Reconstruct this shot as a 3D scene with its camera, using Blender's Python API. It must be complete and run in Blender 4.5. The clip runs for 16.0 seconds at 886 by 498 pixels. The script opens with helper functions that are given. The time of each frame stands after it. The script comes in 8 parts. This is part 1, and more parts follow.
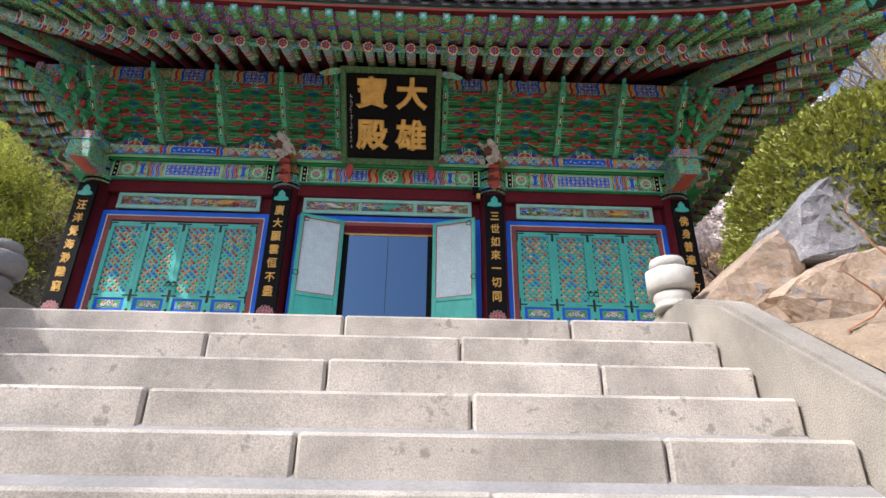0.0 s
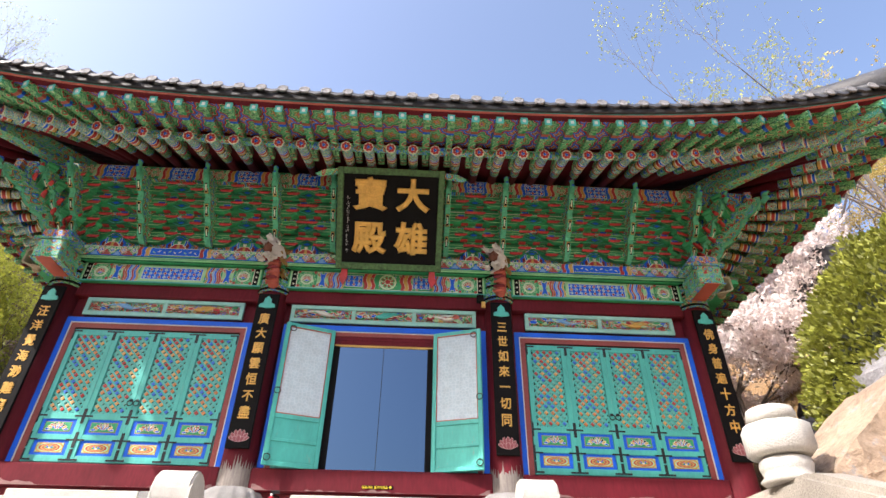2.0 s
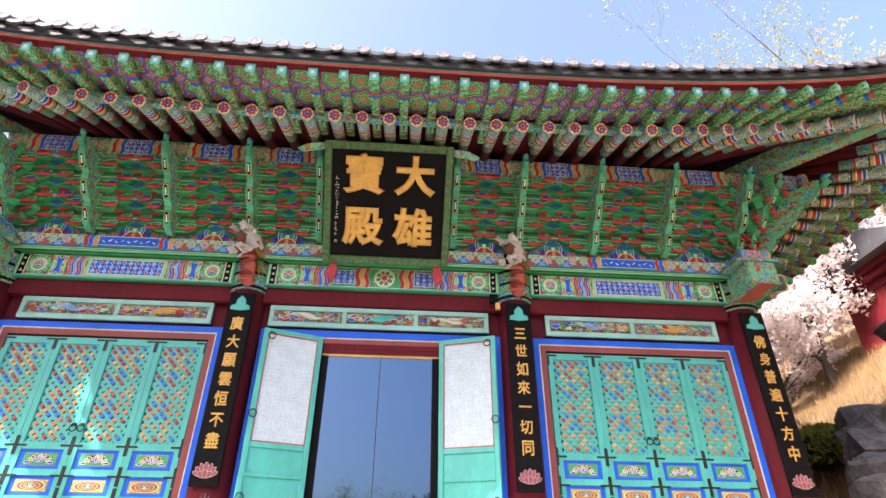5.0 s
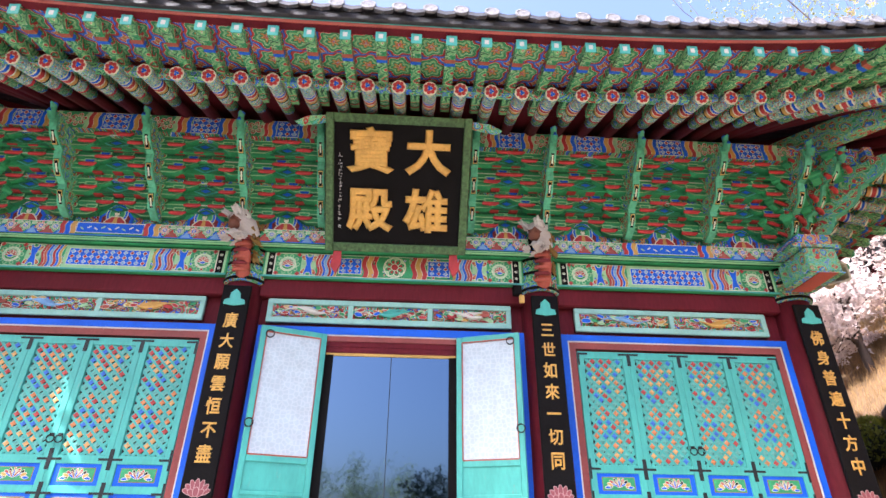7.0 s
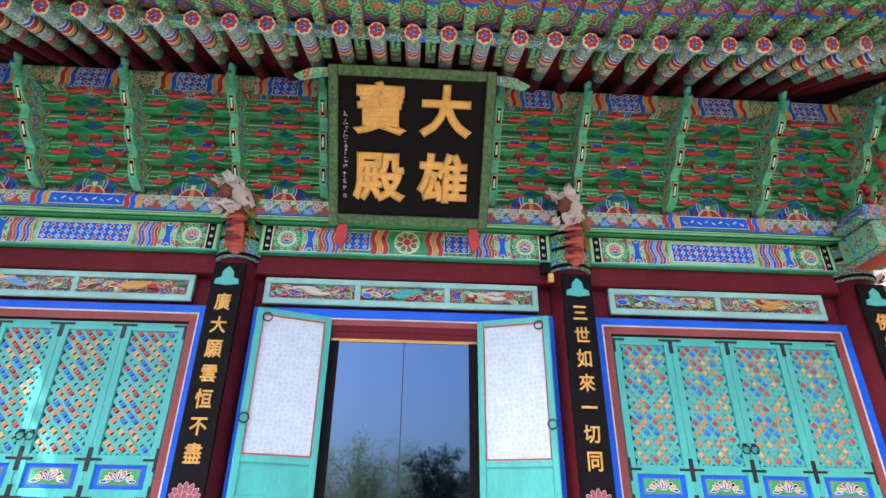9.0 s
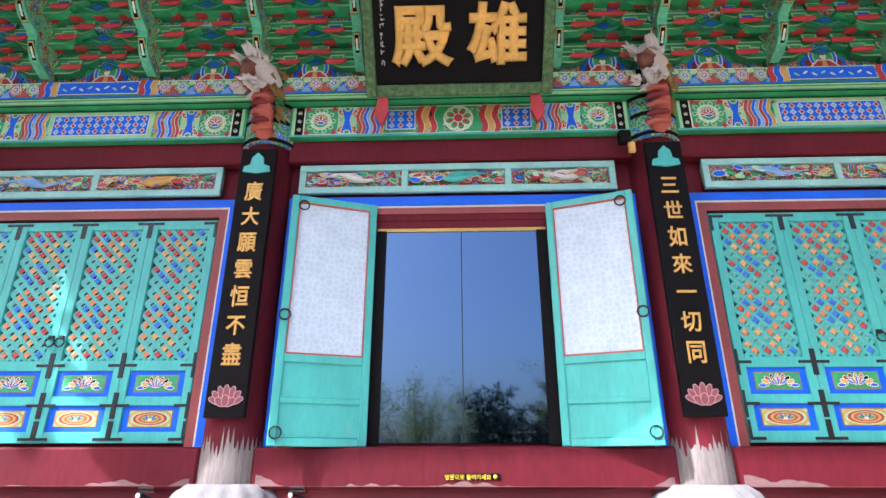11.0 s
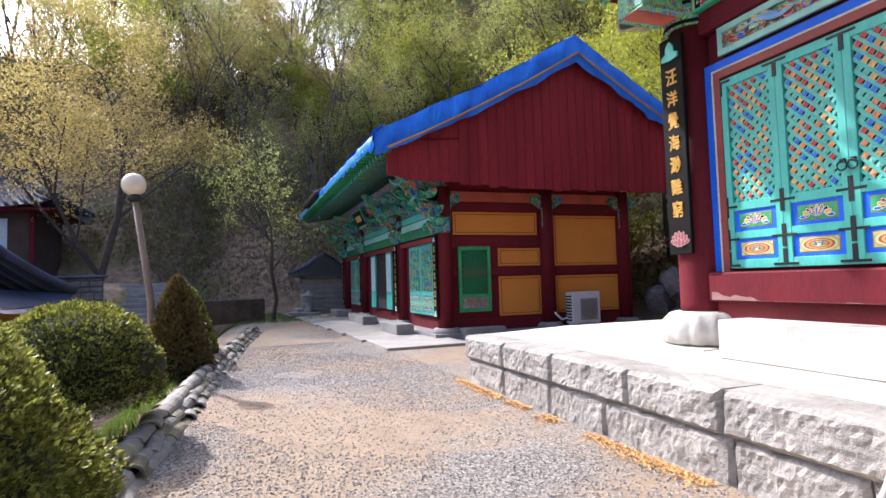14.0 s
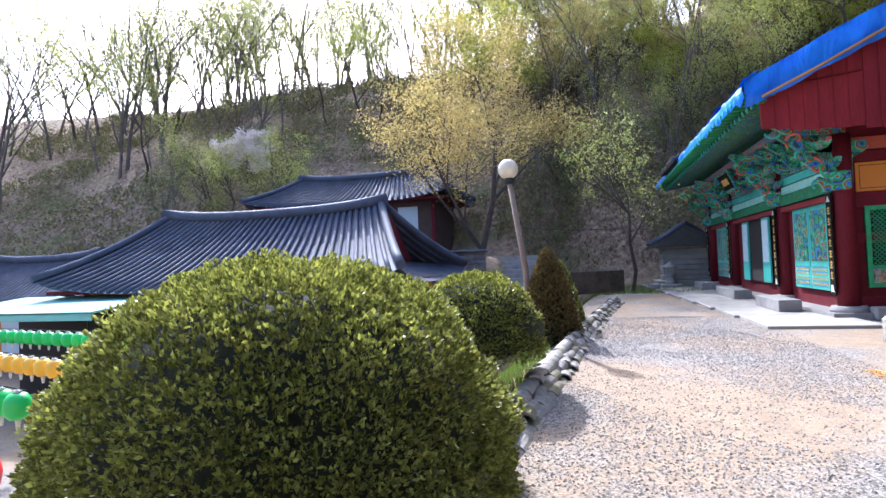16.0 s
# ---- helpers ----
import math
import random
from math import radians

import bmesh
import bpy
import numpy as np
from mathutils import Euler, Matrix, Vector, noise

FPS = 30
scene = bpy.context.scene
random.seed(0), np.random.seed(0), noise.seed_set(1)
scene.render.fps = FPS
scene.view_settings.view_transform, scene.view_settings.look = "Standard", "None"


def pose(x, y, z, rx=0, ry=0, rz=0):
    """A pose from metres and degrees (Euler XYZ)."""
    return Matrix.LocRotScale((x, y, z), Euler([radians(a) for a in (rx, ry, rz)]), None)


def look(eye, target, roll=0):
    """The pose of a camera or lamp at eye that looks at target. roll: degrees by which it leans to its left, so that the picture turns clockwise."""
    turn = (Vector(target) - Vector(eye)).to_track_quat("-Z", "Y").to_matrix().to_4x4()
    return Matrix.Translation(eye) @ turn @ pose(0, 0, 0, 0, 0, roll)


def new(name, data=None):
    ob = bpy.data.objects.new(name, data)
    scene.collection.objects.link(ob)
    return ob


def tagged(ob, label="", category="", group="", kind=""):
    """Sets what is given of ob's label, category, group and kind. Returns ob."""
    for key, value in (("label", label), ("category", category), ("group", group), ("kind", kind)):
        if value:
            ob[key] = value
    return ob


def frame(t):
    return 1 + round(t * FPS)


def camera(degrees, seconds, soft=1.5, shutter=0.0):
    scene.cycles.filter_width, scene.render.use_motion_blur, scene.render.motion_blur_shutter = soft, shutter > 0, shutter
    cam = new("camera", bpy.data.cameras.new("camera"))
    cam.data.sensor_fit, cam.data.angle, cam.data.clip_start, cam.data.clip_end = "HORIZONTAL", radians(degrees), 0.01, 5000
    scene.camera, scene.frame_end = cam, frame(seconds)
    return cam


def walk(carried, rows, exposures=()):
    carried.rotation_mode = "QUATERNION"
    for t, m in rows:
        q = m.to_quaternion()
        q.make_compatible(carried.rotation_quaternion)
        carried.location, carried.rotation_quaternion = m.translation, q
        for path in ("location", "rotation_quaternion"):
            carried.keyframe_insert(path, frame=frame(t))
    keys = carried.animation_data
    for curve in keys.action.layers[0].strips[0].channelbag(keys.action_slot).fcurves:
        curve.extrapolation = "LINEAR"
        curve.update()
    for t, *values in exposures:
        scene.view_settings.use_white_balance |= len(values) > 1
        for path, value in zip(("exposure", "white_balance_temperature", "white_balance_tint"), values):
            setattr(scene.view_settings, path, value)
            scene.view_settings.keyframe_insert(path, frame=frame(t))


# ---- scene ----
cam = camera(76.6, 16.0)
PATH = [
    (0, (0.489, -0.578, -1.035), (0.55, 1.241, -0.207), 0.7),
    (0.5, (0.445, -0.399, -0.837), (0.517, 1.397, 0.04), 0.7),
    (1, (0.328, -0.247, -0.665), (0.394, 1.459, 0.375), 1.0),
    (1.5, (0.333, -0.037, -0.596), (0.41, 1.624, 0.516), 0.9),
    (2, (0.323, 0.2, -0.455), (0.402, 1.84, 0.687), 0.8),
    (2.5, (0.236, 0.4, -0.309), (0.324, 2.035, 0.84), 0.9),
    (3, (0.316, 0.671, -0.152), (0.414, 2.308, 0.992), 0.6),
    (3.5, (0.291, 0.784, 0.119), (0.393, 2.447, 1.225), 0.7),
    (6, (-0.02, 1.791, 1.082), (0.118, 3.502, 2.109), 0.1),
    (6.5, (-0.014, 1.934, 1.255), (0.089, 3.665, 2.253), 0.7),
    (7, (0.002, 2.08, 1.438), (0.103, 3.832, 2.398), 0.6),
    (7.5, (0.022, 2.259, 1.664), (0.117, 4.032, 2.586), 0.7),
    (8, (-0.093, 2.422, 1.869), (0.002, 4.205, 2.77), 0.8),
    (8.2, (-0.144, 2.485, 1.951), (-0.039, 4.269, 2.849), 0.6),
    (10.3, (-0.144, 3.797, 1.458), (-0.093, 5.593, 2.337), 0.5),
    (10.5, (-0.148, 3.907, 1.464), (-0.105, 5.725, 2.297), 0.3),
    (11, (-0.262, 4.07, 1.503), (-0.325, 5.934, 2.226), -0.0),
    (11.5, (-0.482, 4.166, 1.51), (-0.81, 6.029, 2.159), 0.6),
    (12, (-0.562, 4.249, 1.723), (-1.392, 5.993, 2.242), -0.2),
    (12.5, (-0.628, 4.137, 1.682), (-1.94, 5.579, 2.128), -0.7),
    (13, (-0.629, 4.093, 1.665), (-2.219, 5.269, 1.968), -1.1),
    (13.5, (-0.649, 4.027, 1.647), (-2.404, 4.976, 1.785), -1.3),
    (14, (-0.672, 4.002, 1.661), (-2.545, 4.693, 1.774), -1.7),
    (14.5, (-0.727, 4.007, 1.644), (-2.69, 4.374, 1.751), -1.9),
    (15, (-0.696, 3.958, 1.645), (-2.693, 4.016, 1.743), -2.2),
    (15.5, (-0.65, 3.904, 1.653), (-2.634, 3.663, 1.735), -2.2),
    (16, (-0.595, 3.88, 1.66), (-2.526, 3.363, 1.716), -2.3),
]
EXPOSURE = [(0, 0.90, 5800, 13), (0.5, 1.02, 5800, 12), (1.5, 1.28, 6150, 14), (3.5, 1.70, 6500, 17), (7, 2.0, 5850, 22), (11, 1.85, 5650, 21), (12.5, 1.85, 6000, 19), (14, 1.42, 5850, 18), (16, 1.80, 5400, 16)]
walk(cam, [(t, look(eye, target, roll)) for t, eye, target, roll in PATH], EXPOSURE)

# ---- light ----
world = bpy.data.worlds.new("world")
scene.world = world
world.use_nodes = True
wn = world.node_tree.nodes
sky = wn.new("ShaderNodeTexSky")
sky.sky_type = "NISHITA"
sky.sun_disc = False
sky.sun_elevation = radians(42)
sky.sun_rotation = radians(239.6)
sky.air_density, sky.dust_density, sky.ozone_density = 1.0, 5.0, 0.8
wn["Background"].inputs[1].default_value = 0.15
world.node_tree.links.new(sky.outputs[0], wn["Background"].inputs[0])
sun = new("sun", bpy.data.lights.new("sun", "SUN"))
sun.data.energy, sun.data.angle, sun.data.color = 2.85, radians(0.5), (1.0, 0.95, 0.86)
sun.matrix_world = look((-46, -27, 48), (0, 0, 0))


# ---- materials ----
def nt(name):
    m = bpy.data.materials.new(name)
    m.use_nodes = True
    return m, m.node_tree.nodes, m.node_tree.links, m.node_tree.nodes["Principled BSDF"]


def coords(n, l, scale=1.0, kind="Object"):
    tc = n.new("ShaderNodeTexCoord")
    mp = n.new("ShaderNodeMapping")
    if isinstance(scale, (int, float)):
        scale = (scale,) * 3
    mp.inputs["Scale"].default_value = scale
    l.new(tc.outputs[kind], mp.inputs[0])
    return mp.outputs[0]


def ramp(n, stops, constant=False):
    r = n.new("ShaderNodeValToRGB")
    if constant:
        r.color_ramp.interpolation = "CONSTANT"
    e = r.color_ramp.elements
    while len(e) < len(stops):
        e.new(1.0)
    for el, (p, c) in zip(e, stops):
        el.position, el.color = p, (*c, 1)
    return r


def mixc(n, l, fac, a, b, mode="MIX"):
    x = n.new("ShaderNodeMix")
    x.data_type, x.blend_type = "RGBA", mode
    for s, v in ((x.inputs[0], fac), (x.inputs[6], a), (x.inputs[7], b)):
        if hasattr(v, "is_linked"):
            l.new(v, s)
        elif isinstance(v, (int, float)):
            s.default_value = v
        else:
            s.default_value = (*v, 1)
    return x.outputs[2]


def noise_tex(n, l, vec, scale, detail=4, rough=0.6):
    t = n.new("ShaderNodeTexNoise")
    t.inputs["Scale"].default_value, t.inputs["Detail"].default_value, t.inputs["Roughness"].default_value = scale, detail, rough
    l.new(vec, t.inputs["Vector"])
    return t.outputs["Fac"]


def bump(n, l, b, height, strength=0.3, dist=0.02):
    x = n.new("ShaderNodeBump")
    x.inputs["Strength"].default_value, x.inputs["Distance"].default_value = strength, dist
    l.new(height, x.inputs["Height"])
    l.new(x.outputs[0], b.inputs["Normal"])


def tint(c, k):
    return tuple(min(1, v * k) for v in c)


def plain(name, c, rough=0.6, metal=0.0, var=0.18, big=1.5, fine=30, relief=0.15, wear=None, wear_at=0.62, stretch=(1, 1, 1), rnd=0.0, spec=0.5):
    """Painted or raw surface with broad stains, fine grain and optional worn patches."""
    m, n, l, b = nt(name)
    v = coords(n, l, stretch)
    a = noise_tex(n, l, v, big, 5)
    f = noise_tex(n, l, v, fine, 4)
    r = ramp(n, [(0.3, tint(c, 1 - var)), (0.7, tint(c, 1 + var))])
    l.new(a, r.inputs[0])
    r2 = ramp(n, [(0.3, (1 - var, 1 - var, 1 - var)), (0.7, (1, 1, 1))])
    l.new(f, r2.inputs[0])
    col = mixc(n, l, 1.0, r.outputs[0], r2.outputs[0], "MULTIPLY")
    if rnd:
        oi = n.new("ShaderNodeObjectInfo")
        rr = ramp(n, [(0, (1 - rnd,) * 3), (1, (1 + rnd * 0.3,) * 3)])
        l.new(oi.outputs["Random"], rr.inputs[0])
        col = mixc(n, l, 1.0, col, rr.outputs[0], "MULTIPLY")
    if wear:
        w = noise_tex(n, l, v, big * 4, 8, 0.7)
        wr = ramp(n, [(wear_at, (0, 0, 0)), (wear_at + 0.06, (1, 1, 1))])
        l.new(w, wr.inputs[0])
        col = mixc(n, l, wr.outputs[0], col, wear)
    l.new(col, b.inputs["Base Color"])
    b.inputs["Roughness"].default_value, b.inputs["Metallic"].default_value = rough, metal
    b.inputs["Specular IOR Level"].default_value = spec
    if relief:
        bump(n, l, b, f, relief)
    return m


def dancheong(name, palette, scale=4.0, rand=0.25, ring=2.0, metric="EUCLIDEAN", flat="", spread=0.5, curl=0.35, petals=0, edge=(0.74, 0.80, 0.58)):
    """Painted temple ornament: motifs of coloured rings, each edged with a thin white or dark line."""
    m, n, l, b = nt(name)
    v = coords(n, l, 1.0)
    if flat == "XZ":
        v.node.inputs["Rotation"].default_value[0] = radians(90)
    if curl:
        wob = n.new("ShaderNodeTexNoise")
        wob.inputs["Scale"].default_value, wob.inputs["Detail"].default_value = scale * 2.2, 1
        l.new(v, wob.inputs["Vector"])
        v = mixc(n, l, curl * 0.12, v, wob.outputs["Color"], "LINEAR_LIGHT")
    vo = n.new("ShaderNodeTexVoronoi")
    vo.distance = metric
    if flat:
        vo.voronoi_dimensions = "2D"
    vo.inputs["Scale"].default_value, vo.inputs["Randomness"].default_value = scale, rand
    l.new(v, vo.inputs["Vector"])
    dist = vo.outputs["Distance"]
    if petals:
        # scalloped rings, like petals round each centre
        sb = n.new("ShaderNodeVectorMath")
        sb.operation = "SUBTRACT"
        l.new(v, sb.inputs[0])
        l.new(vo.outputs["Position"], sb.inputs[1])
        sx = n.new("ShaderNodeSeparateXYZ")
        l.new(sb.outputs[0], sx.inputs[0])
        last = None
        for op, a, k in (("ARCTAN2", (sx.outputs[0], sx.outputs[1]), 0), ("MULTIPLY", None, petals), ("SINE", None, 0), ("MULTIPLY_ADD", None, 0.055)):
            q = n.new("ShaderNodeMath")
            q.operation = op
            if a:
                l.new(a[0], q.inputs[0])
                l.new(a[1], q.inputs[1])
            else:
                l.new(last, q.inputs[0])
                if op != "SINE":
                    q.inputs[1].default_value = k
            if op == "MULTIPLY_ADD":
                l.new(dist, q.inputs[2])
            last = q.outputs[0]
        dist = last
    mul = n.new("ShaderNodeMath")
    mul.operation = "MULTIPLY"
    mul.inputs[1].default_value = ring
    l.new(dist, mul.inputs[0])
    sep = n.new("ShaderNodeSeparateColor")
    l.new(vo.outputs["Color"], sep.inputs[0])
    off = n.new("ShaderNodeMath")
    off.operation = "MULTIPLY_ADD"
    off.inputs[1].default_value = spread
    l.new(sep.outputs[0], off.inputs[0])
    l.new(mul.outputs[0], off.inputs[2])
    fr = n.new("ShaderNodeMath")
    fr.operation = "FRACT"
    l.new(off.outputs[0], fr.inputs[0])
    k = len(palette)
    stops = []
    for i, c in enumerate(palette):
        stops += [(i / k, c), ((i + 0.85) / k, (0.02, 0.03, 0.03) if i % 2 else edge)]
    r = ramp(n, stops, True)
    l.new(fr.outputs[0], r.inputs[0])
    d = noise_tex(n, l, v, 2.5, 6)
    dr = ramp(n, [(0.3, (0.78, 0.78, 0.78)), (0.65, (1, 1, 1))])
    l.new(d, dr.inputs[0])
    l.new(mixc(n, l, 1.0, r.outputs[0], dr.outputs[0], "MULTIPLY"), b.inputs["Base Color"])
    b.inputs["Roughness"].default_value = 0.62
    bump(n, l, b, d, 0.1)
    return m


GREEN, TEAL, JADE = (0.03, 0.33, 0.12), (0.08, 0.50, 0.40), (0.14, 0.5, 0.42)
RED, ORANGE, BLUE, NAVY = (0.50, 0.045, 0.04), (0.66, 0.22, 0.08), (0.035, 0.17, 0.74), (0.025, 0.06, 0.30)
LEAF, DEEP = (0.22, 0.56, 0.22), (0.012, 0.12, 0.05)
WHITE, OCHRE, BURG = (0.72, 0.72, 0.64), (0.55, 0.32, 0.07), (0.10, 0.009, 0.015)

M_burg = plain("burgundy_paint", (0.135, 0.010, 0.018), 0.7, var=0.25, big=0.8, fine=25, stretch=(1, 1, 0.25), spec=0.22)
M_gable = plain("red_gable_paint", (0.25, 0.022, 0.03), 0.7, var=0.25, big=1.2, fine=25, stretch=(1, 1, 0.15), spec=0.25)
M_worn_wood = plain("rubbed_bare_timber", (0.27, 0.15, 0.14), 0.85, var=0.3, big=2, fine=30, stretch=(0.4, 1, 3), relief=0.4)
M_red = plain("red_oxide_wall", (0.20, 0.012, 0.018), 0.6, var=0.2)
M_jade = plain("jade_paint", (0.07, 0.46, 0.39), 0.5, var=0.15, big=3, stretch=(1, 1, 0.3), wear=(0.16, 0.34, 0.28), wear_at=0.62)
M_jade_light = plain("pale_jade_paint", (0.30, 0.60, 0.52), 0.55, var=0.15, big=3, wear=(0.4, 0.5, 0.45), wear_at=0.62)
M_blue = plain("ultramarine_paint", (0.012, 0.13, 0.74), 0.55, var=0.15, spec=0.3)
M_orange = plain("orange_red_paint", (0.46, 0.10, 0.06), 0.55, var=0.2)
M_inner = plain("red_brown_paint", (0.27, 0.055, 0.045), 0.6, var=0.2)
M_green = plain("leaf_green_paint", (0.035, 0.36, 0.13), 0.55, var=0.25, big=4)
M_dkgreen = plain("deep_green_paint", (0.02, 0.19, 0.08), 0.6, var=0.3, big=4)
M_lime = plain("pale_green_line_paint", (0.36, 0.66, 0.34), 0.6, var=0.12, big=6)
M_crimson = plain("crimson_paint", (0.48, 0.035, 0.035), 0.55, var=0.18, big=5)
M_ochre = plain("ochre_paint", (0.62, 0.36, 0.08), 0.55, var=0.15, big=5)
M_cream = plain("cream_line_paint", (0.74, 0.74, 0.56), 0.6, var=0.1, big=6)
M_sky = plain("light_blue_paint", (0.20, 0.42, 0.72), 0.55, var=0.12, big=5)
M_white = plain("chalk_white_paint", (0.62, 0.62, 0.55), 0.6, var=0.1)
M_black = plain("black_lacquer", (0.006, 0.0055, 0.0055), 0.7, var=0.3, spec=0.12)
# near-black that stands in for shade behind lattices, in openings, under the awning
M_dark = plain("shade_black", (0.015, 0.012, 0.012), 0.8)
M_gold = plain("gold_leaf", (0.72, 0.42, 0.09), 0.42, 0.25, var=0.2, big=6)
M_iron = plain("black_iron", (0.03, 0.035, 0.035), 0.5, 0.6)
M_goldtrim = plain("brass_trim", (0.45, 0.26, 0.06), 0.35, 0.7)
M_pink = plain("lotus_pink_paint", (0.30, 0.08, 0.09), 0.6)
M_lotus_line = plain("pale_pink_line_paint", (0.55, 0.34, 0.32), 0.6)
M_bone = plain("bleached_whiskers", (0.62, 0.58, 0.52), 0.8, fine=60, relief=0.4)
M_d_beam = dancheong("beam_ornament", [RED, BLUE, GREEN, RED, GREEN, BLUE, LEAF], 2.985, 0.0, 1.55, "EUCLIDEAN", "XZ", 0.3, 0.15, 8)
M_d_plate = dancheong("plate_ornament", [RED, BLUE, GREEN, BLUE, OCHRE], 5.005, 0.0, 1.5, "EUCLIDEAN", "XZ", 0.5, 0.2, 6)
M_d_raft = dancheong("rafter_ornament", [GREEN, LEAF, RED, TEAL, BLUE, LEAF], 8, 0.6, 1.4)
M_d_board = dancheong("diamond_board_ornament", [RED, OCHRE, GREEN, LEAF, GREEN, RED, BLUE], 2.6, 0.0, 1.7, "EUCLIDEAN", "2D", 0.0, 0.25, 6)
M_d_fly = dancheong("flying_rafter_ornament", [GREEN, LEAF, DEEP, GREEN, RED, LEAF], 6, 0.5, 1.4)
M_d_flower = dancheong("rafter_end_flower", [LEAF, BLUE, LEAF, RED, TEAL, WHITE], 13, 0.5, 1.6)
M_d_arm = dancheong("bracket_ornament", [GREEN, LEAF, DEEP, GREEN, RED, LEAF, BLUE], 8, 0.7, 1.3)
M_d_wing = dancheong("wing_arm_ornament", [GREEN, TEAL, LEAF, BLUE, GREEN, RED, LEAF], 7, 0.9, 1.5)
M_d_lodge = dancheong("weathered_bracket_ornament", [GREEN, DEEP, BLUE, GREEN, RED, TEAL], 3.5, 0.9, 1.4, edge=(0.30, 0.50, 0.28))
M_d_blue = dancheong("blue_panel_ornament", [RED, GREEN, BLUE], 7.96, 0.0, 0.95, "MANHATTAN", "XZ", 0.0, 0.0)
M_d_panel = dancheong("transom_painting", [RED, TEAL, OCHRE, BLUE, RED, GREEN], 7, 1.0, 1.3)
M_stone = plain("pale_granite", (0.54, 0.485, 0.415), 0.88, var=0.42, big=2.2, fine=150, relief=0.45, wear=(0.27, 0.245, 0.205), wear_at=0.585, rnd=0.14)
M_stone_rough = plain("rough_split_granite", (0.36, 0.34, 0.31), 0.9, var=0.3, big=3, fine=22, relief=1.0, rnd=0.1)
M_stone_white = plain("white_dressed_granite", (0.55, 0.53, 0.48), 0.8, var=0.2, big=3, fine=80, relief=0.45)
M_stone_grey = plain("grey_weathered_granite", (0.27, 0.26, 0.25), 0.85, var=0.2, big=2.5, fine=60, relief=0.4)
M_stone_parapet = plain("stained_parapet_granite", (0.36, 0.325, 0.275), 0.88, var=0.35, big=1.6, fine=120, relief=0.5, wear=(0.29, 0.265, 0.22), wear_at=0.6)
M_slab = plain("sunlit_paving_granite", (0.60, 0.57, 0.51), 0.8, var=0.16, big=0.8, fine=70, relief=0.15)
M_rock = plain("boulder", (0.23, 0.175, 0.125), 0.9, var=0.4, big=2.6, fine=16, relief=0.9, wear=(0.22, 0.21, 0.21), wear_at=0.55, rnd=0.25)
M_tile = plain("grey_roof_tile", (0.055, 0.058, 0.066), 0.6, var=0.35, big=2, fine=25, relief=0.3, wear=(0.16, 0.16, 0.16), wear_at=0.62)
M_tile_blue = plain("bluish_roof_tile", (0.065, 0.08, 0.125), 0.75, var=0.3, big=1.5, fine=18, relief=0.25)
M_tile_end = plain("pale_tile_end", (0.21, 0.21, 0.215), 0.8, var=0.3, big=12, fine=60, relief=0.5)
M_yellow = plain("ochre_plaster", (0.62, 0.24, 0.03), 0.8, var=0.08, big=0.7, fine=40, relief=0.15)
M_concrete = plain("pale_concrete", (0.33, 0.315, 0.29), 0.9, var=0.15, fine=50)
M_metal_white = plain("white_enamel", (0.62, 0.63, 0.63), 0.4, var=0.06)
M_red_gloss = plain("red_enamel", (0.50, 0.02, 0.04), 0.3, var=0.08)
M_beige = plain("beige_horn_plastic", (0.36, 0.30, 0.18), 0.5, var=0.12)
M_awning = plain("mint_awning", (0.22, 0.48, 0.45), 0.5, var=0.1)
M_bark = plain("bark", (0.085, 0.065, 0.052), 0.95, var=0.3, big=3, fine=20, relief=0.6)
M_bark_pale = plain("grey_bark", (0.15, 0.125, 0.11), 0.95, var=0.3, big=3, fine=20, relief=0.6)
M_soil = plain("dark_soil", (0.10, 0.07, 0.045), 0.95, var=0.4, big=2, fine=12, relief=0.8)


def leaf_mat(name, c, var=0.35, trans=0.35):
    m, n, l, b = nt(name)
    g = n.new("ShaderNodeNewGeometry")
    r = ramp(n, [(0, tint(c, 1 - var)), (0.6, c), (1, tint(c, 1 + var * 1.2))])
    l.new(g.outputs["Random Per Island"], r.inputs[0])
    l.new(r.outputs[0], b.inputs["Base Color"])
    b.inputs["Roughness"].default_value = 0.5
    t = n.new("ShaderNodeBsdfTranslucent")
    l.new(r.outputs[0], t.inputs[0])
    mx = n.new("ShaderNodeMixShader")
    mx.inputs[0].default_value = trans
    l.new(b.outputs[0], mx.inputs[1])
    l.new(t.outputs[0], mx.inputs[2])
    l.new(mx.outputs[0], n["Material Output"].inputs[0])
    return m


M_yew = leaf_mat("yew_leaf", (0.20, 0.215, 0.04), 0.65, 0.45)
M_pine = leaf_mat("bright_conifer_leaf", (0.235, 0.25, 0.035), 0.4, 0.35)
M_spring = leaf_mat("spring_leaf", (0.40, 0.43, 0.12), 0.35, 0.55)
M_spring_b = leaf_mat("yellow_spring_leaf", (0.54, 0.43, 0.15), 0.3, 0.55)
M_fresh = leaf_mat("fresh_green_leaf", (0.37, 0.39, 0.05), 0.3, 0.55)
M_bloom = leaf_mat("white_blossom", (0.85, 0.78, 0.76), 0.12, 0.3)
M_cone = leaf_mat("bronze_conifer_leaf", (0.14, 0.10, 0.03), 0.5, 0.25)
M_dry = leaf_mat("dry_grass", (0.32, 0.20, 0.075), 0.4, 0.2)
M_grass = leaf_mat("grass_blade", (0.13, 0.20, 0.03), 0.4, 0.3)


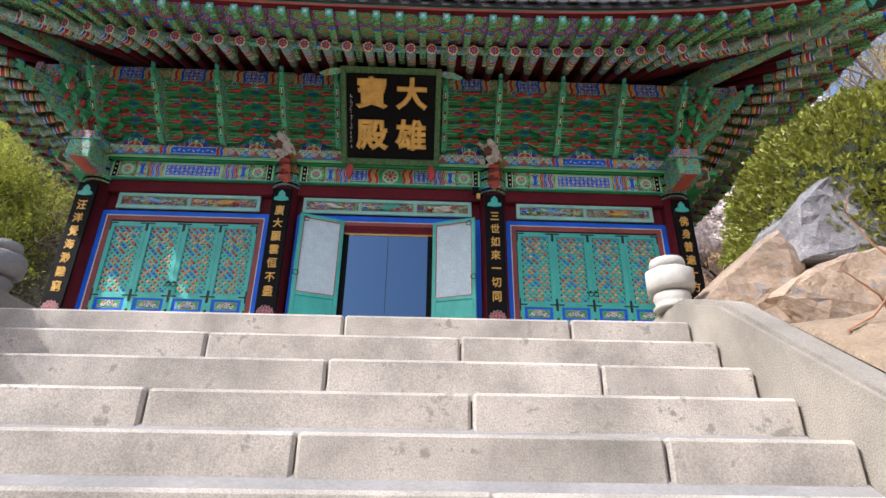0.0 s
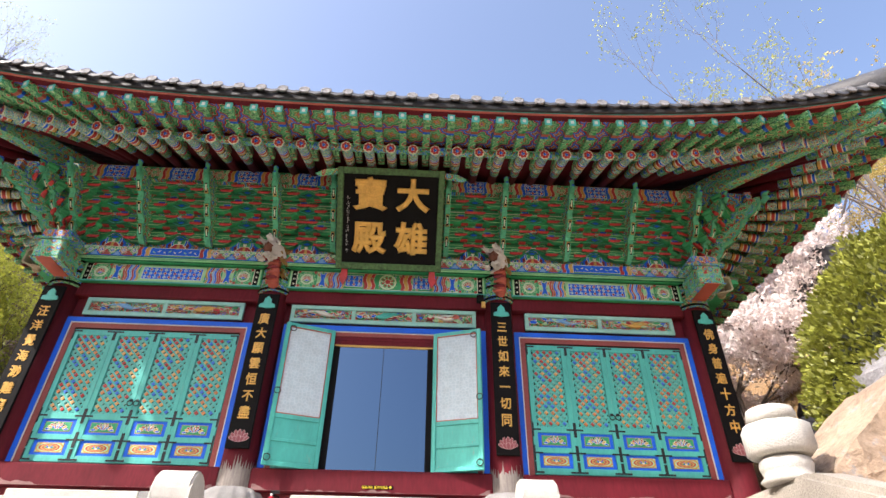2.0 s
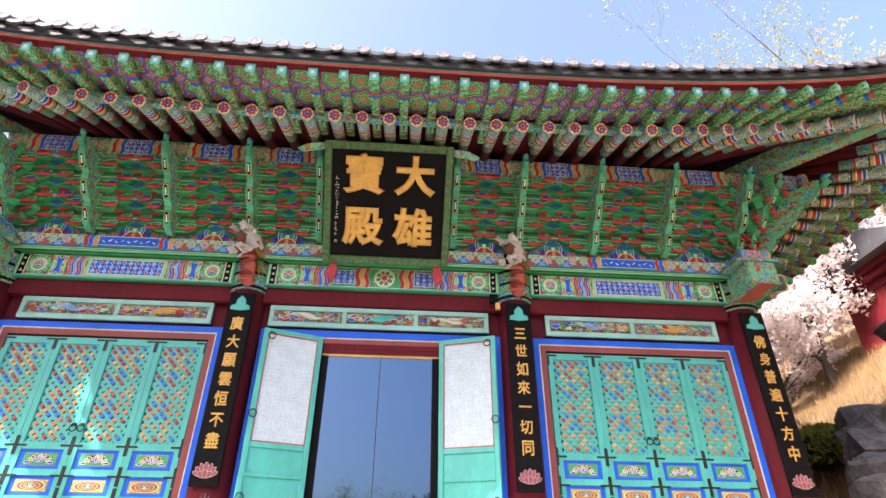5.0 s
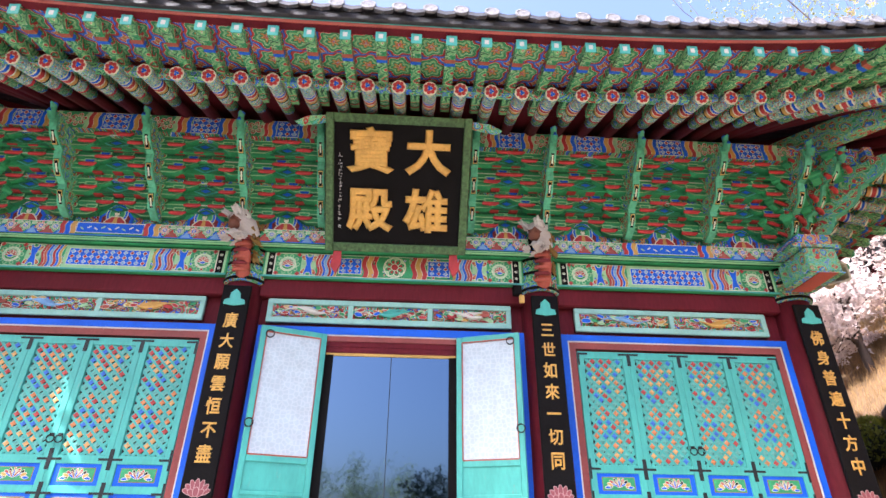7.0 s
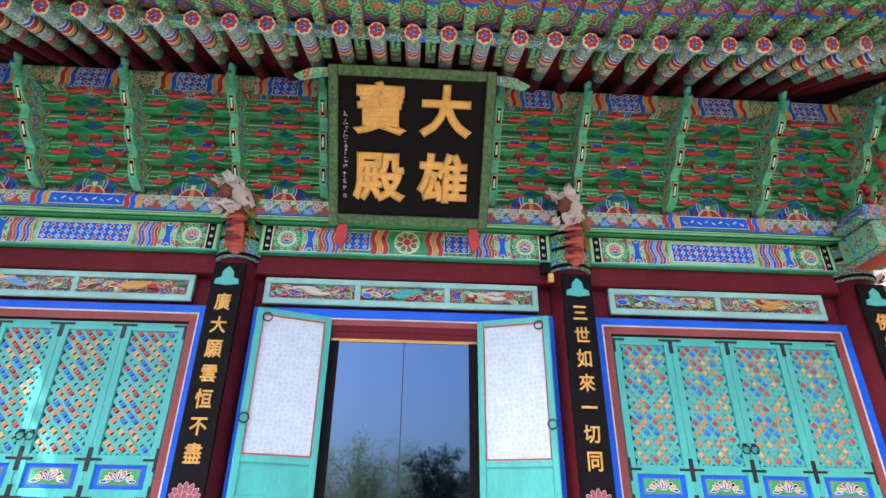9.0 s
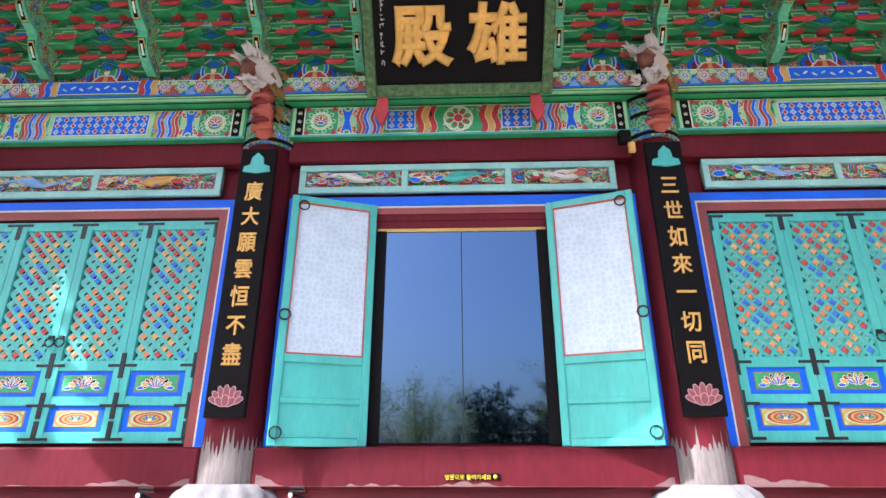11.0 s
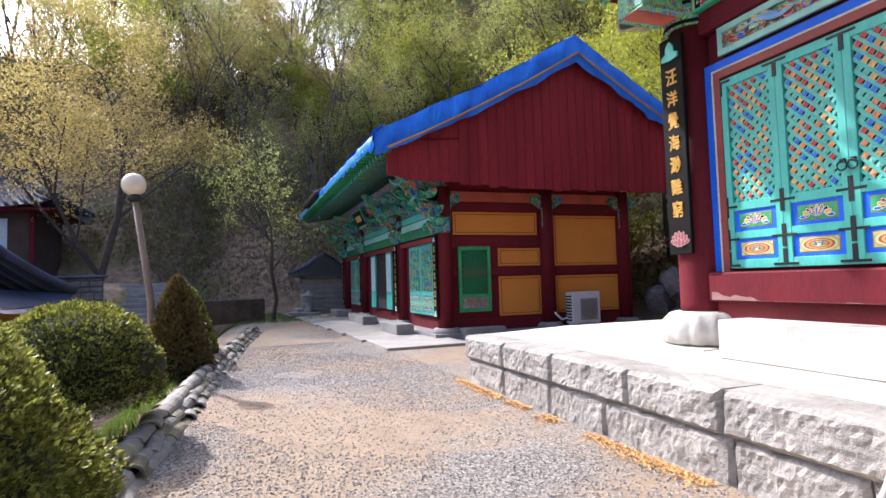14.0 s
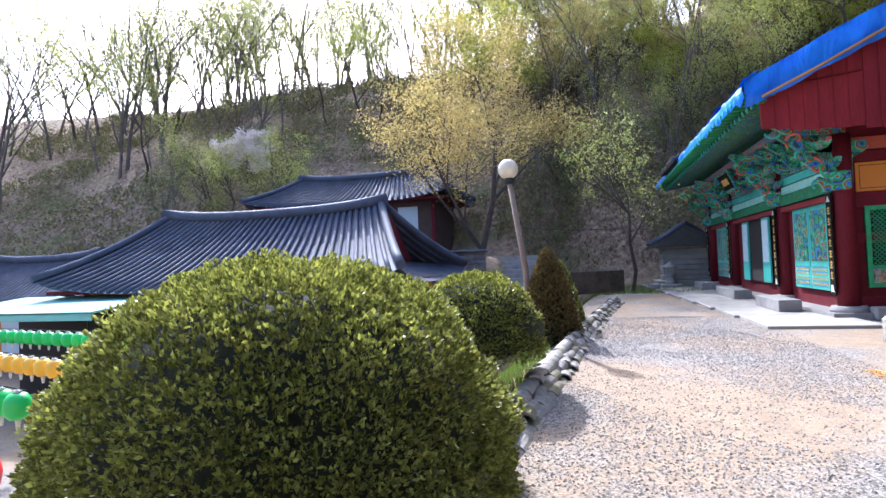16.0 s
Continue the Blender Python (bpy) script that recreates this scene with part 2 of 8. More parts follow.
def ground_mat():
    m, n, l, b = nt("gravel_and_hillside")
    v = coords(n, l, 1.0)
    big = noise_tex(n, l, v, 0.35, 5)
    mid = noise_tex(n, l, v, 3.0, 6, 0.7)
    vo = n.new("ShaderNodeTexVoronoi")
    vo.inputs["Scale"].default_value = 46
    l.new(v, vo.inputs["Vector"])
    sep = n.new("ShaderNodeSeparateColor")
    l.new(vo.outputs["Color"], sep.inputs[0])
    peb = ramp(n, [(0, (0.075, 0.068, 0.06)), (0.45, (0.19, 0.172, 0.15)), (1, (0.33, 0.305, 0.275))])
    l.new(sep.outputs[0], peb.inputs[0])
    sand = ramp(n, [(0.3, (0.215, 0.15, 0.095)), (0.7, (0.32, 0.24, 0.155))])
    l.new(mid, sand.inputs[0])
    mk = ramp(n, [(0.43, (0, 0, 0)), (0.55, (0.85, 0.85, 0.85))])
    l.new(big, mk.inputs[0])
    flat = mixc(n, l, mk.outputs[0], peb.outputs[0], sand.outputs[0])
    hill = ramp(n, [(0.36, (0.085, 0.06, 0.042)), (0.5, (0.22, 0.15, 0.10)), (0.63, (0.36, 0.26, 0.18))])
    l.new(mid, hill.inputs[0])
    moss = ramp(n, [(0.5, (0, 0, 0)), (0.62, (0.7, 0.7, 0.7))])
    l.new(noise_tex(n, l, v, 0.16, 6, 0.65), moss.inputs[0])
    hcol = mixc(n, l, moss.outputs[0], hill.outputs[0], (0.12, 0.13, 0.04))
    at = n.new("ShaderNodeVertexColor")
    at.layer_name = "cover"
    s2 = n.new("ShaderNodeSeparateColor")
    l.new(at.outputs[0], s2.inputs[0])
    col = mixc(n, l, s2.outputs[0], flat, hcol)
    gr = ramp(n, [(0.3, (0.14, 0.085, 0.042)), (0.7, (0.26, 0.165, 0.08))])
    l.new(mid, gr.inputs[0])
    col = mixc(n, l, s2.outputs[1], col, gr.outputs[0])
    l.new(col, b.inputs["Base Color"])
    b.inputs["Roughness"].default_value = 0.95
    bump(n, l, b, vo.outputs["Distance"], 0.5, 0.02)
    return m


M_ground = ground_mat()


def paper_mat():
    m, n, l, b = nt("door_paper")
    v = coords(n, l, 1.0)
    vo = n.new("ShaderNodeTexVoronoi")
    vo.feature = "DISTANCE_TO_EDGE"
    vo.inputs["Scale"].default_value, vo.inputs["Randomness"].default_value = 17, 0.75
    l.new(v, vo.inputs["Vector"])
    a = noise_tex(n, l, v, 7, 4)
    r = ramp(n, [(0.03, (0.60, 0.71, 0.76)), (0.18, (0.50, 0.63, 0.69))])
    l.new(vo.outputs["Distance"], r.inputs[0])
    r2 = ramp(n, [(0.3, (0.85, 0.85, 0.85)), (0.7, (1, 1, 1))])
    l.new(a, r2.inputs[0])
    l.new(mixc(n, l, 1.0, r.outputs[0], r2.outputs[0], "MULTIPLY"), b.inputs["Base Color"])
    b.inputs["Roughness"].default_value = 0.7
    return m


def glass_mat():
    m, n, l, b = nt("door_glass")
    b.inputs["Base Color"].default_value = (0.075, 0.12, 0.185, 1)
    b.inputs["Metallic"].default_value = 1.0
    b.inputs["Roughness"].default_value = 0.025
    return m


def flower_mat():
    m, n, l, b = nt("lattice_flower_paint")
    g = n.new("ShaderNodeNewGeometry")
    r = ramp(n, [(0, (0.12, 0.42, 0.35)), (0.26, (0.62, 0.24, 0.09)), (0.50, (0.05, 0.18, 0.62)), (0.66, (0.62, 0.36, 0.13)), (0.84, (0.46, 0.07, 0.06))], True)
    l.new(g.outputs["Random Per Island"], r.inputs[0])
    l.new(r.outputs[0], b.inputs["Base Color"])
    b.inputs["Roughness"].default_value = 0.6
    return m


def tarp_mat():
    m, n, l, b = nt("blue_tarpaulin")
    v = coords(n, l, 1.0)
    a = noise_tex(n, l, v, 1.6, 5)
    r = ramp(n, [(0.3, (0.006, 0.13, 0.70)), (0.7, (0.015, 0.24, 0.90))])
    l.new(a, r.inputs[0])
    l.new(r.outputs[0], b.inputs["Base Color"])
    b.inputs["Roughness"].default_value = 0.38
    w = noise_tex(n, l, coords(n, l, (0.6, 2.5, 0.6)), 2.2, 5)
    bump(n, l, b, w, 0.8, 0.12)
    return m


M_paper, M_glass, M_flower, M_tarp = paper_mat(), glass_mat(), flower_mat(), tarp_mat()


def globe_mat(name, c):
    m, n, l, b = nt(name)
    v = coords(n, l, 1.0)
    r = ramp(n, [(0.3, tint(c, 0.85)), (0.7, c)])
    l.new(noise_tex(n, l, v, 6), r.inputs[0])
    l.new(r.outputs[0], b.inputs["Base Color"])
    b.inputs["Roughness"].default_value = 0.35
    return m


M_globe = globe_mat("opal_globe", (0.75, 0.68, 0.52))
M_lan = {"green": globe_mat("green_lantern_cloth", (0.03, 0.55, 0.10)), "yellow": globe_mat("yellow_lantern_cloth", (0.85, 0.45, 0.02)), "red": globe_mat("red_lantern_cloth", (0.75, 0.03, 0.05))}


# ---- building helpers ----
def mesh_of(bm, mat, smooth=False):
    me = bpy.data.meshes.new("mesh")
    if smooth:
        for f in bm.faces:
            f.smooth = True
    bm.to_mesh(me)
    bm.free()
    for x in (mat if isinstance(mat, (list, tuple)) else [mat]):
        me.materials.append(x)
    return me


def thing(name, label, category, loc=(0, 0, 0), group="", kind="", rz=0):
    e = new(name)
    e.matrix_basis = pose(*loc, 0, 0, rz)
    return tagged(e, label, category, group, kind)


def part(name, bm, mat, parent=None, label="", m=None, smooth=False):
    me = bm if isinstance(bm, bpy.types.Mesh) else mesh_of(bm, mat, smooth)
    ob = new(name, me)
    if parent is not None:
        ob.parent = parent
    if m is not None:
        ob.matrix_basis = m
    if label:
        tagged(ob, label)
    return ob


def box(bm, x0, x1, y0, y1, z0, z1, bev=0.0, mi=0):
    r = bmesh.ops.create_cube(bm, size=1, matrix=Matrix.LocRotScale(((x0 + x1) / 2, (y0 + y1) / 2, (z0 + z1) / 2), None, (abs(x1 - x0), abs(y1 - y0), abs(z1 - z0))))
    fs = list({f for v in r["verts"] for f in v.link_faces})
    if bev:
        es = list({e for f in fs for e in f.edges})
        q = bmesh.ops.bevel(bm, geom=es, offset=bev, segments=1, affect="EDGES")
        fs = list({f for v in q["verts"] for f in v.link_faces})
    for f in fs:
        f.material_index = mi
    return bm


def B(*a, **k):
    return box(bmesh.new(), *a, **k)


def tube(bm, pts, radii, seg=8, mi=0, caps=True):
    """A swept round bar through pts, with a radius at each."""
    pts = [Vector(p) for p in pts]
    rings = []
    up = Vector((0, 0, 1))
    for i, p in enumerate(pts):
        d = (pts[min(i + 1, len(pts) - 1)] - pts[max(i - 1, 0)]).normalized()
        a = d.cross(up)
        if a.length < 1e-3:
            a = d.cross(Vector((0, 1, 0)))
        a.normalize()
        c = a.cross(d)
        r = radii[i] if isinstance(radii, (list, tuple)) else radii
        rings.append([bm.verts.new(p + (a * math.cos(2 * math.pi * k / seg) + c * math.sin(2 * math.pi * k / seg)) * r) for k in range(seg)])
    for r0, r1 in zip(rings, rings[1:]):
        for k in range(seg):
            f = bm.faces.new((r0[k], r0[(k + 1) % seg], r1[(k + 1) % seg], r1[k]))
            f.material_index, f.smooth = mi, True
    if caps:
        for r in (rings[0], rings[-1]):
            f = bm.faces.new(r)
            f.material_index = mi
    return bm


def lathe(bm, profile, seg=24, cx=0, cy=0, mi=0, flute=0, depth=0.0):
    """A turned shape from (radius, height) pairs; flute: petals round it."""
    rings = []
    for r, z in profile:
        ring = []
        for k in range(seg):
            a = 2 * math.pi * k / seg
            rr = r * (1 - depth * (abs(math.sin(a * flute / 2)) < 0.35)) if flute else r
            ring.append(bm.verts.new((cx + rr * math.cos(a), cy + rr * math.sin(a), z)))
        rings.append(ring)
    for r0, r1 in zip(rings, rings[1:]):
        for k in range(seg):
            f = bm.faces.new((r0[k], r0[(k + 1) % seg], r1[(k + 1) % seg], r1[k]))
            f.material_index, f.smooth = mi, True
    bm.faces.new(rings[0][::-1]).material_index = mi
    bm.faces.new(rings[-1]).material_index = mi
    return bm


def prism(bm, outline, y0, y1, mi=0, axis="y"):
    """An outline in the x-z plane (or y-z with axis x) pushed from y0 to y1."""
    def at(p, t):
        return (p[0], t, p[1]) if axis == "y" else (t, p[0], p[1])
    a = [bm.verts.new(at(p, y0)) for p in outline]
    b = [bm.verts.new(at(p, y1)) for p in outline]
    k = len(outline)
    fs = [bm.faces.new(a), bm.faces.new(b[::-1])]
    fs += [bm.faces.new((a[(i + 1) % k], a[i], b[i], b[(i + 1) % k])) for i in range(k)]
    for f in fs:
        f.material_index = mi
    return bm


def sheet(bm, fn, nu, nv, mi=0):
    g = [[bm.verts.new(fn(i / nu, j / nv)) for j in range(nv + 1)] for i in range(nu + 1)]
    for i in range(nu):
        for j in range(nv):
            f = bm.faces.new((g[i][j], g[i + 1][j], g[i + 1][j + 1], g[i][j + 1]))
            f.material_index, f.smooth = mi, True
    return g


def glyphs(text, size, depth=0.008, fat=0.0):
    """A mesh of one written character, centred, lying in x-z, facing -y."""
    c = bpy.data.curves.new("text", "FONT")
    c.body, c.size, c.extrude, c.align_x, c.align_y, c.resolution_u = text, size, depth, "CENTER", "CENTER", 3
    c.bevel_depth, c.bevel_resolution = size * 0.02 + fat, 1
    o = bpy.data.objects.new("text", c)
    scene.collection.objects.link(o)
    me = bpy.data.meshes.new_from_object(o.evaluated_get(bpy.context.evaluated_depsgraph_get()))
    bpy.data.objects.remove(o)
    me.transform(Matrix.Rotation(radians(90), 4, "X"))
    return me


def written(name, text, size, mat, parent, m, depth=0.008, fat=0.0):
    me = glyphs(text, size, depth, fat)
    me.materials.clear()
    me.materials.append(mat)
    return part(name, me, None, parent, m=m)

# ---- ground ----
XC = -0.27


def smooth01(a, b, v):
    t = max(0.0, min(1.0, (v - a) / (b - a)))
    return t * t * (3 - 2 * t)


def ground_z(x, y):
    z = 0.0
    # the lower court in front of the terrace
    edge = 3.35 if abs(x) < 2.6 else 2.8
    run = 0.15 if abs(x) < 2.6 else 3.6
    if x < -6:
        edge += 0.07 * (-6 - x)
    if x < 2.7:
        z -= 2.6 * smooth01(edge, edge - run, y)
    else:
        z -= 2.2 * smooth01(2.75, -1.0, y) * smooth01(7.5, 4.6, x)
    # hills behind, to the west and to the east
    n = noise.noise(Vector((x * 0.03, y * 0.03, 0))) * 2.5 + noise.noise(Vector((x * 0.1, y * 0.1, 3))) * 0.7
    back = max(0.0, y - 18.3 - 1.5 * smooth01(-14, -22, x))
    west = max(0.0, -x - 35)
    south = max(0.0, -y - 48)
    east = max(0.0, x - 6.2 + max(0, 4.5 - y) * 0.8)
    if x > 2.7 and y < 6:
        z += 0.9 * smooth01(2.7, 6, x)
    # rise, levelling off at the crest
    def rise(d, slope, crest):
        return crest * (1 - math.exp(-d * slope / crest))
    h = max(rise(back, 1.45, 46) + rise(west, 0.95 + 0.12 * smooth01(-10, 8, y), 40 + 8 * smooth01(-10, 8, y)), rise(east, 0.95, 22) * smooth01(-6, 3, y), rise(south, 0.4, 8))
    h2 = rise(back, 0.3, 8) + rise(west, 0.3, 8)
    z += 4.6 * smooth01(-24.5, -30, x) * smooth01(2.0, -1.0, y)
    z += h + 0.25 * h2 + n * min(1.0, (back + west + east) / 8)
    return z


def axis_steps(marks):
    out = []
    for a, b, s in marks:
        k = max(1, int(round((b - a) / s)))
        out += [a + (b - a) * i / k for i in range(k)]
    return out + [marks[-1][1]]


xs = axis_steps([(-1500, -200, 260), (-200, -60, 7), (-60, -2.9, 1.2), (-2.9, -2.3, 0.1), (-2.3, 2.3, 1.0), (2.3, 3.0, 0.1), (3.0, 20, 0.9), (20, 60, 4), (60, 200, 20), (200, 1500, 260)])
ys = axis_steps([(-1500, -200, 260), (-200, -60, 14), (-60, -2, 2.5), (-2, 2.2, 0.4), (2.2, 3.7, 0.1), (3.7, 18, 0.9), (18, 60, 2), (60, 160, 8), (160, 1500, 260)])
gv = [(x, y, ground_z(x, y)) for x in xs for y in ys]
ny = len(ys)
gf = [(i * ny + j, (i + 1) * ny + j, (i + 1) * ny + j + 1, i * ny + j + 1) for i in range(len(xs) - 1) for j in range(ny - 1)]
gm = bpy.data.meshes.new("ground")
gm.from_pydata(gv, [], gf)
gm.materials.append(M_ground)
ca = gm.color_attributes.new("cover", "FLOAT_COLOR", "POINT")
for i, (x, y, z) in enumerate(gv):
    wild = max(smooth01(18.5, 20.5, y), smooth01(-33, -37, x), smooth01(-38, -44, y), smooth01(4.6, 6, x) if y > 1 else 0)
    if x < 2.7 and -1.2 < y < 3.1 and x < -2.5:
        wild = max(wild, smooth01(3.1, 2.9, y))
    straw = smooth01(4.5, 6.5, x) * smooth01(2, 4, y) * smooth01(34, 26, y)
    ca.data[i].color = (wild, straw, 0, 1)
for p in gm.polygons:
    p.use_smooth = True
ground = tagged(new("ground", gm), "pale gravel and sandy earth running into leaf-strewn hillside", "ground", kind="structure")

# ---- great stair: granite steps between sloping parapets ----
STEP_X = (-2.22, 2.12)
stair = thing("stair", "broad weathered granite stair with jointed step blocks", "stair", (0, 2.7, 0), kind="structure")
rs = random.Random(4)
JOINTS = {0: (0.01, 1.38), 1: (-0.67, 0.69), 2: (0.03, 1.36), 3: (-0.66, 0.70), 4: (0.04, 1.39), 5: (-0.9, 0.72)}
for i in range(13):
    top, y1 = -0.2 * i, -0.28 * i
    x = STEP_X[0]
    joints = list(JOINTS.get(i, ()))
    while x < STEP_X[1] - 0.05:
        w = rs.uniform(0.95, 1.75)
        if i in JOINTS:
            w = joints.pop(0) - x if joints else 9
        x2 = min(STEP_X[1], x + w)
        if STEP_X[1] - x2 < 0.4:
            x2 = STEP_X[1]
        dz = rs.uniform(-0.004, 0.004)
        part("step_block", B(x + 0.004, x2 - 0.004, y1 - 0.02 + rs.uniform(-0.004, 0.004), y1 + (0.75 if i == 0 else 0.33), top - 0.2, top + dz, 0.014), M_stone, stair)
        x = x2
core = bmesh.new()
prism(core, [(-0.1, -0.22), (0.6, -0.22), (0.6, -3.0), (-3.7, -3.0), (-3.7, -2.78)], STEP_X[0], STEP_X[1], axis="x")
part("stair_core", core, M_stone_grey, stair)


def parapet(x0, x1):
    t = thing("parapet", "white dressed granite parapet sloping beside the stair, stained at its foot", "parapet", ((x0 + x1) / 2, 2.7, 0), "stair parapets", "structure")
    w = (x1 - x0) / 2
    bm = bmesh.new()
    prism(bm, [(0.75, 0.20), (0.12, 0.20), (-0.35, 0.02), (-3.9, -2.53), (-4.3, -2.62), (-4.3, -3.0), (0.75, -3.0)], -w, w, axis="x")
    bmesh.ops.bevel(bm, geom=[e for e in bm.edges], offset=0.03, segments=2, affect="EDGES")
    part("coping", bm, M_stone_parapet, t)
    return t


parapet(2.13, 2.33)
parapet(-2.57, -2.23)


def newel(x, mat):
    t = thing("newel_post", "turned granite newel post with octagonal block and domed cap", "post", (x, 3.05, 0.195), "stair newel posts")
    t.scale = (0.72, 0.72, 0.76)
    bm = bmesh.new()
    lathe(bm, [(0.17, 0), (0.19, 0.02), (0.155, 0.05), (0.165, 0.08), (0.175, 0.11), (0.165, 0.15), (0.12, 0.17)], 20)
    part("foot", bm, mat, t)
    part("block", lathe(bmesh.new(), [(0.20, 0.17), (0.235, 0.2), (0.235, 0.36), (0.2, 0.385)], 8), mat, t)
    part("cap", lathe(bmesh.new(), [(0.12, 0.385), (0.165, 0.41), (0.17, 0.45), (0.155, 0.49), (0.10, 0.51), (0.03, 0.515)], 20), mat, t)


newel(2.21, M_stone_white)
newel(-2.42, M_stone_grey)

# ---- platform of the hall: two rough courses under a paved top ----
PL = (-9.35, 9.0, 7.62, 20.0, 0.75)
platform = thing("platform", "two-course rough granite platform with sunlit paved top", "platform", (XC, 9.4, 0), kind="structure")
px, py = XC, 9.4
part("paving", prism(bmesh.new(), [(PL[2] + 0.35 - py, 0.45), (PL[2] + 0.35 - py, PL[4] - 0.004), (0.0, 0.80), (PL[3] - py, 0.80), (PL[3] - py, 0.45)], PL[0] + 0.02 - px, PL[1] - px, axis="x"), M_slab, platform, "paved top falling gently to its edge")
part("fill", B(PL[0] + 0.2 - px, PL[1] - px, PL[2] + 0.2 - py, PL[3] - py, -0.2, 0.5), M_stone_grey, platform)


def rough_block(x0, x1, y0, y1, z0, z1, seed, front=True):
    """A stone dressed on top with a split, bulging face."""
    bm = bmesh.new()
    nx, nz = max(2, int((x1 - x0) / 0.04)), 9
    r = random.Random(seed)
    g = []
    for i in range(nx + 1):
        col = []
        for j in range(nz + 1):
            x, z = x0 + (x1 - x0) * i / nx, z0 + (z1 - z0) * j / nz
            edge = min(i, nx - i, 1) * min(j, nz - j, 1)
            d = -0.045 * edge + 0.022 * noise.noise(Vector((x * 5, z * 6, seed))) + 0.016 * noise.noise(Vector((x * 15, z * 17, seed))) + r.uniform(-0.004, 0.004)
            col.append(bm.verts.new((x, y0 + d, z + (r.uniform(-0.008, 0.004) if 0 < j else 0))))
        g.append(col)
    for i in range(nx):
        for j in range(nz):
            bm.faces.new((g[i][j], g[i + 1][j], g[i + 1][j + 1], g[i][j + 1]))
    back = [bm.verts.new((x, y1, z)) for x, z in ((x0, z0), (x1, z0), (x1, z1), (x0, z1))]
    bm.faces.new([c[-1] for c in g] + [back[2], back[3]])
    bm.faces.new([g[0][j] for j in range(nz + 1)] + [back[3], back[0]][::1])
    bm.faces.new([g[-1][j] for j in range(nz, -1, -1)] + [back[1], back[2]])
    return bm


for zc, (z0, z1, inset) in enumerate(((-0.1, 0.385, 0.0), (0.39, PL[4], -0.05))):
    x, r = PL[0], random.Random(9 + zc)
    while x < PL[1]:
        w = r.uniform(1.0, 1.7)
        part("platform_stone", rough_block(x + 0.006 - px, x + w - 0.006 - px, PL[2] + inset - py, PL[2] + 0.4 - py, z0, z1, int(x * 50) + zc), M_stone_rough, platform)
        x += w
    y, k = PL[2], 0
    while y < 16:
        w = r.uniform(1.0, 1.6)
        me = rough_block(0.006, w - 0.006, 0, 0.4, z0, z1, int(y * 70) + zc)
        part("platform_stone", me, M_stone_rough, platform, m=pose(PL[0] + inset - px, y + w - py, 0, 0, 0, -90))
        y += w

# short stair up the platform with carved cheek stones
for i in range(3):
    t = thing("platform_step", "white dressed granite step before the hall", "step", (XC, PL[2] - 0.05, 0), "platform steps", "structure")
    part("tread", B(-1.8, 1.8, -0.32 * (3 - i), 0.02, 0.2 * i - 0.05, 0.2 * i + 0.17, 0.012), M_stone_white, t)


def cheek(x):
    t = thing("carved_cheek_stone", "white granite cheek stone carved as a scrolled drum", "stone carving", (x, PL[2], 0), "cheek stones")
    bm = bmesh.new()
    prof = [(0.25, -0.05), (0.25, 0.95)] + [(-0.05 + 0.25 * math.cos(radians(a)), 0.98 + 0.22 * math.sin(radians(a))) for a in range(30, 200, 17)] + [(-0.30, 0.72), (-0.42, 0.5), (-0.6, 0.3), (-0.78, 0.18), (-0.85, -0.05)]
    prism(bm, prof, -0.23, 0.23, axis="x")
    bmesh.ops.bevel(bm, geom=[e for e in bm.edges if abs(e.verts[0].co.x - e.verts[1].co.x) < 0.01], offset=0.025, segments=2, affect="EDGES")
    part("block", bm, M_stone_white, t)
    rk = random.Random(int(x * 7))
    for k in range(9):
        xx = -0.19 + 0.047 * k + rk.uniform(-0.008, 0.008)
        part("carved_fold", tube(bmesh.new(), [(xx, -0.31, 0.86), (xx * 1.1, -0.36, 0.7), (xx * 1.15, -0.47, 0.5), (xx * 1.2, -0.66, 0.3), (xx * 1.1, -0.8, 0.18)], [0.006, 0.014 + 0.008 * (k % 2), 0.018, 0.022 - 0.006 * (k % 2), 0.012], 7), M_stone_white, t)
    for sx in (-1, 1):
        part("carved_scroll", tube(bmesh.new(), [(sx * 0.14 + 0.07 * math.cos(q) * (1 - q / 9), -0.80 - 0.03 * math.sin(q / 2), 0.16 + 0.07 * math.sin(q) * (1 - q / 9)) for q in [i * 0.5 for i in range(14)]], 0.022, 6), M_stone_white, t)


cheek(XC - 2.2)
cheek(XC + 2.15)

# ---- painted ornament laid on beams as thin coats ----
PAINTS = [M_green, M_cream, M_blue, M_crimson, M_ochre, M_black, M_lime, M_orange, M_sky]
P_GREEN, P_CREAM, P_BLUE, P_RED, P_OCHRE, P_BLACK, P_LIME, P_ORANGE, P_SKY = range(9)


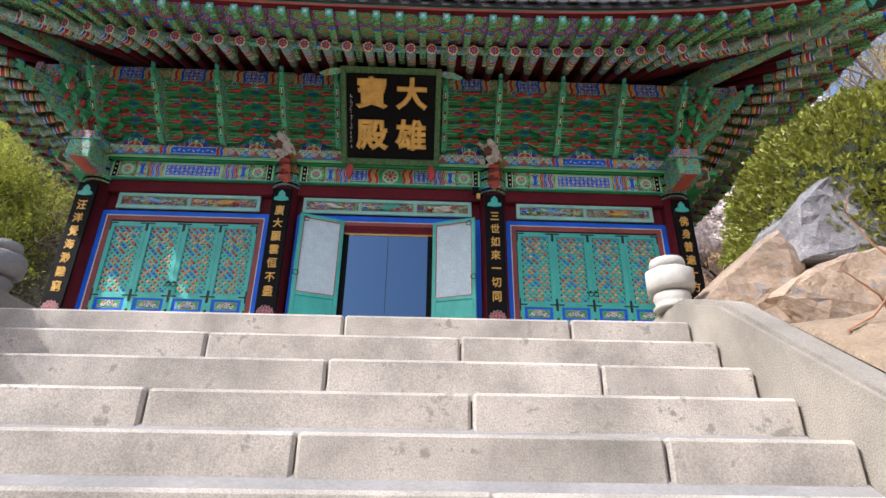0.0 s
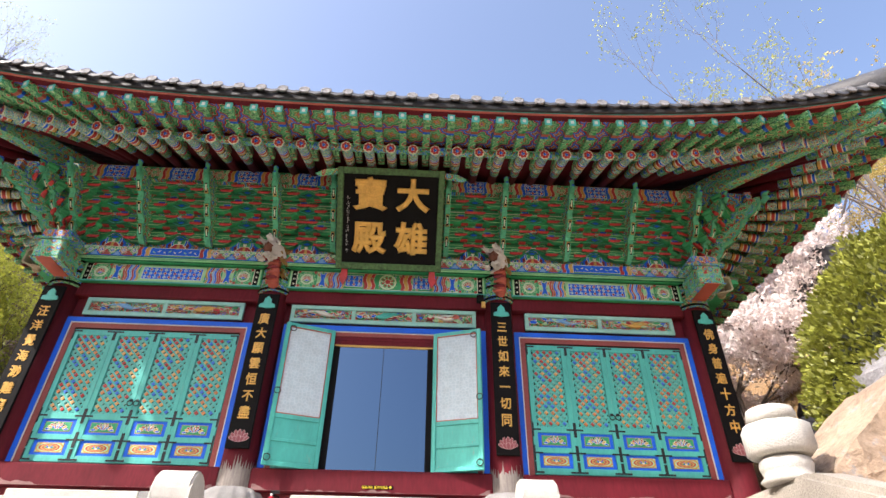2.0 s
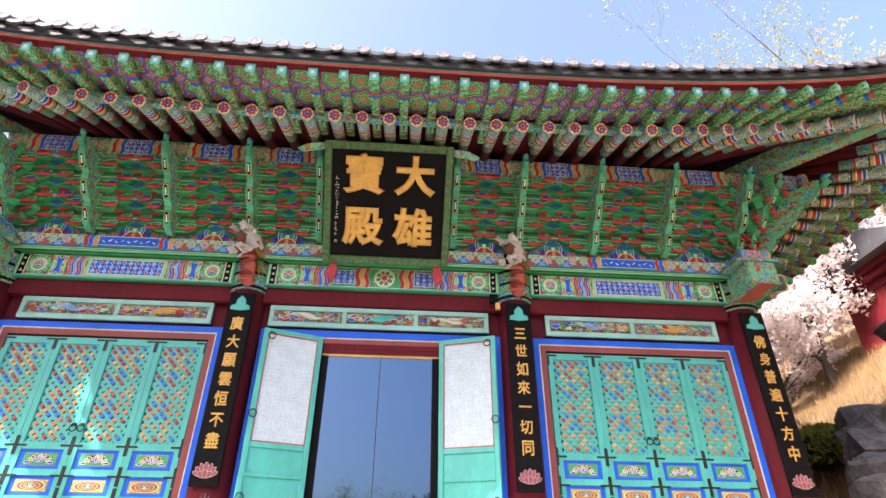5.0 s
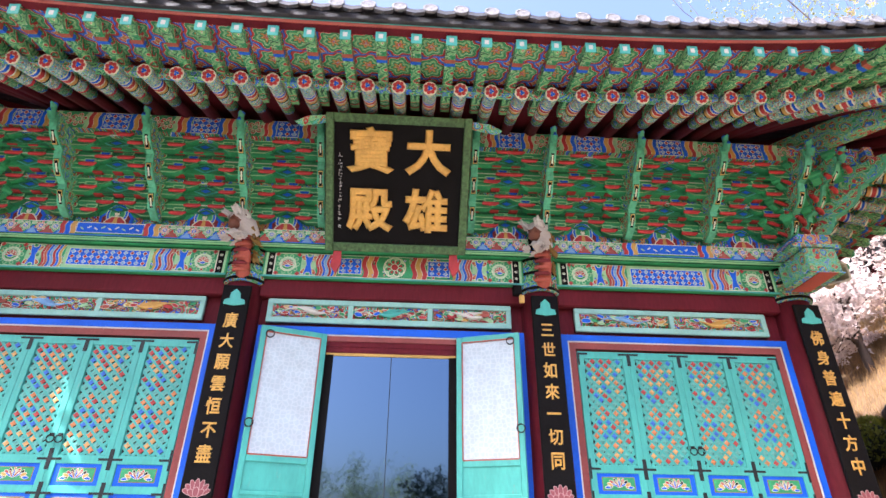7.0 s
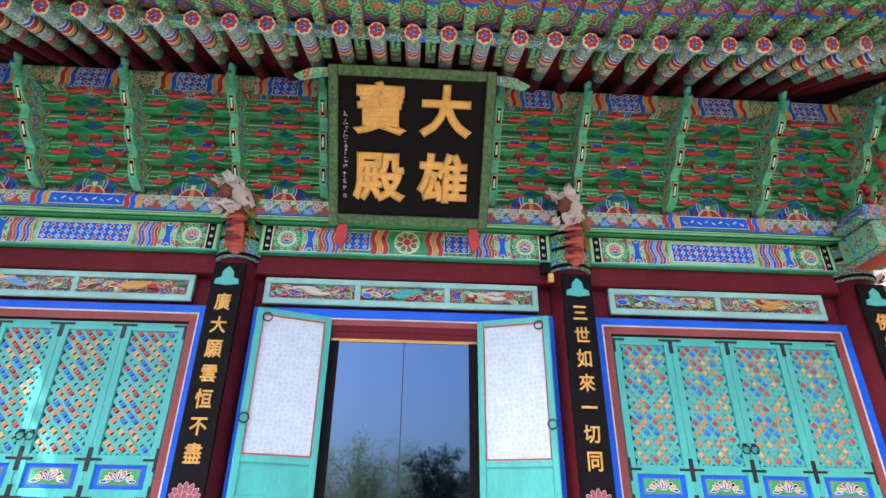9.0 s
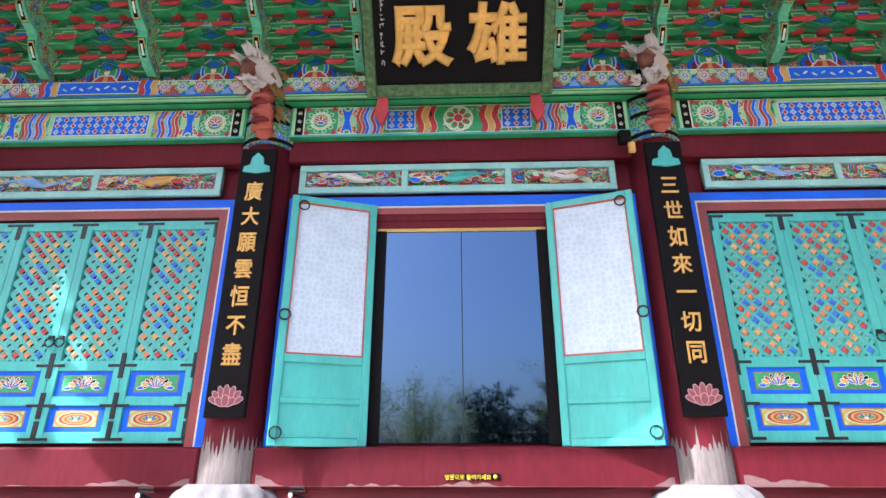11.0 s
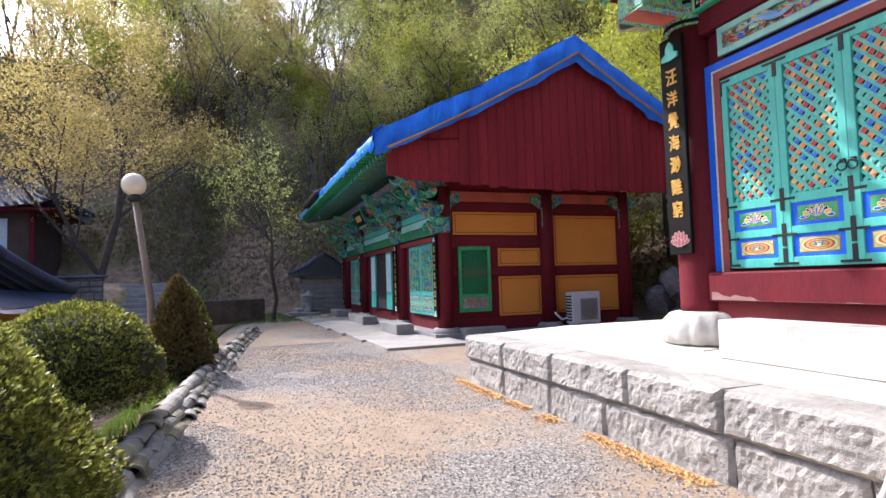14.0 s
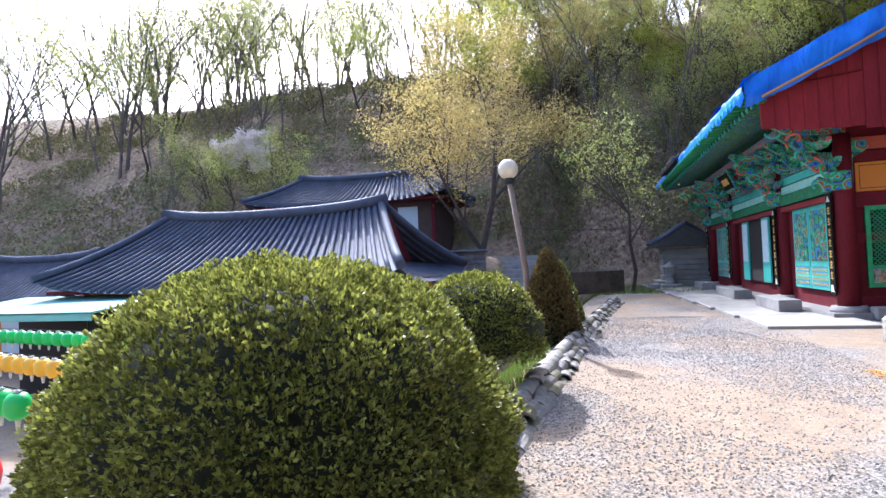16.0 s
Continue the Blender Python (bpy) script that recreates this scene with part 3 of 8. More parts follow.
class Coat:
    """Coats of paint in an upright plane facing -y, each a hair proud of the one below."""
    def __init__(self, y):
        self.bm, self.y, self.k = bmesh.new(), y, 0

    def poly(self, pts, mi, top=None):
        if top is not None:
            self.k = top
        f = self.bm.faces.new([self.bm.verts.new((p[0], self.y - 0.0007 * self.k, p[1])) for p in pts])
        f.material_index = mi

    def rect(self, x0, x1, z0, z1, mi, top=None):
        self.poly([(x0, z0), (x1, z0), (x1, z1), (x0, z1)], mi, top)

    def disc(self, cx, cz, rx, rz, mi, top=None, turn=0.0, n=14):
        c, q = math.cos(turn), math.sin(turn)
        pts = []
        for i in range(n):
            a = 2 * math.pi * i / n
            u, v = rx * math.cos(a), rz * math.sin(a)
            pts.append((cx + u * c - v * q, cz + u * q + v * c))
        self.poly(pts, mi, top)

    def ringed(self, cx, cz, rx, rz, mi, top, turn=0.0, line=0.008, edge=P_CREAM):
        self.disc(cx, cz, rx, rz, edge, top, turn)
        self.disc(cx, cz, rx - line, rz - line, mi, top + 1, turn)

    def flower(self, cx, cz, r, n, cols, top):
        for k in range(n):
            a = 2 * math.pi * k / n + 0.3
            t = top + 4 * (k % 2)
            x, z = cx + 0.62 * r * math.cos(a), cz + 0.62 * r * math.sin(a)
            self.ringed(x, z, 0.38 * r, 0.30 * r, cols[0], t, a, 0.07 * r)
            self.disc(x - 0.05 * r * math.cos(a), z - 0.05 * r * math.sin(a), 0.18 * r, 0.12 * r, cols[1], t + 2, a, 10)
        self.ringed(cx, cz, 0.38 * r, 0.38 * r, cols[2], top + 9, 0, 0.06 * r)
        self.disc(cx, cz, 0.17 * r, 0.17 * r, cols[1], top + 11, 0, 10)

    def waves(self, x0, x1, z0, z1, cols, top, amp=0.016):
        n = len(cols)
        for k, m in enumerate(cols):
            a, b = x0 + (x1 - x0) * k / n, x0 + (x1 - x0) * (k + 1) / n
            zs = [z0 + (z1 - z0) * i / 8 for i in range(9)]
            def w(z):
                return amp * math.sin((z - z0) / (z1 - z0) * 7.5)
            self.poly([(a + w(z), z) for z in zs] + [(b + w(z), z) for z in zs[::-1]], m, top)
            self.poly([(b - 0.006 + w(z), z) for z in zs] + [(b + w(z), z) for z in zs[::-1]], P_CREAM, top + 1)

    def trellis(self, x0, x1, z0, z1, top):
        self.rect(x0, x1, z0, z1, P_CREAM, top)
        self.rect(x0 + 0.01, x1 - 0.01, z0 + 0.01, z1 - 0.01, P_BLUE, top + 1)
        nx, nz = max(2, int((x1 - x0) / 0.085)), 3
        dx, dz = (x1 - x0 - 0.03) / nx, (z1 - z0 - 0.03) / nz
        for i in range(nx):
            for j in range(nz):
                x, z = x0 + 0.015 + (i + 0.5) * dx, z0 + 0.015 + (j + 0.5) * dz
                h = min(dx, dz) * 0.47
                self.poly([(x - h, z), (x, z - h), (x + h, z), (x, z + h)], P_CREAM, top + 2)
                h *= 0.72
                self.poly([(x - h, z), (x, z - h), (x + h, z), (x, z + h)], P_RED if (i + j) % 2 else P_SKY, top + 3)


def beam_painting(x0, x1, z0, z1, y, middle):
    """One bay of the tie beam: dark end bands, lotus roundels, blue crosses, scrolls and a centre field."""
    c = Coat(y)
    w, h, zm, xm = x1 - x0, z1 - z0, (z0 + z1) / 2, (x0 + x1) / 2
    c.rect(x0, x1, z0, z1, P_GREEN, 0)
    c.rect(x0, x1, z0, z0 + 0.012, P_CREAM, 1)
    c.rect(x0, x1, z1 - 0.012, z1, P_CREAM, 1)
    rb = random.Random(int(x0 * 13))
    for k in range(int(w * 34)):
        c.ringed(rb.uniform(x0 + 0.16, x1 - 0.16), rb.uniform(z0 + 0.03, z1 - 0.03), rb.uniform(0.016, 0.034), rb.uniform(0.012, 0.026), rb.choice((P_RED, P_BLUE, P_LIME, P_GREEN, P_ORANGE)), 1 + (k % 2), rb.uniform(0, 3), 0.006, rb.choice((P_CREAM, P_LIME, P_BLACK)))
    for s in (-1, 1):
        def X(f):
            return xm + s * (w / 2 - f)

        def R(f0, f1, a, b, mi, top):
            c.rect(min(X(f0), X(f1)), max(X(f0), X(f1)), a, b, mi, top)
        R(0.0, 0.035, z0, z1, P_LIME, 2)
        R(0.035, 0.125, z0, z1, P_BLACK, 2)
        R(0.125, 0.14, z0, z1, P_CREAM, 2)
        for k in (0.2, 0.5, 0.8):
            c.flower(X(0.08), z0 + h * k, 0.024, 5, (P_CREAM, P_CREAM, P_BLACK), 3)
        # lotus roundel in pale scrolls
        fx = X(0.14 + h * 0.5)
        for k in range(10):
            a = 2 * math.pi * k / 10
            c.ringed(fx + 0.40 * h * math.cos(a), zm + 0.38 * h * math.sin(a), 0.085 * h, 0.085 * h, P_GREEN, 3 + 2 * (k % 2), 0, 0.013, P_LIME)
        c.ringed(fx, zm, 0.33 * h, 0.33 * h, P_LIME, 8, 0, 0.012)
        c.ringed(fx, zm, 0.27 * h, 0.27 * h, P_GREEN, 10, 0, 0.01)
        for k in range(7):
            a = radians(180 * k / 6)
            c.ringed(fx + s * 0.13 * h * math.cos(a), zm + 0.02 * h + 0.13 * h * math.sin(a) - 0.05 * h, 0.12 * h, 0.055 * h, P_RED, 12 + 2 * (k % 2), a if s > 0 else math.pi - a, 0.008)
        c.ringed(fx, zm - 0.09 * h, 0.13 * h, 0.07 * h, P_BLUE, 17, 0, 0.008)
        for dx, dz in ((-0.42, 0.42), (0.42, 0.42), (-0.42, -0.42), (0.42, -0.42)):
            c.poly([(fx + dx * h - 0.035, zm + dz * h), (fx + dx * h, zm + dz * h - 0.035), (fx + dx * h + 0.035, zm + dz * h), (fx + dx * h, zm + dz * h + 0.035)], P_RED, 14)
        # blue cross
        bx = X(0.14 + h * 1.33)
        c.rect(bx - 0.3 * h, bx + 0.3 * h, z0 + 0.012, z1 - 0.012, P_LIME, 2)
        for k in range(4):
            a = radians(45 + 90 * k)
            px, pz = bx + 0.28 * h * math.cos(a), zm + 0.42 * h * math.sin(a)
            c.ringed(px, pz, 0.15 * h, 0.09 * h, P_RED, 3, a, 0.008)
            c.disc(px, pz, 0.06 * h, 0.035 * h, P_OCHRE, 5, a, 8)
        for k, m in ((0.20, P_CREAM), (0.175, P_BLUE)):
            c.poly([(bx - k * h, z0 + 0.02), (bx - k * 0.45 * h, zm), (bx - k * h, z1 - 0.02), (bx + k * h, z1 - 0.02), (bx + k * 0.45 * h, zm), (bx + k * h, z0 + 0.02)], m, 7 if m == P_CREAM else 8)
        for dz in (-1, 1):
            c.ringed(bx, zm + dz * 0.42 * h, 0.11 * h, 0.09 * h, P_GREEN, 9, 0, 0.01)
        # running scroll bands
        a, b = X(0.14 + h * 1.66), X(0.14 + h * 2.45)
        cols = [P_RED, P_ORANGE, P_BLUE, P_SKY, P_RED, P_BLUE, P_OCHRE]
        c.waves(min(a, b), max(a, b), z0 + 0.006, z1 - 0.006, cols if s < 0 else cols[::-1], 3, 0.02)
    e = w / 2 - 0.14 - h * 2.5
    if middle:
        for s in (-1, 1):
            q = xm + s * e * 0.78
            c.trellis(q - e * 0.2, q + e * 0.2, z0 + 0.05, z1 - 0.05, 4)
            c.waves(min(xm + s * e * 0.3, xm + s * e * 0.56), max(xm + s * e * 0.3, xm + s * e * 0.56), z0 + 0.006, z1 - 0.006, [P_RED, P_OCHRE, P_RED], 3, 0.02)
        c.ringed(xm, zm, 0.47 * h, 0.47 * h, P_LIME, 10, 0, 0.012)
        c.flower(xm, zm, 0.43 * h, 8, (P_GREEN, P_RED, P_RED), 12)
    else:
        c.rect(xm - e, xm + e, z0, z1, P_LIME, 3)
        c.trellis(xm - e + 0.05, xm + e - 0.05, z0 + 0.045, z1 - 0.045, 6)
    return c.bm


def plate_painting(x0, x1, z0, z1, y):
    c = Coat(y)
    w, h, zm, xm = x1 - x0, z1 - z0, (z0 + z1) / 2, (x0 + x1) / 2
    c.rect(x0, x1, z0, z1, P_GREEN, 0)
    c.rect(x0, x1, z1 - 0.01, z1, P_CREAM, 1)
    n = int(w * 0.36 / 0.2)
    for s in (-1, 1):
        for k in range(n):
            fx = xm + s * (w / 2 - 0.12 - k * 0.2)
            c.poly([(fx - 0.1, z0), (fx + 0.1, z0), (fx, zm + 0.03)], P_BLUE if k % 2 else P_RED, 2)
            c.poly([(fx - 0.07, z0), (fx + 0.07, z0), (fx, zm)], P_SKY if k % 2 else P_ORANGE, 3)
            c.flower(fx + 0.1, zm + 0.01, 0.085, 6, (P_RED if k % 2 else P_GREEN, P_CREAM, P_BLUE), 5)
            c.ringed(fx, z1 - 0.035, 0.035, 0.03, P_LIME, 6, 0, 0.007)
        c.rect(min(xm + s * w / 2, xm + s * (w / 2 - 0.06)), max(xm + s * w / 2, xm + s * (w / 2 - 0.06)), z0, z1, P_BLACK, 20)
        c.disc(xm + s * (w / 2 - 0.03), zm, 0.014, 0.014, P_CREAM, 21)
        a, b = xm + s * w * 0.13, xm + s * w * 0.19
        c.waves(min(a, b), max(a, b), z0, z1, [P_RED, P_BLUE, P_OCHRE], 20, 0.012)
    c.rect(xm - w * 0.13, xm + w * 0.13, z0 + 0.02, z1 - 0.01, P_CREAM, 20)
    c.rect(xm - w * 0.13 + 0.01, xm + w * 0.13 - 0.01, z0 + 0.03, z1 - 0.02, P_BLUE, 21)
    m = int(w * 0.25 / 0.09)
    for k in range(m):
        x = xm - w * 0.12 + w * 0.24 * (k + 0.5) / m
        c.disc(x, zm + 0.012 * (1 if k % 2 else -1), 0.034, 0.012, P_CREAM if k % 3 else P_LIME, 22, 0.6 if k % 2 else -0.6, 8)
    return c.bm


# ---- main hall ----
HY = 9.45
CXS = (-5.85, -2.09, 2.09, 5.85)
hall = thing("temple_hall", "brightly painted wooden temple hall with bracketed tiled roof", "temple", (XC, HY, 0))

for i, cx in enumerate(CXS):
    big = i in (1, 2)
    bm = bmesh.new()
    if big:
        box(bm, cx - 0.58, cx + 0.58, -0.56, 0.55, 0.74, 0.90, 0.015)
        lathe(bm, [(0.46, 0.90), (0.51, 0.95), (0.54, 1.07), (0.52, 1.19), (0.44, 1.30), (0.35, 1.36)], 64, cx, 0, flute=16, depth=0.07)
    else:
        box(bm, cx - 0.55, cx + 0.5, -0.55, 0.5, 0.75, 0.80, 0.012)
        lathe(bm, [(0.45, 0.80), (0.52, 0.84), (0.535, 0.96), (0.50, 1.08), (0.42, 1.17), (0.33, 1.2)], 64, cx, 0, flute=16, depth=0.07)
    part("column_base", bm, M_stone_grey if big else M_stone_white, hall, "grey lotus-carved stone column base" if big else "pale lotus-carved stone column base")
    part("column", lathe(bmesh.new(), [(0.275, 1.17), (0.275, 1.3), (0.27, 2.5), (0.255, 4.78)], 28, cx, 0), M_burg, hall, "round burgundy column")
    if big:
        # bare, flaking foot of the column
        bm = bmesh.new()
        r = random.Random(i)
        seg = 120
        lo = [bm.verts.new((cx + 0.279 * math.cos(2 * math.pi * k / seg), 0.279 * math.sin(2 * math.pi * k / seg), 1.355)) for k in range(seg)]
        hi = [bm.verts.new((cx + 0.279 * math.cos(2 * math.pi * k / seg), 0.279 * math.sin(2 * math.pi * k / seg), 1.355 + (0.24 + 0.13 * noise.noise(Vector((k * 0.11, i, 0))) + (r.uniform(0.05, 0.26) if k % 3 == 0 else r.uniform(0.0, 0.10))))) for k in range(seg)]
        for k in range(seg):
            bm.faces.new((lo[k], lo[(k + 1) % seg], hi[(k + 1) % seg], hi[k]))
        part("bare_wood", bm, plain("bare_weathered_wood", (0.27, 0.235, 0.21), 0.9, var=0.25, big=5, fine=30, stretch=(6, 6, 0.6), relief=0.5), hall, "bleached bare wood where the paint has flaked")
    part("column_collar", lathe(bmesh.new(), [(0.285, 4.72), (0.30, 4.74), (0.30, 5.24), (0.28, 5.26)], 24, cx, 0), M_d_arm, hall, "painted collar with dark bands")
    for zz in (4.74, 4.98, 5.2):
        part("collar_band", lathe(bmesh.new(), [(0.305, zz), (0.312, zz + 0.01), (0.312, zz + 0.035), (0.305, zz + 0.045)], 24, cx, 0), M_black, hall)

# walls, sills and beams between the columns
bays = list(zip(CXS, CXS[1:]))
for b, (a, c) in enumerate(bays):
    x0, x1 = a + 0.24, c - 0.24
    part("wall_below_sill", B(x0, x1, -0.06, 0.12, 0.74, 1.32), M_red, hall, "deep red boarded wall under the sill")
    part("sill_beam", B(x0, x1, -0.17, 0.16, 1.32, 1.665, 0.02), M_burg, hall, "burgundy sill beam rubbed bare along its foot")
    bm = bmesh.new()
    n = int((x1 - x0) / 0.045)
    top = [(x0 + 0.05 + (x1 - x0 - 0.1) * k / n, 1.335 + 0.11 * noise.noise(Vector((k * 0.06, b * 9, 0))) + 0.03 * noise.noise(Vector((k * 0.45, b * 5, 2))) + 0.016 * noise.noise(Vector((k * 1.7, b * 5, 2))) + 0.10 * smooth01(0.42, 0.5, abs(k / n - 0.5))) for k in range(n + 1)]
    for (xa, za), (xb, zb) in zip(top, top[1:]):
        bm.faces.new([bm.verts.new(v) for v in ((xa, -0.1715, 1.342), (xb, -0.1715, 1.342), (xb, -0.1715, max(zb, 1.344)), (xa, -0.1715, max(za, 1.344)))])
    part("rubbed_edge", bm, M_worn_wood, hall, "paint rubbed away to pale timber")
    part("upper_wall", B(x0, x1, 0.03, 0.16, 1.66, 4.86), M_burg, hall)
    part("lintel_beam", B(x0, x1, -0.12, 0.03, 4.57, 4.83, 0.015), M_burg, hall)
    part("painted_beam", B(x0, x1, -0.20, 0.1, 4.83, 5.22, 0.012), M_green, hall, "painted tie beam with flowers, scrolls and white outlines")
    part("beam_painting", beam_painting(x0 + 0.03, x1 - 0.03, 4.855, 5.205, -0.2012, b == 1), PAINTS, hall, "painted roundels, scrolls and trellis on the tie beam")
    part("beam_edging", B(x0, x1, -0.215, -0.19, 4.83, 4.85), M_jade, hall)

# flat plate beam that carries the brackets, crossing at the corner columns
part("plate_beam", B(-6.5, 6.5, -0.385, 0.3, 5.235, 5.285, 0.006), M_green, hall, "green plate beam with pale and dark lines")
for y0, y1, z0, z1, mt in ((-0.3875, -0.38, 5.24, 5.252, M_lime), (-0.3875, -0.38, 5.258, 5.264, M_black), (-0.3875, -0.38, 5.272, 5.284, M_blue), (-0.37, -0.33, 5.2325, 5.24, M_lime), (-0.30, -0.285, 5.2325, 5.24, M_black)):
    part("plate_line", B(-6.5, 6.5, y0, y1, z0, z1), mt, hall)
part("plate_face", B(-6.3, 6.3, -0.36, 0.3, 5.288, 5.5, 0.01), M_d_plate, hall)
for b, (a, c) in enumerate(bays):
    xm, w = (a + c) / 2, c - a
    part("plate_painting", plate_painting(a + 0.12, c - 0.12, 5.296, 5.492, -0.3612), PAINTS, hall, "painted half flowers and a blue scroll cartouche")
for s in (-1, 1):
    part("plate_beam", B(s * 5.5, s * 6.2, -0.90, -0.42, 5.24, 5.30, 0.008), M_d_arm, hall)
    part("beam_end", B(s * 5.62, s * 6.08, -0.92, -0.3, 4.86, 5.22, 0.02), M_d_wing, hall, "painted projecting beam end")
    part("beam_end_edge", B(s * 5.61, s * 6.09, -0.93, -0.3, 4.835, 4.857), M_d_arm, hall)
    part("beam_end_edge", B(s * 5.72, s * 5.98, -0.94, -0.3, 4.825, 4.834), M_orange, hall)
    part("beam_end_face", B(s * 5.6, s * 6.1, -0.88, -0.42, 5.304, 5.46, 0.01), M_d_plate, hall)
    part("plate_beam", B(s * 6.1, s * 6.75, -0.3, 10.5, 5.24, 5.33), M_green, hall)
    part("side_wall", B(s * 5.8, s * 5.95, 0.2, 10.3, 0.74, 5.5), M_burg, hall, "burgundy side wall")
part("back_wall", B(-5.9, 5.9, 10.2, 10.35, 0.74, 7.6), M_burg, hall)

# walls between bracket sets
part("bracket_wall", B(-5.9, 5.9, 0.0, 0.15, 5.5, 7.5), M_dkgreen, hall, "deep green wall behind the brackets")


# ---- lattice doors ----
def lattice_leaf(w, h):
    """Meshes of one closed door leaf: frame, lattice, flowers, panels, straps."""
    st = 0.085
    out = []
    bm = bmesh.new()
    for a in (0.0, w - st):
        box(bm, a, a + st, -0.03, 0.03, 0, h, 0.006)
    for z0, z1 in ((0, 0.1), (0.335, 0.42), (0.66, 0.76), (h - 0.1, h)):
        box(bm, st - 0.002, w - st + 0.002, -0.028, 0.028, z0, z1, 0.005)
    out.append(("leaf_frame", mesh_of(bm, M_jade), ""))
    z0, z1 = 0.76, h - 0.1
    # near-black sheet that paints the shade in the lattice holes
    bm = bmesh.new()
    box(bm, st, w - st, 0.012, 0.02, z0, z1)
    out.append(("shade_backing", mesh_of(bm, M_dark), ""))
    bm = bmesh.new()
    p = 0.116
    iw, ih = w - 2 * st, z1 - z0
    for sgn in (1, -1):
        c = -ih if sgn > 0 else 0
        k = c
        while k < iw + (ih if sgn < 0 else 0):
            # the line x = k + sgn * z, cut to the opening
            za = max(0, (0 - k) / sgn if sgn > 0 else (k - iw))
            zb = min(ih, (iw - k) / sgn if sgn > 0 else k)
            if zb - za > 0.03:
                a = Vector((st + k + sgn * za, 0, z0 + za))
                b = Vector((st + k + sgn * zb, 0, z0 + zb))
                d = (b - a).normalized()
                o = Vector((-d.z, 0, d.x)) * 0.019
                q = [bm.verts.new(v + Vector((0, -0.012, 0))) for v in (a + o, a - o, b - o, b + o)]
                f = bm.faces.new(q)
                q2 = [bm.verts.new(v + Vector((0, 0.012, 0))) for v in (a + o, a - o, b - o, b + o)]
                for i in range(4):
                    bm.faces.new((q[i], q2[i], q2[(i + 1) % 4], q[(i + 1) % 4]))
            k += p
    out.append(("lattice", mesh_of(bm, M_jade), "diagonal jade lattice"))
    bm = bmesh.new()
    fl = bmesh.new()
    row = 0
    z = p / 2
    while z < ih:
        x = (p / 2 if row % 2 else 0.0)
        while x <= iw:
            if 0.02 < x < iw - 0.02:
                tgt, rad = (fl, 0.042)
                vs = []
                for k in range(8):
                    rr = rad if k % 2 == 0 else rad * 0.6
                    vs.append(tgt.verts.new((st + x + rr * math.cos(k * math.pi / 4), -0.02, z0 + z + rr * math.sin(k * math.pi / 4))))
                cv = tgt.verts.new((st + x, -0.03, z0 + z))
                for k in range(8):
                    tgt.faces.new((cv, vs[k], vs[(k + 1) % 8]))
            x += p
        z += p / 2
        row += 1
    bm.free()
    out.append(("flower_work", mesh_of(fl, M_flower), "carved painted flowers at the crossings"))
    for z0, z1 in ((0.1, 0.335), (0.42, 0.66)):
        out.append(("panel", mesh_of(B(st, w - st, -0.008, 0.015, z0, z1), M_blue), "blue bordered panel"))
        pa, pb, qa, qb = st + 0.068, w - st - 0.068, z0 + 0.048, z1 - 0.048
        c, px_, pz_ = Coat(-0.0125), (pa + pb) / 2, (qa + qb) / 2
        hx, hz = (pb - pa) / 2, (qb - qa) / 2
        c.rect(pa, pb, qa, qb, P_OCHRE if z0 < 0.2 else P_GREEN, 0)
        if z0 < 0.2:
            for k, m in enumerate((P_LIME, P_RED, P_OCHRE, P_ORANGE, P_OCHRE)):
                f = 1 - 0.14 * k
                c.disc(px_, pz_, hx * 0.94 * f, hz * 0.98 * f, m, 1 + k, 0, 18)
            for k in range(5):
                a = radians(15 + 37 * k)
                c.disc(px_ + hx * 0.26 * math.cos(a), pz_ - hz * 0.15 + hz * 0.32 * math.sin(a), hx * 0.13, hz * 0.13, P_BLUE if k % 2 else P_GREEN, 7, a, 10)
            c.disc(px_, pz_ - hz * 0.12, hx * 0.10, hz * 0.16, P_CREAM, 8, 0, 10)
            for sx in (-1, 1):
                for sz in (-1, 1):
                    c.poly([(px_ + sx * hx, pz_ + sz * hz), (px_ + sx * hx * 0.78, pz_ + sz * hz), (px_ + sx * hx, pz_ + sz * hz * 0.5)], P_LIME, 2)
        else:
            for k in range(9):
                a = radians(180 * k / 8)
                c.ringed(px_ + hx * 0.6 * math.cos(a), pz_ - hz * 0.45 + hz * 0.9 * math.sin(a), hx * 0.2, hz * 0.3, (P_RED, P_OCHRE, P_BLACK)[k % 3], 1 + 2 * (k % 2), a, 0.006)
            for k in range(5):
                a = radians(30 + 30 * k)
                c.ringed(px_ + hx * 0.3 * math.cos(a), pz_ - hz * 0.45 + hz * 0.5 * math.sin(a), hx * 0.24, hz * 0.17, P_ORANGE if k % 2 else P_BLUE, 6 + 2 * (k % 2), a, 0.005)
            for sx in (-1, 1):
                c.ringed(px_ + sx * hx * 0.72, pz_ - hz * 0.6, hx * 0.2, hz * 0.26, P_BLUE, 10, 0, 0.006)
        out.append(("panel_painting", mesh_of(c.bm, PAINTS), "lotus and scroll painting"))
        out.append(("panel_rim", mesh_of(B(st + 0.06, w - st - 0.06, -0.012, 0.0, z0 + 0.04, z1 - 0.04, 0.004), M_goldtrim), ""))
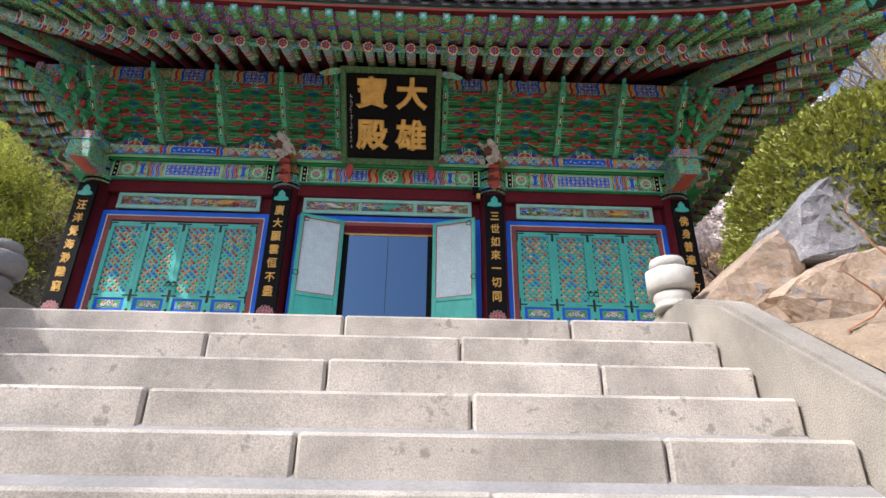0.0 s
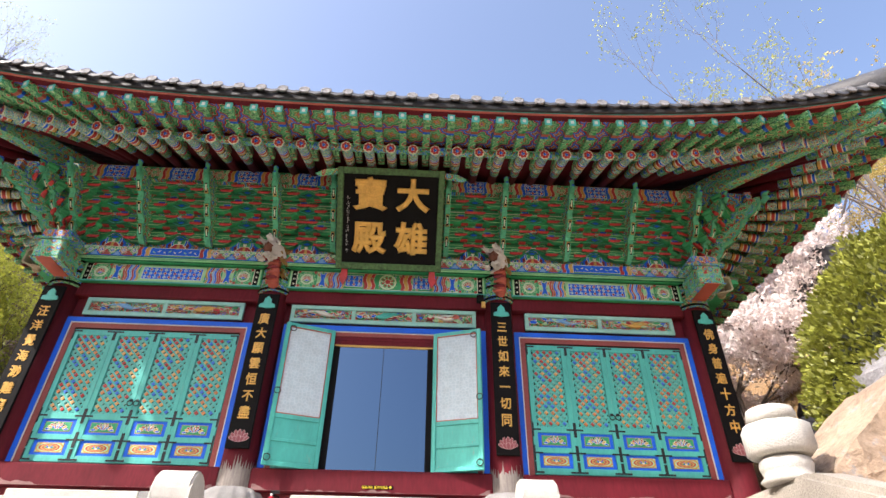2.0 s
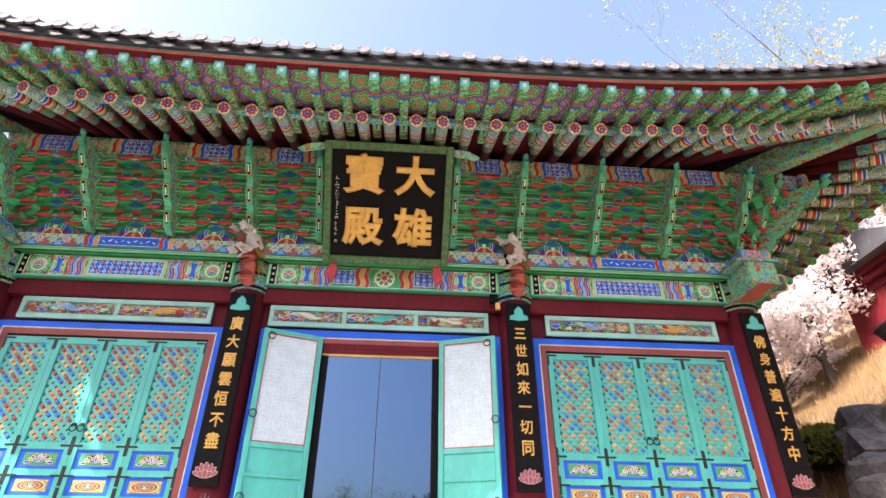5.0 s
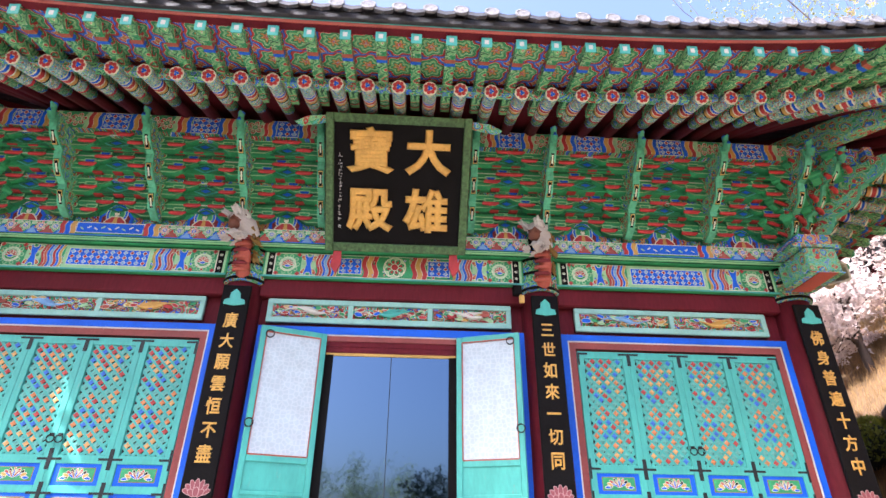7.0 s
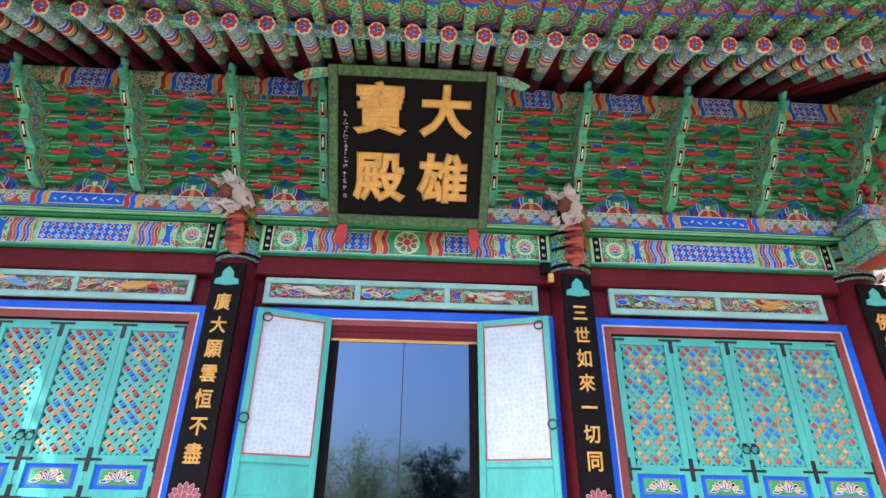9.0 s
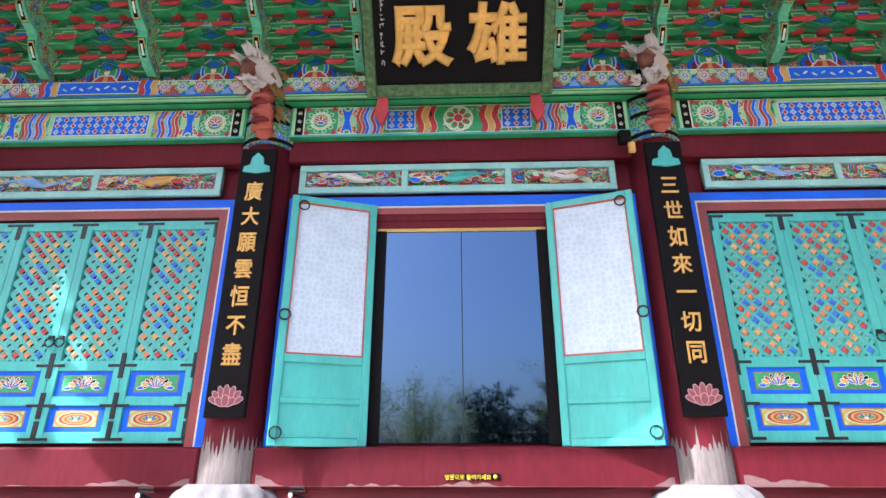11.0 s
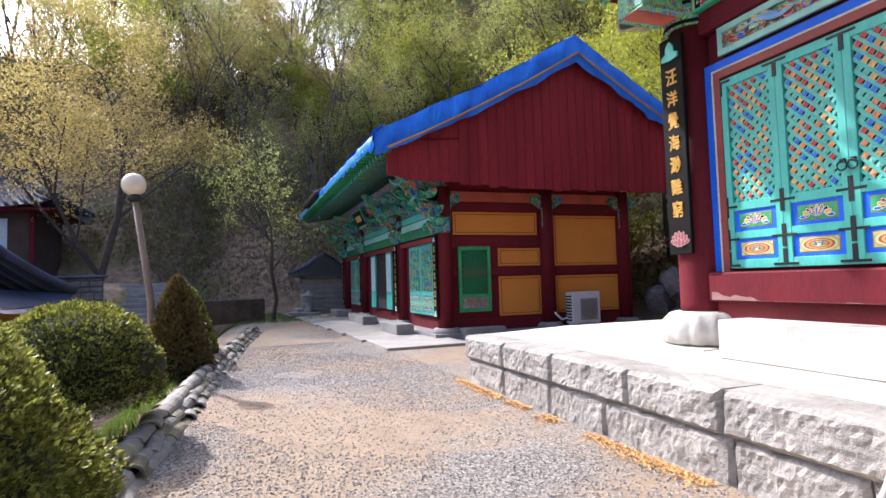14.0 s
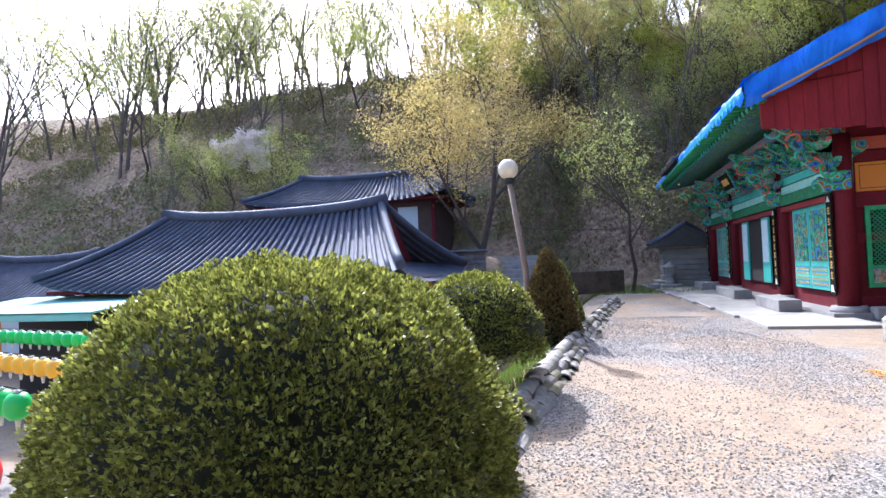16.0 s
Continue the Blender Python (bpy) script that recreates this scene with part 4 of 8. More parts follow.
    for xx, sx in ((0.0, 1), (w, -1)):
        for zz, k in ((0.0, 1), (0.335, 0), (0.71, 0), (h, -1)):
            bm = bmesh.new()
            zc = zz + 0.035 * k
            box(bm, xx, xx + sx * 0.14, -0.036, -0.029, zc - 0.013, zc + 0.013)
            za, zb = (zc - 0.12, zc + 0.12) if k == 0 else (zc - (0.0 if k > 0 else 0.16), zc + (0.16 if k > 0 else 0.0))
            box(bm, xx, xx + sx * 0.024, -0.037, -0.0295, za, zb)
            out.append(("iron_strap", mesh_of(bm, M_iron), ""))
    return out


LZ0, LZ1 = 1.70, 3.93
leaf_w = 0.708
LEAF = lattice_leaf(leaf_w, LZ1 - LZ0)


def ring_handle(parent, x, z, y=-0.05, r=0.045):
    bm = bmesh.new()
    tube(bm, [(x + r * math.cos(a), y - 0.012, z - r + r * math.sin(a)) for a in [2 * math.pi * k / 16 + 0.3 for k in range(17)]], 0.008, 6, caps=False)
    box(bm, x - 0.02, x + 0.02, y - 0.012, y + 0.02, z - 0.015, z + 0.02)
    part("ring_handle", bm, M_iron, parent, "iron ring handle")


for s in (-1, 1):
    xm = s * 3.97
    # frame round the four leaves
    X0, X1, Z1 = xm - 1.62, xm + 1.62, 4.16
    for nm, mt, o, y, wd in (("outer_frame", M_blue, 0.0, -0.06, 0.085), ("frame_line", M_white, 0.085, -0.05, 0.02), ("inner_frame", M_inner, 0.105, -0.04, 0.09)):
        for q in (B(X0 + o, X0 + o + wd, y, 0.06, 1.67, Z1 - o), B(X1 - o - wd, X1 - o, y, 0.06, 1.67, Z1 - o), B(X0 + o + wd, X1 - o - wd, y, 0.06, Z1 - o - wd, Z1 - o)):
            part(nm, q, mt, hall)
    for k in range(4):
        # the leaf's own back sheet is near-black too, as shade behind the lattice
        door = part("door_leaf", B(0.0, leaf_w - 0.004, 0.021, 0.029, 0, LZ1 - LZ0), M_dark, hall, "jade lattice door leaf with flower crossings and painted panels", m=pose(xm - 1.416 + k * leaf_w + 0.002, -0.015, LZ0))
        for nm, me, lb in LEAF:
            q = part(nm, me, None, door, lb)
            if nm == "flower_work":
                tagged(q, kind="stuff")
        if k in (1, 2):
            ring_handle(door, leaf_w - 0.05 if k == 1 else 0.05, 0.98)


def transom(x0, x1, n):
    z0, z1 = 4.215, 4.555
    t = part("transom", B(x0, x1, -0.03, 0.03, z0, z1), M_red, hall, "carved and painted transom in a pale jade frame")
    w = (x1 - x0 - 0.07) / n
    for z in (z0, z1 - 0.075):
        part("transom_rail", B(x0, x1, -0.075, 0.0, z, z + 0.075, 0.006), M_jade_light, t)
    for k in range(n + 1):
        part("transom_stile", B(x0 + k * w, x0 + k * w + 0.07, -0.073, 0.0, z0 + 0.07, z1 - 0.07, 0.006), M_jade_light, t)
    for k in range(n):
        a, b = x0 + k * w + 0.07, x0 + (k + 1) * w
        part("carved_panel", B(a, b, -0.04, -0.0, z0 + 0.075, z1 - 0.075), M_d_panel, t)
        r = random.Random(int(x0 * 10) + k)
        c = Coat(-0.041)
        za, zb = z0 + 0.085, z1 - 0.085
        for q in range(46):
            ex = r.uniform(0.02, 0.075)
            c.ringed(r.uniform(a + 0.06, b - 0.06), r.uniform(za + 0.03, zb - 0.03), ex, ex * r.uniform(0.35, 0.55), r.choice((P_RED, P_ORANGE, P_OCHRE, P_BLUE, P_GREEN, P_RED, P_LIME)), 2 * q, r.uniform(-0.5, 0.5), 0.006, r.choice((P_CREAM, P_CREAM, P_BLACK)))
        tagged(part("painted_relief", c.bm, PAINTS, t), kind="stuff")
        # a long-necked bird, or a cloud scroll, in low relief
        xm_, zm_ = (a + b) / 2, (z0 + z1) / 2
        bm = bmesh.new()
        sg = 1 if k == 0 else -1
        pts = [(xm_ - sg * 0.34 + sg * 0.075 * i, -0.082, zm_ + 0.035 * math.sin(i * 0.75 + k)) for i in range(10)]
        tube(bm, pts, [0.006, 0.012, 0.02, 0.028, 0.034, 0.034, 0.026, 0.014, 0.01, 0.006], 7)
        for e in (0.0, 0.05, 0.1):
            tube(bm, [(xm_ + sg * e, -0.085, zm_ - 0.01), (xm_ - sg * (0.10 - e), -0.09, zm_ + 0.035), (xm_ - sg * (0.22 - e), -0.085, zm_ + 0.055)], [0.02, 0.02, 0.005], 6)
        part("carving", bm, M_white if n == 3 and k != 1 else (M_jade if n == 3 else (M_ochre if k else M_sky)), t)


transom(-1.72, 1.66, 3)
for s in (-1, 1):
    transom(s * 3.97 - 1.40, s * 3.97 + 1.40, 2)

# central doorway
X0, X1, Z1 = -1.80, 1.83, 4.16
for nm, mt, o, y, wd in (("outer_frame", M_blue, 0.0, -0.07, 0.10), ("frame_line", M_white, 0.10, -0.055, 0.02), ("inner_frame", M_inner, 0.12, -0.045, 0.07)):
    for q in (B(X0 + o, X0 + o + wd, y, 0.06, 1.67, Z1 - o), B(X1 - o - wd, X1 - o, y, 0.06, 1.67, Z1 - o), B(X0 + o + wd, X1 - o - wd, y, 0.06, Z1 - o - wd, Z1 - o)):
        part(nm, q, mt, hall)
OX0, OX1 = -0.86, 0.89
for a, b in ((X0 + 0.19, OX0 - 0.02), (OX1 + 0.02, X1 - 0.19)):
    part("fixed_leaf", B(a, b, -0.02, 0.02, 1.67, 3.97), M_jade, hall, "fixed jade side leaf")
part("door_head", B(X0 + 0.19, X1 - 0.19, -0.03, 0.02, 3.9, 3.97), M_burg, hall)
part("threshold_gold_strip", B(OX0, OX1, -0.012, 0.02, 3.78, 3.82), M_goldtrim, hall)
part("door_head", B(OX0, OX1, -0.02, 0.02, 3.82, 3.9), M_burg, hall)
for s, a, b in ((-1, OX0, 0.012), (1, 0.018, OX1)):
    g = part("glass_door", B(a + (0.1 if s < 0 else 0), b - (0.1 if s > 0 else 0), 0.0, 0.012, 1.70, 3.79), M_glass, hall, "dark glass sliding door mirroring the sky")
    part("glass_edge", B(a - 0.02 if s < 0 else b - 0.1, a + 0.1 if s < 0 else b + 0.02, -0.015, 0.02, 1.68, 3.79), M_black, g)
part("meeting_stile", B(0.010, 0.020, -0.004, 0.018, 1.70, 3.79), M_iron, hall)


def open_leaf(hx, side):
    """Inner face of an opened leaf: paper above, boards below."""
    w, h = 0.86, 2.385
    L = part("open_door_leaf", B(0.02, w - 0.02, 0.0, 0.012, 0.02, h - 0.02), M_jade, hall, "opened jade door leaf lined with patterned paper", m=pose(hx, -0.055, 1.665, 0, 0, (180 + 20) if side < 0 else -20))
    # leaf local: x away from the hinge; the seen face is +y for the west leaf, -y for the east leaf
    f = 1 if side < 0 else -1

    def fb(x0, x1, y0, y1, z0, z1, bev=0.0):
        return B(x0, x1, min(f * y0, f * y1), max(f * y0, f * y1), z0, z1, bev)
    for a, b in ((0, 0.075), (w - 0.075, w)):
        part("stile", fb(a, b, -0.01, 0.045, 0, h, 0.008), M_jade, L)
    for a, b in ((0, 0.07), (0.36, 0.41), (0.72, 0.80), (h - 0.08, h)):
        part("rail", fb(0.074, w - 0.074, -0.01, 0.043, a, b, 0.006), M_jade, L)
    part("paper", fb(0.085, w - 0.07, 0.012, 0.026, 0.81, h - 0.085), M_paper, L, "white door paper with lattice showing through")
    for q in (fb(0.075, 0.085, 0.012, 0.046, 0.8, h - 0.08), fb(w - 0.085, w - 0.075, 0.012, 0.046, 0.8, h - 0.08), fb(0.085, w - 0.085, 0.012, 0.046, 0.79, 0.805), fb(0.085, w - 0.085, 0.012, 0.046, h - 0.085, h - 0.072)):
        part("paper_edge", q, M_orange, L)
    for a, b in ((0.075, 0.36), (0.41, 0.72)):
        part("board", fb(0.075, w - 0.075, 0.0, 0.022, a, b), M_jade, L)
    for x, z in ((w - 0.12, h - 0.06), (w - 0.06, 0.16), (w - 0.04, 1.2)):
        bm = bmesh.new()
        r = 0.05
        tube(bm, [(x + r * math.cos(a), f * 0.055, z - r + r * math.sin(a)) for a in [2 * math.pi * k / 16 for k in range(17)]], 0.008, 6, caps=False)
        part("ring_handle", bm, M_iron, L)


open_leaf(OX0 - 0.01, -1)
open_leaf(OX1 + 0.01, 1)

# yellow notice on the sill
notice = thing("notice", "small yellow lettered strip on the worn sill", "sign", (XC + 0.09, HY - 0.175, 1.42))
notice.scale = (0.62, 1, 0.62)
part("strip", B(-0.38, 0.38, -0.004, 0.002, -0.04, 0.04), M_black, notice)
written("lettering", "옆문으로 들어가세요", 0.075, plain("yellow_ink", (0.75, 0.55, 0.02), 0.6), notice, pose(-0.07, -0.006, -0.01), 0.001)
part("arrow", lathe(bmesh.new(), [(0.001, 0), (0.03, 0.001), (0.03, 0.004), (0.001, 0.005)], 12), plain("yellow_ink_arrow", (0.75, 0.55, 0.02), 0.6), notice, m=pose(0.31, -0.005, 0, 90))


# ---- brackets ----
def tongue(length, z, drop=0.0, h=0.2):
    """An outward arm with a curled tongue, in the y-z plane, pointing to -y."""
    o = [(0.1, z), (0.1, z + h), (-length * 0.55, z + h)]
    o += [(-length * 0.8, z + h * 0.75), (-length, z + h * 1.05), (-length - 0.06, z + h * 0.95), (-length * 0.92, z + h * 0.35), (-length * 0.7, z + 0.02)]
    return o


def bird_head(at):
    """A curled neck and beaked head in the y-z plane, at the top of a wing blade."""
    y, z = at
    bm = tube(bmesh.new(), [(0, y + 0.02, z - 0.06), (0, y - 0.05, z + 0.01), (0, y - 0.03, z + 0.07), (0, y - 0.05, z + 0.12), (0, y - 0.12, z + 0.125)], [0.05, 0.055, 0.042, 0.045, 0.010], 8, 0)
    tube(bm, [(0, y - 0.02, z + 0.085), (0, y - 0.055, z + 0.14), (0, y - 0.03, z + 0.175)], [0.03, 0.052, 0.01], 8, 1)
    tube(bm, [(0, y - 0.09, z - 0.01), (0, y - 0.10, z + 0.03)], [0.03, 0.012], 6, 1)
    return bm


M_green_pale = plain("mint_green_paint", (0.10, 0.50, 0.28), 0.55, var=0.3, big=9, fine=30)


def make_bracket():
    out = []
    lv = [(0.42, 5.66), (0.72, 5.92), (1.02, 6.18), (1.32, 6.44)]
    # painted wing: the row of arms seen as one carved blade with white cartouches
    for k, (ln, z) in enumerate(lv):
        bm = prism(bmesh.new(), tongue(ln - 0.06, z), -0.05, 0.05, axis="x")
        out.append(("tongue_arm", mesh_of(bm, M_d_wing), "curled outward bracket arm"))
    # carved blade over the arm ends, scalloped along its foot
    lo, hi = Vector((-0.36, 5.56)), Vector((-1.30, 6.60))
    d = (hi - lo)
    nrm = Vector((-d.y, d.x)).normalized() * -1
    if nrm.x > 0:
        nrm = -nrm
    edge = [lo + d * t / 24 + nrm * (0.085 * abs(math.sin(math.pi * 3 * t / 24)) + 0.012) for t in range(25)]
    back = [hi + Vector((0.42, 0.02)), (lo + hi) / 2 + Vector((0.46, 0.0)), lo + Vector((0.3, 0.0))]
    out.append(("wing_blade", mesh_of(prism(bmesh.new(), [tuple(p) for p in edge + back], -0.045, 0.045, axis="x"), M_d_wing), "scalloped wing-shaped bracket blade"))
    out.append(("wing_crest", mesh_of(bird_head(hi + nrm * 0.05), [M_green_pale, M_blue]), "small blue and green bird head"))
    out.append(("wing_rim", mesh_of(prism(bmesh.new(), [tuple(p + nrm * 0.004) for p in edge] + [tuple(p - nrm * 0.03) for p in edge[::-1]], -0.05, 0.05, axis="x"), M_green_pale), ""))
    for t in (0.2, 0.5, 0.8):
        c = lo + d * t + nrm * 0.088
        u = d.normalized()
        for wd, hl, o, mt, nm in ((0.036, 0.125, 0.0, M_dkgreen, "cartouche_rim"), (0.030, 0.112, 0.006, M_ochre, "cartouche"), (0.022, 0.098, 0.012, M_black, "cartouche_field"), (0.010, 0.06, 0.018, M_cream, "cartouche_mark")):
            q = [c + u * a + nrm * e for a, e in ((-hl, o - 0.03), (-hl, o - 0.006), (-hl * 0.7, o), (hl * 0.7, o), (hl, o - 0.006), (hl, o - 0.03))]
            out.append((nm, mesh_of(prism(bmesh.new(), [tuple(p) for p in q], -wd, wd, axis="x"), mt), "white cartouche" if nm == "cartouche" else ""))
    # lateral arms, stepping out: pale edges round darker painted faces
    def faced(outline, y0, y1, mi):
        bm = prism(bmesh.new(), outline, y0, y1)
        cx = sum(p[0] for p in outline) / len(outline)
        cz = sum(p[1] for p in outline) / len(outline)
        hx = max(abs(p[0] - cx) for p in outline)
        hz = max(abs(p[1] - cz) for p in outline)
        for e, d, m in ((0.004, 0.002, 1), (0.021, 0.004, mi)):
            if hz > e * 1.4:
                f = bm.faces.new([bm.verts.new((cx + (p[0] - cx) * (1 - e / hx), y0 - d, cz + (p[1] - cz) * (1 - e / hz))) for p in outline])
                f.material_index = m
        return bm
    COAT = [M_green, M_lime, M_green, M_crimson, M_blue, M_green]
    for k, (ln, z) in enumerate(lv):
        y = -ln * 0.62 - 0.02
        for hw, zz in ((0.34, z - 0.02), (0.52, z + 0.115)):
            o = [(-hw, zz + 0.10), (-hw, zz + 0.05), (-hw + 0.10, zz), (hw - 0.10, zz), (hw, zz + 0.05), (hw, zz + 0.10)]
            out.append(("lateral_arm", mesh_of(faced(o, y - 0.045, y + 0.045, 2), COAT), ""))
            for sx in (-1, 0, 1):
                xx = sx * (hw - 0.065)
                o = [(xx - 0.06, zz + 0.085), (xx - 0.085, zz + 0.12), (xx - 0.085, zz + 0.165), (xx + 0.085, zz + 0.165), (xx + 0.085, zz + 0.12), (xx + 0.06, zz + 0.085)]
                out.append(("bearing_block", mesh_of(faced(o, y - 0.07, y + 0.065, 3 if sx == 0 else (4 if (k + sx) % 3 == 0 else 5)), COAT), ""))
                if sx:
                    # tongue: a rounded red bar with a curled, paler tip
                    bm = tube(bmesh.new(), [(xx - 0.11, y - 0.10, zz + 0.05), (xx - 0.02, y - 0.12, zz + 0.035), (xx + 0.08, y - 0.12, zz + 0.035), (xx + 0.13, y - 0.12, zz + 0.055)], [0.022, 0.03, 0.028, 0.014], 7, 0)
                    tube(bm, [(xx - 0.10, y - 0.098, zz + 0.079), (xx, y - 0.115, zz + 0.064), (xx + 0.09, y - 0.115, zz + 0.064)], 0.008, 4, 1)
                    out.append(("tongue_end", mesh_of(bm, [M_crimson, M_orange]), "red tongue end"))
    bm = bmesh.new()
    prism(bm, [(-0.13, 5.5), (-0.19, 5.58), (-0.19, 5.66), (0.19, 5.66), (0.19, 5.58), (0.13, 5.5)], -0.24, 0.14)
    out.append(("base_block", mesh_of(bm, M_d_arm), ""))
    return out


BR = make_bracket()
BX = [-5.85, -4.62, -3.4, -2.15, -1.07, 0.0, 1.07, 2.15, 3.4, 4.62, 5.85]


def bracket_at(m):
    core = part("bracket_set", B(-0.05, 0.05, -0.3, 0.0, 5.52, 6.7), M_dkgreen, hall, "stepped green bracket set with curled arms and orange tongues", m=m)
    for nm, me, lb in BR:
        part(nm, me, None, core, lb)


for x in BX:
    bracket_at(pose(x, 0, 0))
for s in (-1, 1):
    bracket_at(pose(s * 5.85, 0, 0, 0, 0, s * 45) @ Matrix.Diagonal((1, 1.35, 1, 1)))
    bracket_at(pose(s * 5.85, 0, 0, 0, 0, s * 24))
    bracket_at(pose(s * 5.85, 0, 0, 0, 0, s * 68))
    for y in (0.0, 1.25, 2.5, 3.75):
        bracket_at(pose(s * 5.85, y, 0, 0, 0, s * 90))

SOFF = mesh_of(prism(bmesh.new(), [(-0.06, 0.0), (-0.075, 0.012), (-0.06, -0.016), (0.06, -0.016), (0.075, 0.012), (0.06, 0.0)], -0.04, 0.04), M_crimson)
# continuous ties through the bracket sets
for y, z, mt in ((-0.28, 5.86, M_green), (-0.46, 6.12, M_d_arm), (-0.66, 6.38, M_green), (-0.84, 6.62, M_d_arm)):
    part("bracket_tie", B(-5.9, 5.9, y - 0.04, y + 0.04, z, z + 0.07, 0.006), mt, hall, "continuous green tie through the brackets")
    part("tie_edge", B(-5.9, 5.9, y - 0.046, y - 0.039, z, z + 0.012), M_white, hall)

for k, (y, z) in enumerate(((-0.28, 5.93), (-0.46, 6.19), (-0.66, 6.45))):
    part("bracket_soffit", B(-5.88, 5.88, y - 0.19, y + 0.04, z + 0.002, z + 0.014), M_green if k % 2 else M_dkgreen, hall, "green closing board between the bracket tiers")
    for sx in range(-20, 21):
        part("soffit_boss", SOFF, None, hall, m=pose(sx * 0.285, y - 0.12, z + 0.002))
# painted boards and diamond bosses that close the gaps between the sets
DIA = [mesh_of(prism(bmesh.new(), [(-w, 0), (0, -h), (w, 0), (0, h)], -0.02 - o, 0.0), m) for w, h, o, m in ((0.17, 0.075, 0.0, M_jade), (0.14, 0.058, 0.006, M_dkgreen), (0.07, 0.03, 0.012, M_blue))]
for a, b in zip(BX, BX[1:]):
    xm = (a + b) / 2
    for y, z in ((-0.28, 5.86), (-0.46, 6.12), (-0.66, 6.38), (-0.84, 6.62)):
        g = part("gap_board", B(a + 0.07, b - 0.07, y + 0.045, y + 0.065, z - 0.19, z + 0.03), M_green, hall, "green painted board between bracket sets")
        for me in DIA:
            part("diamond_boss", me, None, g, m=pose(xm, y + 0.045, z - 0.085))

# painted niches on the wall between the sets
for a, b in zip(BX, BX[1:]):
    xm = (a + b) / 2
    bm = bmesh.new()
    o = [(xm - 0.22, 5.5), (xm - 0.24, 5.66), (xm - 0.12, 5.78), (xm - 0.09, 5.9), (xm, 5.96), (xm + 0.09, 5.9), (xm + 0.12, 5.78), (xm + 0.24, 5.66), (xm + 0.22, 5.5)]
    prism(bm, o, -0.245, -0.23)
    part("niche_panel", bm, M_blue, hall, "small ogee panel painted blue and red")
    bm = bmesh.new()
    prism(bm, [(xm + (p[0] - xm) * 0.82, 5.5 + (p[1] - 5.5) * 0.9) for p in o], -0.252, -0.244)
    part("niche_field", bm, M_red, hall)
    c = Coat(-0.2535)
    for r_, m in ((0.155, P_CREAM), (0.143, P_BLUE), (0.115, P_LIME), (0.10, P_GREEN)):
        c.disc(xm, 5.70, r_, r_ * 1.15, m, c.k + 1, 0, 18)
    for g, m in ((0.0, P_CREAM), (0.014, P_RED)):
        c.poly([(xm - 0.17 + g, 5.505), (xm + 0.17 - g, 5.505), (xm + 0.15 - g, 5.585 - g / 2), (xm + 0.075 - g, 5.665 - g), (xm - 0.075 + g, 5.665 - g), (xm - 0.15 + g, 5.585 - g / 2)], m, c.k + 1)
    c.poly([(xm - 0.035, 5.51), (xm + 0.035, 5.51), (xm + 0.02, 5.655), (xm - 0.02, 5.655)], P_OCHRE, c.k + 1)
    c.disc(xm, 5.715, 0.042, 0.052, P_BLACK, c.k + 1, 0, 12)
    c.disc(xm, 5.705, 0.035, 0.043, P_CREAM, c.k + 1, 0, 12)
    part("niche_motif", c.bm, PAINTS, hall, "plain seated shape in a ringed halo")
    part("niche_wall", B(a + 0.2, b - 0.2, -0.228, -0.2, 5.5, 5.72), M_d_plate, hall)



def purlin_painting(x0, x1, z0, z1, y):
    """Trellis panel between running bands, one bracket gap wide."""
    c = Coat(y)
    w, xm = x1 - x0, (x0 + x1) / 2
    c.rect(x0, x1, z0, z1, P_GREEN, 0)
    c.trellis(xm - w * 0.15, xm + w * 0.15, z0, z1, 2)
    for s in (-1, 1):
        a, b = xm + s * w * 0.15, xm + s * w * 0.36
        c.waves(min(a, b), max(a, b), z0, z1, [P_BLUE, P_OCHRE, P_RED, P_LIME][::s], 2, 0.014)
        c.flower(xm + s * w * 0.43, (z0 + z1) / 2, (z1 - z0) * 0.42, 6, (P_RED, P_LIME, P_GREEN), 8)
    return c.bm


for a, b in zip(BX, BX[1:]):
    part("purlin_painting", purlin_painting(a, b, 6.655, 6.945, -0.9815), PAINTS, hall, "painted trellis panels and running bands")
# purlins over the bracket tips
for y, z, mt, r in ((-0.92, 6.78, M_d_beam, 0.0), (-0.4, 6.95, M_d_beam, 0.0)):
    part("purlin_board", B(-7.0, 7.0, y - 0.06, y + 0.06, z - 0.13, z + 0.17), mt, hall, "painted board under the rafters")
for s in (-1, 1):
    part("purlin_board", B(s * 6.95, s * 7.07, -1.1, 10.5, 6.6, 6.9), M_d_plate, hall)

# ---- eaves ----
EL = 8.45


def eave(u, inset=0.0):
    """Points of the curved front eave: the end of a flying rafter at u from the hall's axis."""
    k = min(1.0, abs(u) / EL)
    y = -2.95 + inset - 0.45 * k ** 4
    z = 6.61 + 0.46 * k ** 2.6 + inset * 0.02
    return y, z


def fan(u, L, hub):
    """Direction inwards: straight in the middle, fanning to the corner."""
    k = smooth01(3.6, L, abs(u))
    return math.copysign(k * 0.80, u)


def rafter_mesh(length, r=0.085):
    bm = bmesh.new()
    tube(bm, [(0, 0, 0), (0, 0.9, 0)], r, 10)
    tube(bm, [(0, 0.9, 0), (0, length, 0)], r, 10, 1)
    return mesh_of(bm, [M_d_raft, M_burg])


